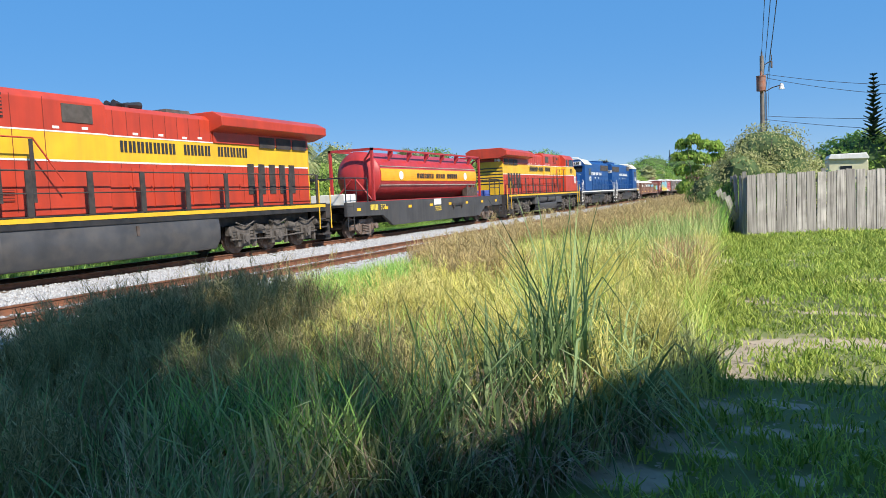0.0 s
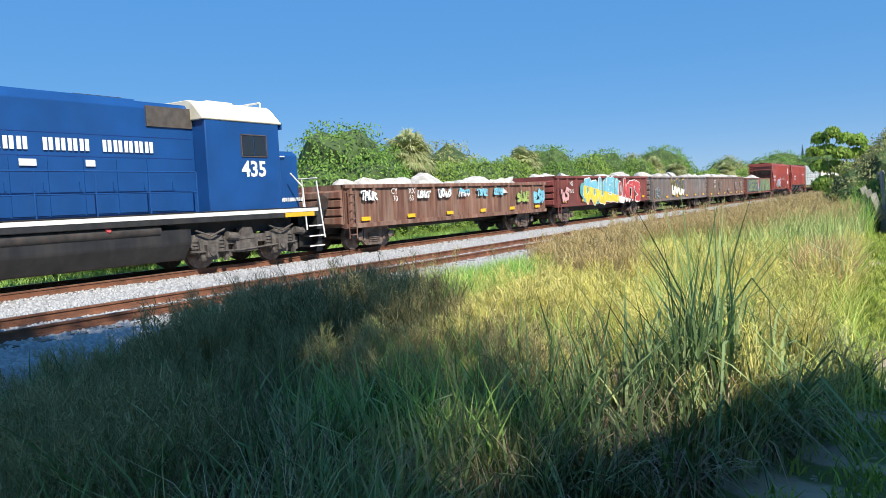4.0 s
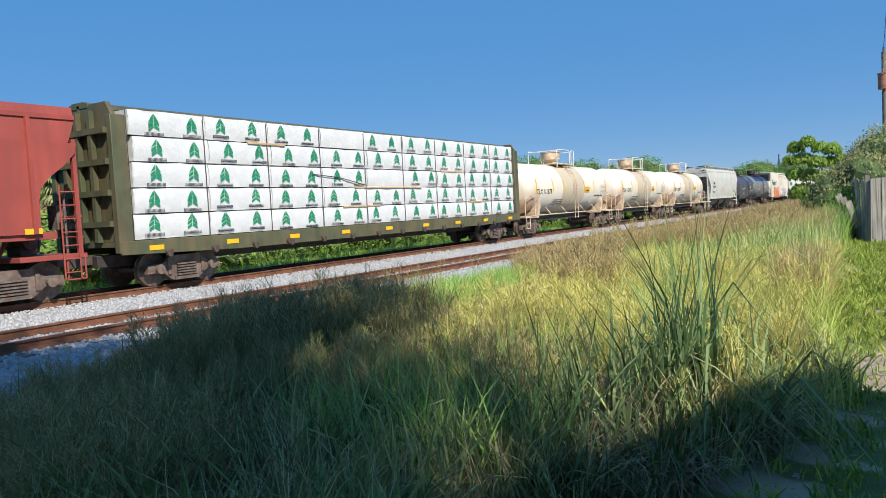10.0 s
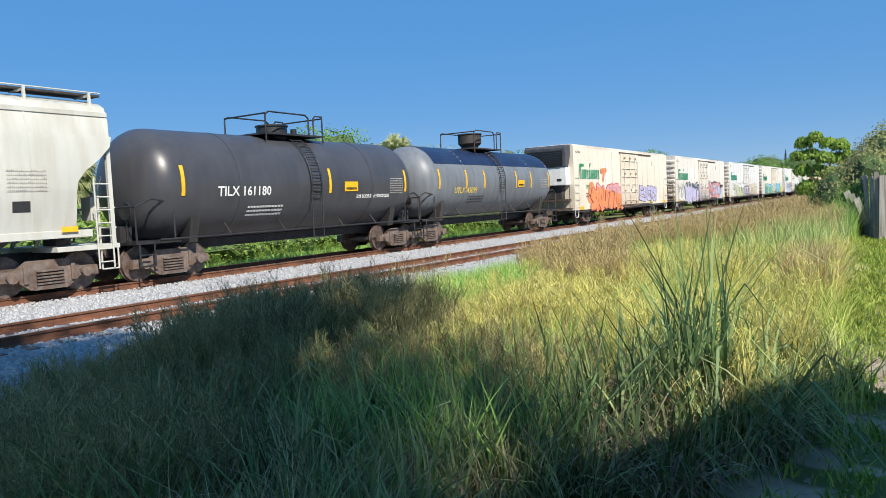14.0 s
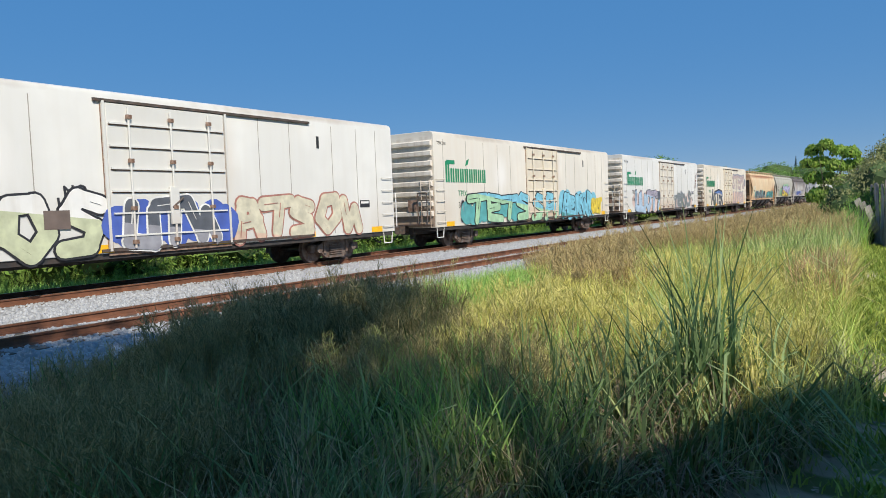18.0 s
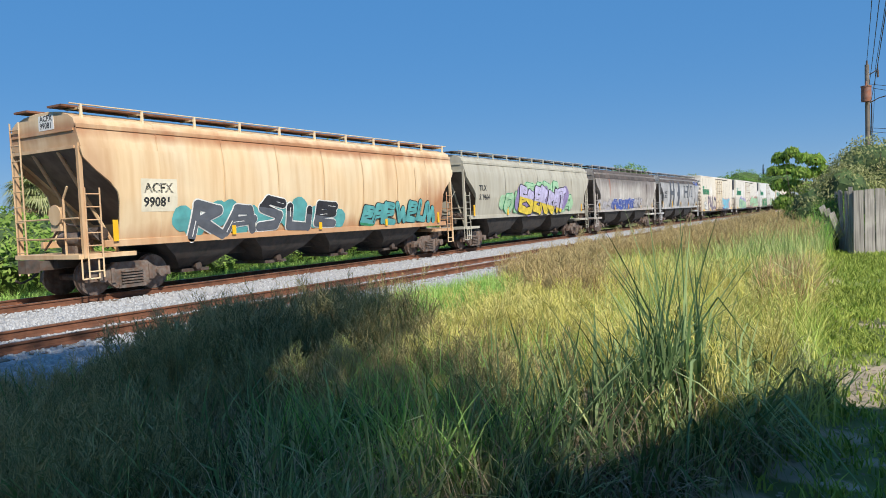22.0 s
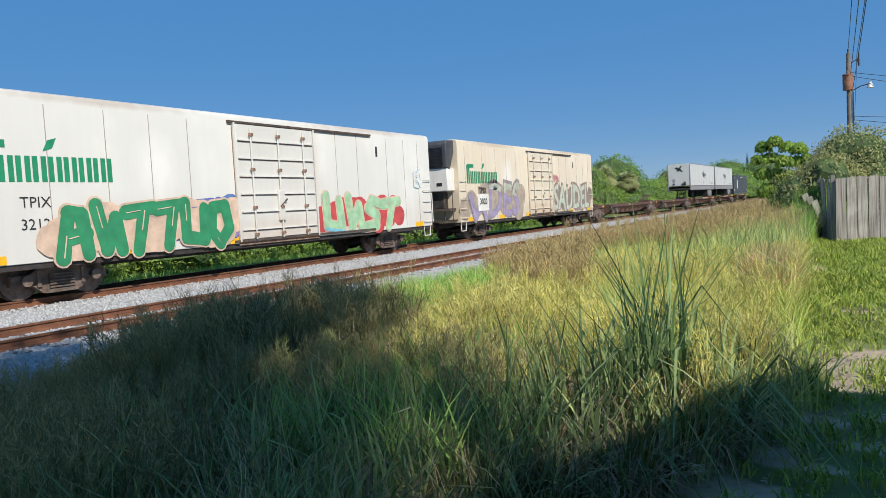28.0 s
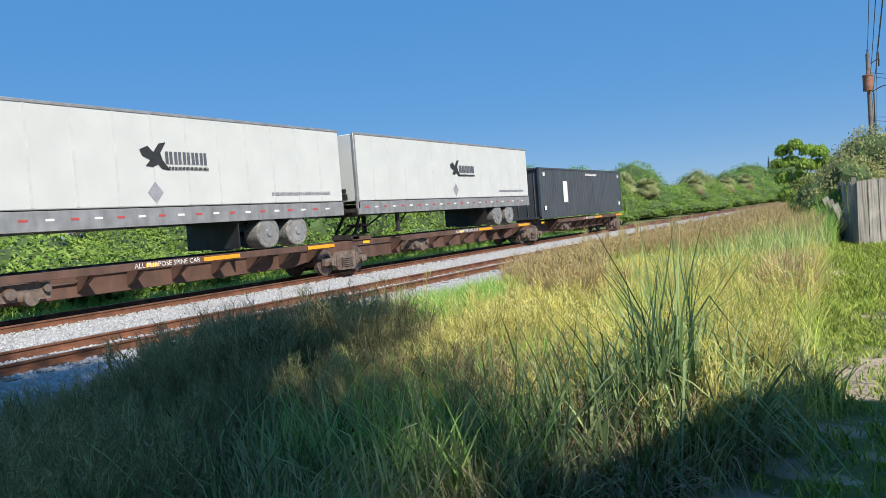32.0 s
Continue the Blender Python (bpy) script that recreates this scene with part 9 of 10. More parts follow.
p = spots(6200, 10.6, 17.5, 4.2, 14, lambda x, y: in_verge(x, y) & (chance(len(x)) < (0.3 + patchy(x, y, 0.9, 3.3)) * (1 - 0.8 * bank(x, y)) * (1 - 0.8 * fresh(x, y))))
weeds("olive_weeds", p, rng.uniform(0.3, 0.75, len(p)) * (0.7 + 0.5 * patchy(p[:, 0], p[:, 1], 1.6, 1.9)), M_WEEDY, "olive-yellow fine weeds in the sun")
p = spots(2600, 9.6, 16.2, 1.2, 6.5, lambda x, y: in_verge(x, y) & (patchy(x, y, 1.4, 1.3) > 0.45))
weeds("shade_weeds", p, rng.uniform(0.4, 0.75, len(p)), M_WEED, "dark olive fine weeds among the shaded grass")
p = spots(2200, 8.6, 16.8, 24, 110, lambda x, y: in_verge(x, y))
weeds("far_weeds", p, rng.uniform(0.8, 1.35, len(p)), M_WEEDB, "dark reddish-brown weeds far along the track")

# the tall blade clumps beside the path, one thing each: place, blades, height, radius, share of dry blades, spread, share of broken blades
CLUMPS = ((17.12, 4.55, 130, 1.58, 0.20, 0.10, 0.24, 0.45), (16.95, 4.35, 130, 1.18, 0.28, 0.25, 0.42, 0.4), (17.42, 4.72, 140, 1.0, 0.26, 0.15, 0.8, 0.65), (17.3, 4.35, 130, 0.82, 0.30, 0.35, 0.9, 0.5),
          (16.65, 4.25, 130, 0.98, 0.32, 0.25, 0.55, 0.25), (16.3, 3.85, 140, 0.84, 0.38, 0.25, 0.5, 0.25), (16.75, 3.75, 140, 0.78, 0.34, 0.4, 0.7, 0.35), (17.1, 3.75, 140, 0.70, 0.32, 0.5, 0.9, 0.45),
          (15.9, 3.45, 130, 0.72, 0.40, 0.25, 0.55, 0.25), (16.5, 3.2, 130, 0.66, 0.38, 0.3, 0.7, 0.3), (15.4, 3.1, 110, 0.66, 0.42, 0.12, 0.6, 0.2), (16.1, 2.6, 110, 0.62, 0.40, 0.2, 0.7, 0.25),
          (16.2, 1.35, 70, 0.7, 0.35, 0.05, 0.8, 0.2), (15.3, 1.8, 80, 0.65, 0.4, 0.05, 0.8, 0.2), (14.3, 2.2, 90, 0.6, 0.5, 0.05, 0.8, 0.2), (13.6, 3.2, 90, 0.6, 0.5, 0.1, 0.8, 0.2),
          (12.4, 3.0, 90, 0.55, 0.5, 0.1, 0.8, 0.2), (16.8, 5.3, 60, 0.95, 0.32, 0.4, 0.4, 0.35), (15.9, 4.7, 18, 0.95, 0.40, 0.25, 0.3, 0.2), (16.4, 5.0, 30, 1.05, 0.35, 0.3, 0.35, 0.25))
for cx, cy, n, hh, rad, dry, spread, broken in CLUMPS:
    tuft = thing("grass_clump", "tall clump of sharp dark green blades with dry stems", "grass clump", "grass clumps by the path")
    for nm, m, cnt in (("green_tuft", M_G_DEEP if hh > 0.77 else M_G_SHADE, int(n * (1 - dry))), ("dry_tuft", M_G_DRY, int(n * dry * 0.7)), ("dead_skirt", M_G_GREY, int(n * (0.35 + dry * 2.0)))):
        a, r = rng.uniform(0, 6.3, cnt), rad * np.sqrt(rng.uniform(0, 1, cnt)) * 0.8
        x, y = cx + r * np.cos(a), cy + r * np.sin(a)
        ht = hh * rng.uniform(0.45, 1.1, cnt) * {"green_tuft": 1.0, "dry_tuft": 0.6, "dead_skirt": 0.6}[nm]
        wid = rng.uniform(0.014, 0.030, cnt) if nm[0] == "g" else rng.uniform(0.008, 0.020, cnt)
        v, f = blades(np.stack([x, y, land(x, y)], -1), ht, wid, np.clip(0.04 + spread * (r / rad) * rng.uniform(0.2, 1.2, cnt) + (0.3 if nm[0] == "d" else 0.0), 0.03, 1.0), 7, 0.9, a, broken if nm[0] == "g" else 0.6)
        o = new(nm, big_mesh(nm, v, f, m))
        o.parent = tuft
for cx, cy in ((17.2, 10.0), (17.2, 11.2)):
    tuft = thing("grass_clump", "tall dry tan grass clump in the sun", "grass clump", "dry grass clumps")
    for nm, m, cnt in (("green_tuft", M_G_REED, 220), ("dry_tuft", M_G_TAN, 380)):
        a, r = rng.uniform(0, 6.3, cnt), 0.26 * np.sqrt(rng.uniform(0, 1, cnt))
        x, y = cx + r * np.cos(a), cy + r * np.sin(a)
        v, f = blades(np.stack([x, y, land(x, y)], -1), rng.uniform(0.4, 1.0, cnt), rng.uniform(0.010, 0.019, cnt), rng.uniform(0.05, 0.5, cnt), 4, 0.7)
        o = new(nm, big_mesh(nm, v, f, m))
        o.parent = tuft

# lawn
def bare(x, y):
    """How bare the lawn is, 1 in the middle of a sandy patch."""
    w = 0.35 * np.sin(x * 9 + 2 * np.sin(y * 7)) + 0.25 * np.sin(y * 13 + x * 5)
    return np.clip(max_of([1.35 - np.hypot((x - a) / c, (y - b) / d) + 0.6 * w for a, b, c, d in BARE]), 0, 1)


def max_of(arrays):
    return np.max(np.stack(arrays), 0)


def tufty(x, y):
    """Small tufts in the lawn, 0 to 1."""
    return np.clip(0.5 + 0.5 * np.sin(x * 8.3 + 2.1 * np.sin(y * 3.7)) * np.sin(y * 7.1 + 1.7 * np.sin(x * 4.9)) + 0.25 * np.sin(x * 17 + y * 13), 0, 1)


p = spots(210000, 16.5, 24, 1.0, 24, lambda x, y: (x > verge_edge(y) - 0.2) & (x < 18.36 + 0.26 * y + 1.2) & (chance(len(x)) < np.clip(1.4 - y / 22, 0.35, 1)) & (chance(len(x)) > 0.90 * bare(x, y)) & ((y > 6.4) | (chance(len(x)) < 0.2 + 1.1 * tufty(x, y))) & ((patchy(x, y, 1.7, 6.1) > 0.2) | (chance(len(x)) < 0.45)))
tuf_ = tufty(p[:, 0], p[:, 1])
stuff("lawn", blades(p, rng.uniform(0.035, 0.10, len(p)) * (0.45 + 1.15 * tuf_) * (1 + 0.02 * p[:, 1]), rng.uniform(0.006, 0.013, len(p)) * (1 + 0.08 * p[:, 1]), rng.uniform(0.2, 0.9, len(p)), 2), M_LAWN, "mown patchy lawn grass", "grass")


p = spots(9000, 16.8, 21.5, 1.5, 13, lambda x, y: (x > verge_edge(y) - 0.3) & (chance(len(x)) < 0.12 + 0.8 * bare(x, y)))
chip_v = [(-1, -0.6, 0.0), (0.9, -0.7, 0.25), (1.1, 0.5, 0.1), (-0.8, 0.7, 0.35)]
v, f = many(chip_v, [(0, 1, 2, 3)], p + [0, 0, 0.006], rng.uniform(0.006, 0.024, (len(p), 3)), rng.uniform(0, 6.3, len(p)))
stuff("lawn_litter", (v, f), mat("dead_leaf", (0.16, 0.11, 0.07), var=0.3, scale=3, second=(0.42, 0.36, 0.27), **LEAF), "small dead leaves and twigs on the bare sand", "leaf litter")


# ---- trees and bushes ----
M_L1 = mat("leaf_mid", (0.11, 0.23, 0.04), var=0.3, scale=0.8, second=(0.25, 0.41, 0.09), trans=0.3, **LEAF)
M_L2 = mat("leaf_bright", (0.17, 0.30, 0.05), var=0.35, scale=0.8, second=(0.34, 0.46, 0.11), trans=0.35, **LEAF)
M_L3 = mat("leaf_dull", (0.24, 0.28, 0.09), var=0.25, scale=0.6, second=(0.44, 0.43, 0.20), trans=0.25, **LEAF)
M_L4 = mat("leaf_yellow", (0.20, 0.36, 0.06), var=0.3, scale=0.6, second=(0.46, 0.57, 0.13), trans=0.4, **LEAF)
M_PALM = mat("palm_leaf", (0.30, 0.36, 0.14), var=0.25, scale=0.5, second=(0.56, 0.56, 0.30), trans=0.35, **LEAF)
M_DEAD = mat("dead_frond", (0.44, 0.33, 0.19), var=0.25, scale=0.5, second=(0.20, 0.13, 0.07), trans=0.1, **LEAF)
# dark colour standing in for the shaded depth of a crown
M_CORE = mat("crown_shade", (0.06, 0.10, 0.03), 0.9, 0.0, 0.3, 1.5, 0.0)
M_BARK = mat("bark", (0.17, 0.13, 0.10), 0.9, 0.0, 0.3, 5, 0.6, (0.08, 0.06, 0.05), 0.4)


def crown_arrays(seed, lumps, leaf, count, spread=0.12):
    """Leaves on the lumps of a crown: lumps are (x, y, z, radius x, y, z)."""
    r = np.random.default_rng(seed)
    lumps = np.asarray(lumps, float)
    area = lumps[:, 3] * lumps[:, 5]
    k = r.choice(len(lumps), count, p=area / area.sum())
    d = r.normal(0, 1, (count, 3))
    d /= np.linalg.norm(d, axis=1, keepdims=True)
    d[:, 2] = np.where(d[:, 2] < -0.6, -d[:, 2], d[:, 2])
    rad = 1.0 + r.normal(0, spread * 0.5, count)
    bump = 0.95 + 0.09 * np.sin(d[:, 0] * 7 + k) * np.sin(d[:, 2] * 6 + 2 * k) + 0.05 * np.sin(d[:, 1] * 13 + k)
    c = lumps[k, :3] + d * lumps[k, 3:] * (rad * bump)[:, None]
    nrm = d + r.normal(0, 0.55, (count, 3))
    nrm /= np.linalg.norm(nrm, axis=1, keepdims=True)
    u = np.cross(nrm, r.normal(0, 1, (count, 3)))
    u /= np.linalg.norm(u, axis=1, keepdims=True)
    w = np.cross(nrm, u)
    L = leaf * r.uniform(0.6, 1.3, count)[:, None]
    v = np.stack([c - u * L, c + w * L * 0.42 + nrm * L * 0.1, c + u * L, c - w * L * 0.42 - nrm * L * 0.1], 1).reshape(-1, 3)
    return v, np.arange(count * 4).reshape(-1, 4)


# solid dark lumps added behind the leaves in place of inner shade
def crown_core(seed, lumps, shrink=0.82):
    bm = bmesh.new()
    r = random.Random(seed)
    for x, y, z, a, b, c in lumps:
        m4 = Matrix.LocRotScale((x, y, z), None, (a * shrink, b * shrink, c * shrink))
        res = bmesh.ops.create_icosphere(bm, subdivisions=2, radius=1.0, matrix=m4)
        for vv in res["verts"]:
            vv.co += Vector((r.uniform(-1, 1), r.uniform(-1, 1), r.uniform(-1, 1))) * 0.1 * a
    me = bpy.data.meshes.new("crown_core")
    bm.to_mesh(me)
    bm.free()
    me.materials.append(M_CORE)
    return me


def branchy(seed, height, spread, r0=0.12, limbs=6):
    r = random.Random(seed)
    g = Geo()
    g.cyl((0, 0, -0.2), (0.1, 0.05, height * 0.45), r0, 8, r0 * 0.7)
    for i in range(limbs):
        a = i * 6.283 / limbs + r.uniform(-0.3, 0.3)
        z0 = height * r.uniform(0.2, 0.45)
        m1 = (math.cos(a) * spread * 0.45, math.sin(a) * spread * 0.45, z0 + height * 0.25)
        m2 = (math.cos(a + 0.2) * spread * 0.85, math.sin(a + 0.2) * spread * 0.85, height * r.uniform(0.6, 0.9))
        g.cyl((0.05, 0, z0), m1, r0 * 0.5, 6, r0 * 0.3).cyl(m1, m2, r0 * 0.3, 6, r0 * 0.1)
    return g


def bush_kind(seed, w, hgt, leaf, count, m, label, category="bush", n_lumps=9, core=0.82, tiers=None):
    """A leafy bush or low tree of about that width and height, standing at the origin."""
    r = random.Random(seed)
    lumps = []
    for i in range(n_lumps):
        a, q = i * 2.4 + r.uniform(-0.4, 0.4), math.sqrt(i / n_lumps)
        k = r.uniform(0.28, 0.42)
        zz = hgt * (0.30 + 0.42 * (1 - q) * r.uniform(0.7, 1.3))
        lumps.append((math.cos(a) * q * w * 0.34, math.sin(a) * q * w * 0.34, zz, w * k, w * k, min(hgt * 0.40, zz * 1.02)))
    if tiers:
        lumps = tiers
    top = max(z + c for x, y, z, a, b, c in lumps)
    lumps = [(x, y, z * hgt / top, a, b, c * hgt / top) for x, y, z, a, b, c in lumps]
    ob = thing("bush" if category == "bush" else "tree", label, category)
    part("trunk", branchy(seed, hgt, w * 0.4), M_BARK, ob)
    v, f = crown_arrays(seed, lumps, leaf, count)
    part("crown", big_mesh("crown", v, f, m), m, ob)
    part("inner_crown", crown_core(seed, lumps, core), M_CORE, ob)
    return ob


def place(ob, x, y, rz=0.0, s=1.0, sz=None, copy=True):
    m4 = Matrix.LocRotScale((x, y, float(land(x, y))), Euler((0, 0, rz)), None)
    o = copy_thing(ob, m4) if copy else ob
    if not copy:
        o.matrix_basis = m4
    o.scale = (s, s, sz or s)
    return o


def palm_kind(seed, trunk_h, spread, label, fronds=150):
    r = np.random.default_rng(seed)
    ob = thing("cabbage_palm", label, "palm tree", "palms behind the tracks")
    g = Geo()
    for i in range(6):
        g.cyl((0.03 * i, 0, trunk_h * i / 6 - 0.2 * (i == 0)), (0.03 * (i + 1), 0, trunk_h * (i + 1) / 6), 0.20 - 0.008 * i, 9, 0.18 - 0.006 * i)
    part("trunk", g, M_BARK, ob)
    top = np.array([0.18, 0, trunk_h])
    ch = {"fronds": [], "dead_fronds": []}
    for i in range(fronds):
        a = r.uniform(0, 6.283)
        el = math.asin(r.uniform(-0.75, 1.0))
        key = "dead_fronds" if el < -0.55 else "fronds"
        d = np.array([math.cos(a) * math.cos(el), math.sin(a) * math.cos(el), math.sin(el)])
        stem = spread * r.uniform(0.2, 0.55)
        c = top + d * stem
        side = np.cross(d, [0, 0, 1])
        side /= np.linalg.norm(side) + 1e-9
        upv = np.cross(side, d)
        vs, fs = [], []

        def quad(p0, p1, w0, w1, nn):
            k = len(vs)
            vs.extend([p0 - nn * w0, p0 + nn * w0, p1 + nn * w1, p1 - nn * w1])
            fs.append((k, k + 1, k + 2, k + 3))

        quad(top, c, 0.025, 0.02, side)
        for j in range(23):
            t = (j - 11) / 11
            an = t * 1.5
            dd = d * math.cos(an) + side * math.sin(an)
            ln = spread * 0.5 * (1 - 0.25 * abs(t)) * r.uniform(0.85, 1.1)
            mid = c + dd * ln * 0.6 + upv * 0.04 * spread
            tip = c + dd * ln - np.array([0, 0, 1]) * ln * (0.12 + 0.30 * r.uniform())
            nn = np.cross(dd, upv)
            nn /= np.linalg.norm(nn) + 1e-9
            quad(c, mid, 0.014, 0.032, nn)
            quad(mid, tip, 0.032, 0.006, nn)
        ch[key].append((np.array(vs), np.array(fs)))
    for key, m in (("fronds", M_PALM), ("dead_fronds", M_DEAD)):
        if ch[key]:
            o = new(key, big_mesh(key, *join(ch[key]), m))
            o.parent = ob
    return ob


B1 = bush_kind(1, 9.0, 6.6, 0.125, 16000, M_L1, "dense rounded green bush covered in vines", "bush", 13)
B2 = bush_kind(2, 7.0, 4.2, 0.12, 11000, M_L2, "bright green thicket behind the tracks", "bush", 10)
B3 = bush_kind(3, 6.5, 5.6, 0.10, 9000, M_L3, "greyish open-crowned tree behind the tracks", "tree", 9)
B4 = bush_kind(4, 6.0, 3.0, 0.12, 8000, M_L2, "low sunlit bush along the tracks", "bush", 9)
place(B1, -14.0, 36.6, 0.3, 1.0, 1.17, copy=False)
place(B2, -13.0, 24.5, 1.0, 0.9, 0.95, copy=False)
place(B3, -17.5, 55.0, 0.0, 1.2, 1.35, copy=False)
place(B4, -9.2, 15.5, 0.0, copy=False)
rb = random.Random(11)
P1 = palm_kind(1, 4.1, 1.85, "cabbage palm with drooping fan fronds and a skirt of dead leaves")
P2 = palm_kind(2, 3.8, 1.75, "low cabbage palm with fan fronds")
place(P1, -14.0, 18.7, copy=False)
place(P2, -14.0, 27.3, copy=False)
for x, y, s, k in ((-14.5, 29.9, 0.86, P2), (-13.6, 44.2, 1.36, P1), (-15.5, 66, 1.3, P1), (-15, 108, 1.3, P1), (-15, -4, 1.1, P1), (-13.5, 8.0, 1.0, P2)):
    place(k, x, y, rb.uniform(0, 6), s)
for x, y, s, sz, k in ((-13.5, 21.6, 0.75, 0.85, B2), (-13.6, 25.4, 0.7, 0.82, B2), (-13.2, 16.2, 0.75, 0.8, B2), (-14.2, 31.2, 0.7, 0.85, B2), (-12, 19.5, 0.7, 0.6, B2), (-11.5, 30.0, 0.75, 0.72, B2), (-15, 41.5, 0.75, 1.0, B1), (-13.5, 47.5, 0.9, 1.25, B2), (-14, 53.5, 0.9, 1.35, B2), (-15, 62, 0.95, 1.45, B2), (-15.5, 72, 0.9, 1.17, B1), (-14, 79, 0.95, 1.6, B2),
                       (-16, 90, 0.9, 1.2, B1), (-14.5, 98, 0.9, 1.6, B2), (-17, 104, 1.1, 1.4, B3), (-9.5, 22, 0.9, 0.6, B4), (-9.8, 28.5, 0.8, 0.65, B4), (-10.0, 34, 0.9, 0.65, B4), (-10.5, 42, 1.0, 0.75, B4), (-10.5, 50, 1.0, 0.8, B4),
                       (-11, 59, 1.1, 0.8, B4), (-11, 70, 1.2, 0.85, B4), (-11, 83, 1.2, 0.9, B4), (-9.0, 8, 0.9, 0.6, B4), (-10, 0, 1.0, 0.7, B4), (-13, 12, 0.8, 0.7, B2), (-13, 2, 0.9, 0.8, B2), (-14, -10, 1.0, 0.9, B2), (-9.5, -9, 1.0, 0.7, B4)):
    place(k, x, y, rb.uniform(0, 6), s, sz)
for i in range(34):
    y = 108 + i * 9.5
    place(rb.choice((B1, B2, B2, B3)), -16 + rb.uniform(-3, 3), y, rb.uniform(0, 6), rb.uniform(1.0, 1.3) * (1 + i / 25), rb.uniform(1.1, 1.4) * (1.0 + i / 38))
    if i % 3 == 0:
        place(rb.choice((P1, P2)), -12.5 + rb.uniform(-1, 1), y + 4, rb.uniform(0, 6), 1.25 + i / 45)
    if i % 2 == 0:
        place(B4, -11 + rb.uniform(-1, 1), y, rb.uniform(0, 6), 1.3, 0.95)
# strip of low plants between the far rail bed and the thicket
p = spots(26000, -9.5, -2.9, -4, 60, lambda x, y: patchy(x, y, 0.8, 2) > 0.1)
stuff("trackside_grass", blades(p, rng.uniform(0.15, 0.45, len(p)), rng.uniform(0.02, 0.04, len(p)), rng.uniform(0.2, 0.7, len(p)), 2), M_G_FRESH, "bright low grass beyond the tracks", "grass")
p = spots(900, -8.5, -4.2, -4, 60)
weeds("trackside_weeds", p, rng.uniform(0.4, 0.8, len(p)), M_L2, "leafy weeds beyond the tracks")

# the garden side
K1 = bush_kind(21, 4.6, 3.35, 0.055, 24000, M_L3, "large olive garden bush behind the fence", "bush", 12)
place(K1, 18.2, 28.2, 0.4, 0.86, 1.06, copy=False)
K2 = bush_kind(22, 3.2, 2.6, 0.05, 9000, M_L3, "twiggy grey-green shrub beside the fence", "bush", 8)
place(K2, 17.3, 26.4, 0.0, 0.8, 1.05, copy=False)
K3_TIERS = [(-1.5, 0.2, 4.0, 0.75, 0.6, 0.36), (-0.5, -0.3, 4.25, 0.7, 0.7, 0.34), (0.5, 0.1, 3.9, 0.75, 0.6, 0.33), (1.5, -0.1, 3.75, 0.75, 0.7, 0.36), (-1.9, -0.2, 3.3, 0.7, 0.6, 0.3), (-0.9, 0.5, 3.35, 0.8, 0.8, 0.35), (0.3, -0.5, 3.1, 0.8, 0.7, 0.36), (1.2, 0.4, 3.05, 0.75, 0.7, 0.34), (2.1, 0.2, 3.2, 0.6, 0.6, 0.3),
            (-1.6, 0.3, 2.5, 0.8, 0.7, 0.36), (-0.4, 0.0, 2.4, 0.85, 0.8, 0.38), (0.8, -0.3, 2.2, 0.85, 0.8, 0.38), (1.8, 0.0, 2.35, 0.7, 0.7, 0.36), (-1.0, 0.2, 1.5, 1.2, 1.0, 0.5), (0.6, 0.1, 1.4, 1.3, 1.0, 0.5), (0.0, 0.0, 0.7, 1.6, 1.3, 0.6)]
K3 = bush_kind(23, 5.0, 4.6, 0.17, 6500, M_L4, "yellow-green broad-leaved tree beyond the garden", "tree", 11, 0.6, K3_TIERS)
place(K3, 14.4, 46.0, 0.0, 0.62, 1.02, copy=False)
K4 = bush_kind(24, 3.0, 2.0, 0.09, 3500, M_L1, "dark green shrub at the end of the fence", "bush", 7)
place(K4, 17.35, 25.0, 0.0, 0.42, 0.85, copy=False)
place(K4, 20.4, 31.0, 1.0, 0.7, 0.9)
place(K4, 16.45, 26.4, 2.0, 0.5, 0.95)
place(K4, 17.0, 25.3, 3.0, 0.5, 0.8)
FEN = thing("reed_clump", "tall dark green reed clump at the fence's end", "reed clump")
a_, r_ = rng.uniform(0, 6.283, 260), 0.32 * np.sqrt(rng.uniform(0, 1, 260))
x_, y_ = 16.85 + r_ * np.cos(a_), 22.3 + r_ * np.sin(a_)
o = new("foliage", big_mesh("foliage", *blades(np.stack([x_, y_, land(x_, y_)], -1), rng.uniform(0.7, 1.55, 260), rng.uniform(0.012, 0.022, 260), rng.uniform(0.05, 0.4, 260), 4, 0.6), M_G_FRESH))
o.parent = FEN
place(B2, 24.0, 52.0, 0.0, 1.1, 1.05)
place(B2, 30.5, 52.0, 2.0, 1.0, 1.0)
for i in range(9):
    place(rb.choice((B2, B3)), 15.5 + rb.uniform(0, 3), 70 + i * 16, rb.uniform(0, 6), 0.8, 0.9)


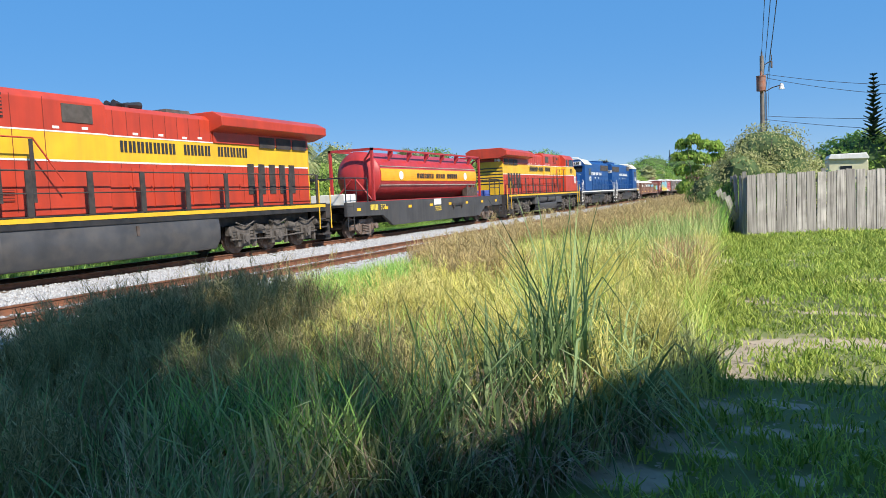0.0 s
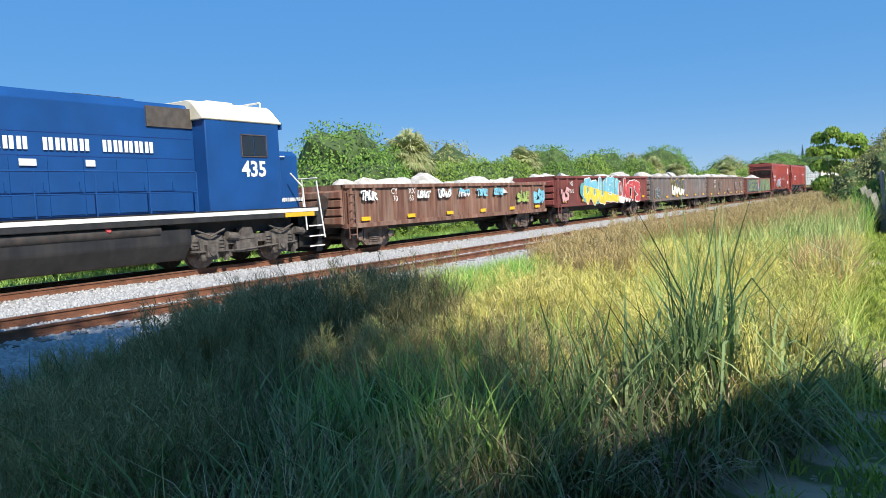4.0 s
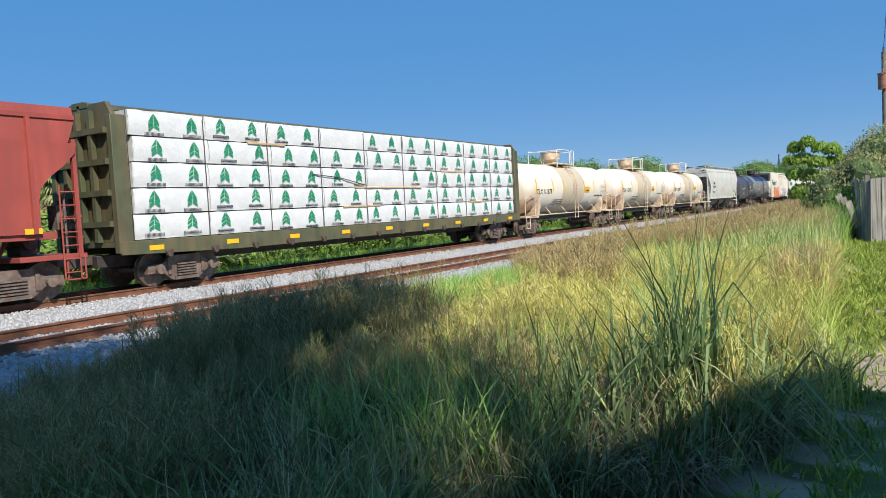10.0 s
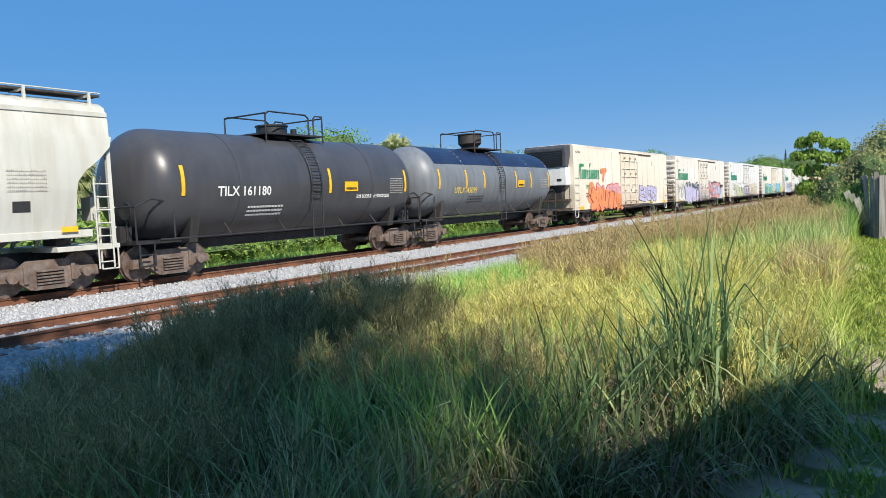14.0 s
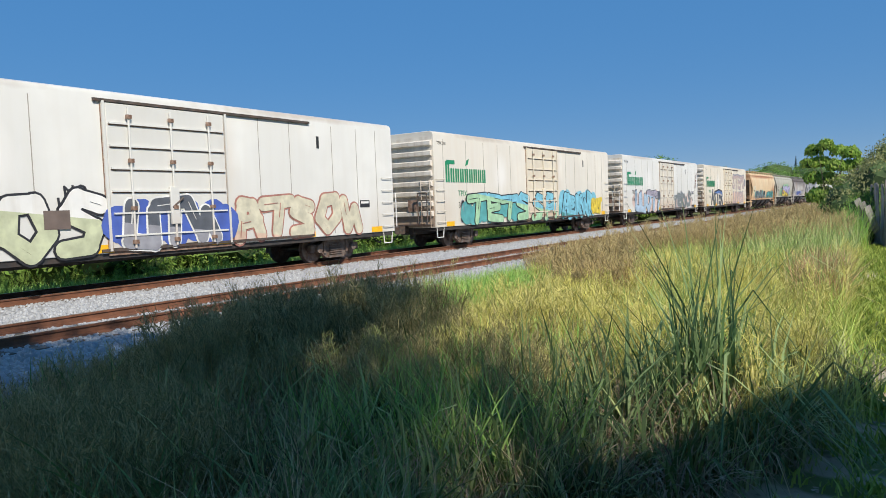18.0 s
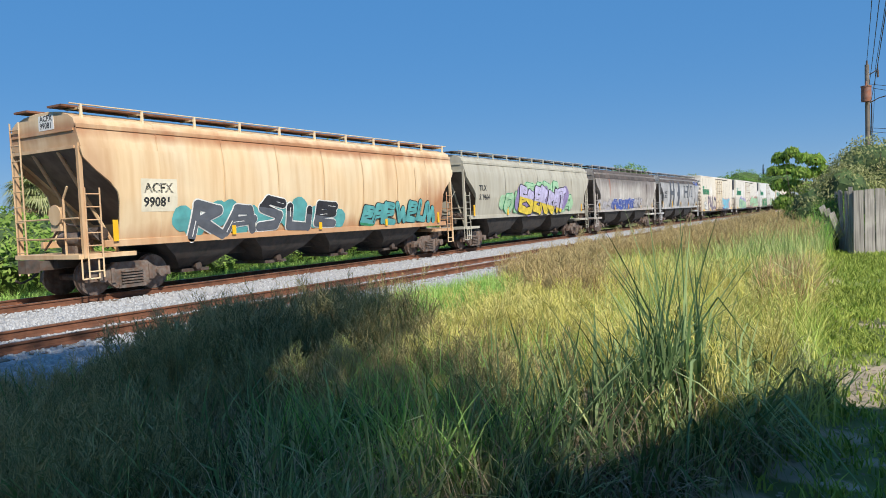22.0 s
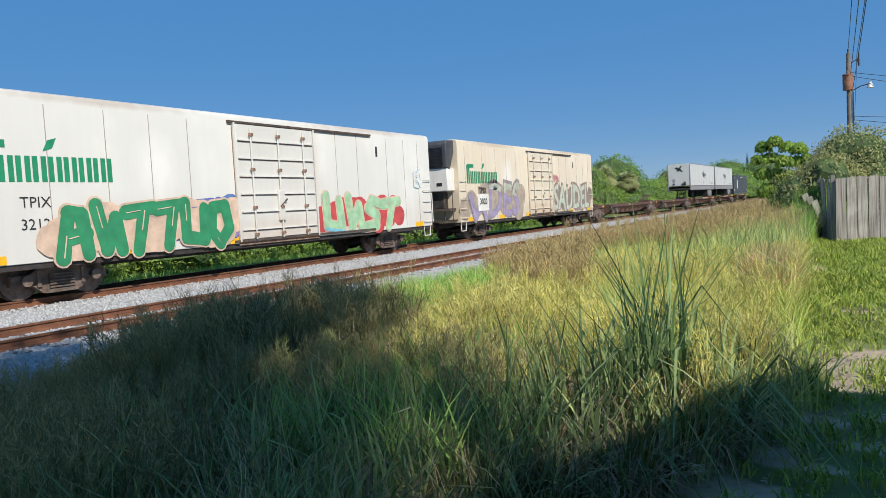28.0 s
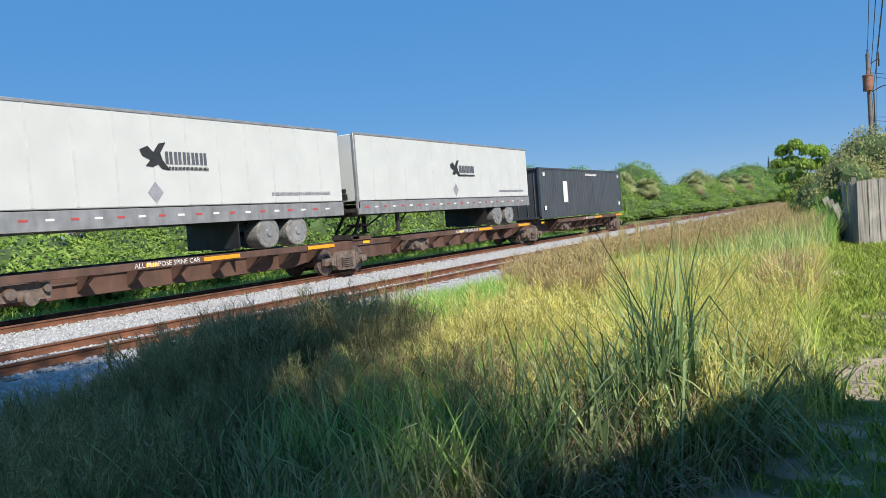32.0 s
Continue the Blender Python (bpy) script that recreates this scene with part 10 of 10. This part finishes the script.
def conifer(x, y, hgt, label, seed):
    ob = thing("norfolk_pine", label, "pine tree", "garden pines")
    r = np.random.default_rng(seed)
    part("trunk", Geo().cyl((0, 0, -0.2), (0, 0, hgt), 0.13, 8, 0.02), M_BARK, ob)
    vs, fs = [], []
    for k in range(int(hgt * 3.8)):
        z = 1.2 + k / 3.8
        if z > hgt:
            break
        ln = (hgt - z) * 0.12 + 0.18
        for j in range(5):
            a = j * 1.2566 + k * 0.4 + r.uniform(-0.15, 0.15)
            d = np.array([math.cos(a), math.sin(a), 0.6])
            for t in np.linspace(0.12, 1, 13):
                c = np.array([0, 0, z]) + d * ln * t
                for s in (-1, 1):
                    q1 = c + np.array([-math.sin(a) * s * 0.13, math.cos(a) * s * 0.13, 0.10]) * (1.1 - 0.5 * t)
                    n0 = len(vs)
                    u = d * 0.035
                    vs.extend([c - u, c + u, q1 + u * 0.6, q1 - u * 0.6])
                    fs.append((n0, n0 + 1, n0 + 2, n0 + 3))
    o = new("crown", big_mesh("crown", vs, fs, mat("pine_needles", (0.03, 0.06, 0.025), var=0.2, scale=1, second=(0.05, 0.08, 0.04), trans=0.1, **LEAF)))
    o.parent = ob
    ob.location = (x, y, float(land(x, y)))
    return ob


conifer(-18.5, 300, 16.5, "dark distant pine beyond the tracks", 3)
conifer(-23.0, 290, 14.0, "dark distant pine beyond the tracks", 4)
conifer(23.9, 50.5, 7.6, "slim young pine with tiered branches", 1)
conifer(25.2, 49.0, 10.5, "tall pine with tiered branches behind the fence", 2)

# the weathered board fence
M_BOARD = mat("fence_board", (0.46, 0.43, 0.39), 0.9, 0.0, 0.26, 3.0, 0.5, (0.10, 0.09, 0.08), 0.85, 7, objrand=0.35)
fence = thing("board_fence", "weathered grey wooden board fence at the edge of the lawn", "fence")
fa, fdir = Vector((17.65, 23.0)), Vector((0.886, 0.464))
fr = random.Random(9)
boards = []
for k in range(4):
    g = Geo()
    w, top = 0.284, 1.80 + fr.uniform(-0.03, 0.03)
    g.prism([(-w / 2, 0.0), (w / 2, 0.0), (w / 2, top), (w / 2 - 0.03, top + 0.015), (-w / 2 + 0.02, top + 0.01 * k)], "y", -0.011, 0.011)
    boards.append(g.mesh("board", M_BOARD))
for i in range(34):
    p2 = fa + fdir * (0.15 + i * 0.302)
    o = part("board", boards[fr.randrange(4)], M_BOARD, fence, "", (p2.x, p2.y, float(land(p2.x, p2.y)) - 0.02 + fr.uniform(-0.02, 0.03)))
    o.rotation_euler = (fr.uniform(-0.02, 0.02), fr.uniform(-0.005, 0.005), math.atan2(fdir.y, fdir.x) + fr.uniform(-0.04, 0.04))
for i in range(7):
    p2 = fa + Vector((-0.25, 0.968)) * (0.2 + i * 0.30)
    o = part("board", boards[fr.randrange(4)], M_BOARD, fence, "", (p2.x, p2.y, float(land(p2.x, p2.y)) - 0.02))
    o.rotation_euler = (fr.uniform(-0.03, 0.03), 0, math.atan2(0.968, -0.25))
for z in (0.5, 1.4):
    p0, p1 = fa + Vector((-0.02, 0.05)), fa + fdir * 10.4 + Vector((-0.02, 0.05))
    part("fence_rail", Geo().cyl((p0.x, p0.y + 0.04, z + 0.22), (p1.x, p1.y + 0.04, z + 0.34), 0.045, 4), M_BOARD, fence)
for i in range(5):
    p2 = fa + fdir * (i * 2.4) + Vector((-0.05, 0.12))
    part("fence_post", boxy(p2.x - 0.05, p2.x + 0.05, p2.y - 0.05, p2.y + 0.05, 0.1, 2.0), M_BOARD, fence)
loose = thing("broken_fence_panel", "broken grey fence boards leaning at the fence's end", "fence panel")
for i in range(3):
    o = part("board", boards[i], M_BOARD, loose, "", (17.1 + 0.12 * i, 23.5, 0.75 - 0.1 * i))
    o.rotation_euler, o.scale = (0.3, -0.55, 0.6), (0.7, 1, 0.5)

# utility pole with its transformer, lamp and wires
M_POLE = mat("pole_wood", (0.22, 0.19, 0.16), 0.9, 0.0, 0.25, 3, 0.4, (0.1, 0.08, 0.07), 0.4, True)
PX, PY = 17.84, 50.0
pole = thing("utility_pole", "wooden utility pole with a rusty transformer and a street lamp", "utility pole", at=(PX, PY, 0))
part("pole_shaft", Geo().cyl((0, 0, -0.2), (0, 0, 9.5), 0.17, 12, 0.12), M_POLE, pole)
part("transformer", Geo().cyl((-0.05, -0.38, 7.3), (-0.05, -0.38, 8.15), 0.27, 16).cyl((-0.05, -0.38, 8.15), (-0.05, -0.38, 8.22), 0.29, 16).cyl((-0.05, -0.3, 8.2), (-0.05, -0.3, 8.5), 0.05, 8).box(-0.1, 0.1, -0.15, 0, 7.5, 7.9),
     mat("transformer_rust", (0.30, 0.12, 0.07), 0.7, 0.1, 0.2, 4, 0.2, (0.25, 0.22, 0.2), 0.5), pole, "rusty cylindrical transformer")
lamp = part("lamp_arm", Geo().tube([(0.1, 0, 7.25), (0.6, 0, 7.5), (1.1, 0, 7.6)], 0.03), M_STEEL, pole)
part("lamp_head", Geo().cyl((1.1, 0, 7.35), (1.1, 0, 7.7), 0.18, 12, 0.08), M_WHITE, lamp, "white street lamp head")
part("pole_top_insulator", Geo().cyl((0, 0, 9.5), (0, 0, 9.75), 0.05, 8).tube([(0.1, 0, 8.9), (0.55, 0, 9.15), (0.55, 0, 9.5)], 0.03).cyl((0.55, 0, 8.7), (0.55, 0, 9.1), 0.06, 8), M_STEEL, pole)
part("riser", Geo().tube([(0.2, -0.1, 4), (0.22, -0.1, 7.2)], 0.03), M_DARK, pole)
M_WIRE = mat("wire_black", (0.03, 0.03, 0.03), 0.6, 0.0, 0.1, 2, 0.0)


def wire(a, b, sag, label="thin black overhead power wire"):
    a, b = Vector(a), Vector(b)
    pts = [a.lerp(b, t) - Vector((0, 0, sag * 4 * t * (1 - t))) for t in np.linspace(0, 1, 25)]
    ob = new("overhead_wire", Geo().strand(pts, 0.014, 4).mesh("overhead_wire", M_WIRE))
    return tagged(ob, label, "wire", "overhead wires")


for dx, z in ((0.0, 9.7), (0.45, 9.4), (0.1, 8.3), (0.2, 7.4)):
    wire((PX + dx, PY, z), (PX + dx + 1.1, PY - 55, z + 0.6), 0.5)
    wire((PX + dx, PY, z), (PX + dx - 0.5, PY + 60, z - 0.5), 0.8)
wire((PX, PY, 8.4), (PX + 12, PY - 2, 6.3), 0.35)
wire((PX, PY, 8.2), (PX + 12, PY - 2, 5.7), 0.45)
wire((PX, PY, 5.6), (PX + 12, PY + 2, 4.0), 0.2)
wire((PX, PY, 5.8), (PX + 12, PY + 2, 5.0), 0.2)

# small white camper behind the fence
camper = thing("camper", "small cream camper with a white roof behind the fence", "camper", at=(21.95, 44.85, 0.19))
camper.scale = (0.62, 1.5, 1.06)
part("camper_body", Geo().prism([(-1.4, 0.5), (-1.45, 2.3), (-1.2, 2.45), (1.3, 2.45), (1.5, 2.2), (1.5, 0.5)], "y", -1.0, 1.0), mat("camper_cream", (0.6, 0.57, 0.38), 0.5, 0.0, 0.1, 2, 0.05), camper, bevel=0.06)
part("camper_roof", Geo().prism([(-1.5, 2.42), (-1.3, 2.6), (1.35, 2.6), (1.55, 2.36), (1.5, 2.3), (-1.45, 2.36)], "y", -1.1, 1.1), M_WHITE, camper, "white curved roof", bevel=0.03)
for s in (-1, 1):
    part("wheel", Geo().cyl((0.2, s * 0.8, 0.33), (0.2, s * 1.0, 0.33), 0.33, 18), M_BLACK, camper)
part("side_window", boxy(-0.6, 0.3, -1.012, -1.0, 1.5, 2.0), M_GLASS, camper)

# behind the camera, unseen: house and trees set so their shade covers the foreground
M_STUCCO = mat("stucco", (0.6, 0.56, 0.48), 0.9, 0.0, 0.1, 1.5, 0.4, (0.45, 0.4, 0.33), 0.3)
house = thing("house", "two-storey stucco house behind the viewer", "house")
part("wall", Geo().prism([(-4.6, 0.0), (-4.6, 6.1), (-1.0, 7.3), (2.6, 6.1), (2.6, 0.0)], "x", 24.2, 30.1), M_STUCCO, house)
part("roof", Geo().prism([(-5.1, 5.95), (-5.1, 6.12), (-1.0, 7.5), (3.1, 6.12), (3.1, 5.95), (-1.0, 7.33)], "x", 23.6, 30.6), mat("roof_shingle", (0.16, 0.14, 0.13), 0.9, 0.0, 0.25, 6, 0.4), house)
for k in range(2):
    wn = part("window", boxy(24.19, 24.16, -3.9 + k * 3.6, -2.4 + k * 3.6, 1.2, 2.6), M_GLASS, house)
    part("window_frame", Geo().box(24.20, 24.14, -4.0 + k * 3.6, -2.3 + k * 3.6, 1.1, 1.2).box(24.20, 24.14, -4.0 + k * 3.6, -2.3 + k * 3.6, 2.6, 2.7), M_WHITE, wn)
SHADE = bush_kind(31, 10.0, 5.5, 0.2, 9000, M_L1, "broad leafy tree behind the viewer", "tree", 12, 0.62)
SHADE.location = (27.5, -7.15, 15.3)
part("tall_trunk", Geo().cyl((0, 0, -15.4), (0.1, 0, 1.0), 0.45, 10, 0.22), M_BARK, SHADE)
copy_thing(SHADE, Matrix.LocRotScale((21.2, -8.2, 15.0), Euler((0, 0, 2.0)), None))
copy_thing(SHADE, Matrix.LocRotScale((31.4, -10.6, 15.4), Euler((0, 0, 1.0)), None))
# unseen slim tree, placed so that its shadow darkens the weed bank
SLIM = bush_kind(32, 3.9, 2.9, 0.2, 2300, M_L1, "unseen tall slim tree added to shade the weed bank", "tree", 8, 0.62)
SLIM.location = (32.4, -5.3, 20.4)
part("tall_trunk", Geo().cyl((0, 0, -20.4), (0.05, 0, 0.7), 0.3, 10, 0.12), M_BARK, SLIM)


# ---- movement ----
TRAIN = [(0.0, -21.35), (2.0, 21.3), (4.5, 74.45), (7.0, 128.3), (10.0, 193.3), (13.0, 257.5), (16.5, 333.1), (20.0, 407.6), (23.0, 470.6), (25.0, 511.9), (28.0, 573.3), (30.0, 614.8), (32.0, 656.1)]


def run(t):
    """Metres that the train has gone at t seconds."""
    return float(np.interp(t, [r[0] for r in TRAIN], [r[1] for r in TRAIN]))


def motions():
    for ob, middle in CARS:
        walk(ob, [(t, pose(0, middle - s, 0)) for t, s in TRAIN])
    # wheels roll without slipping: one walk for each place in a truck, shared by all trucks of that make
    for (kind, k), sets in WHEELSETS.items():
        r = {"freight": 0.47, "four": 0.508, "six": 0.53}[kind]
        y = k * {"freight": 0.89, "four": 1.37, "six": 1.88}[kind]
        first = sets[0]
        walk(first, [(i / 30, pose(0, y, r) @ Matrix.Rotation(run(i / 30) / r, 4, "X")) for i in range(961)])
        for w in sets[1:]:
            w.rotation_mode = "QUATERNION"
            w.animation_data_create()
            w.animation_data.action = first.animation_data.action
            w.animation_data.action_slot = first.animation_data.action_slot


motions()
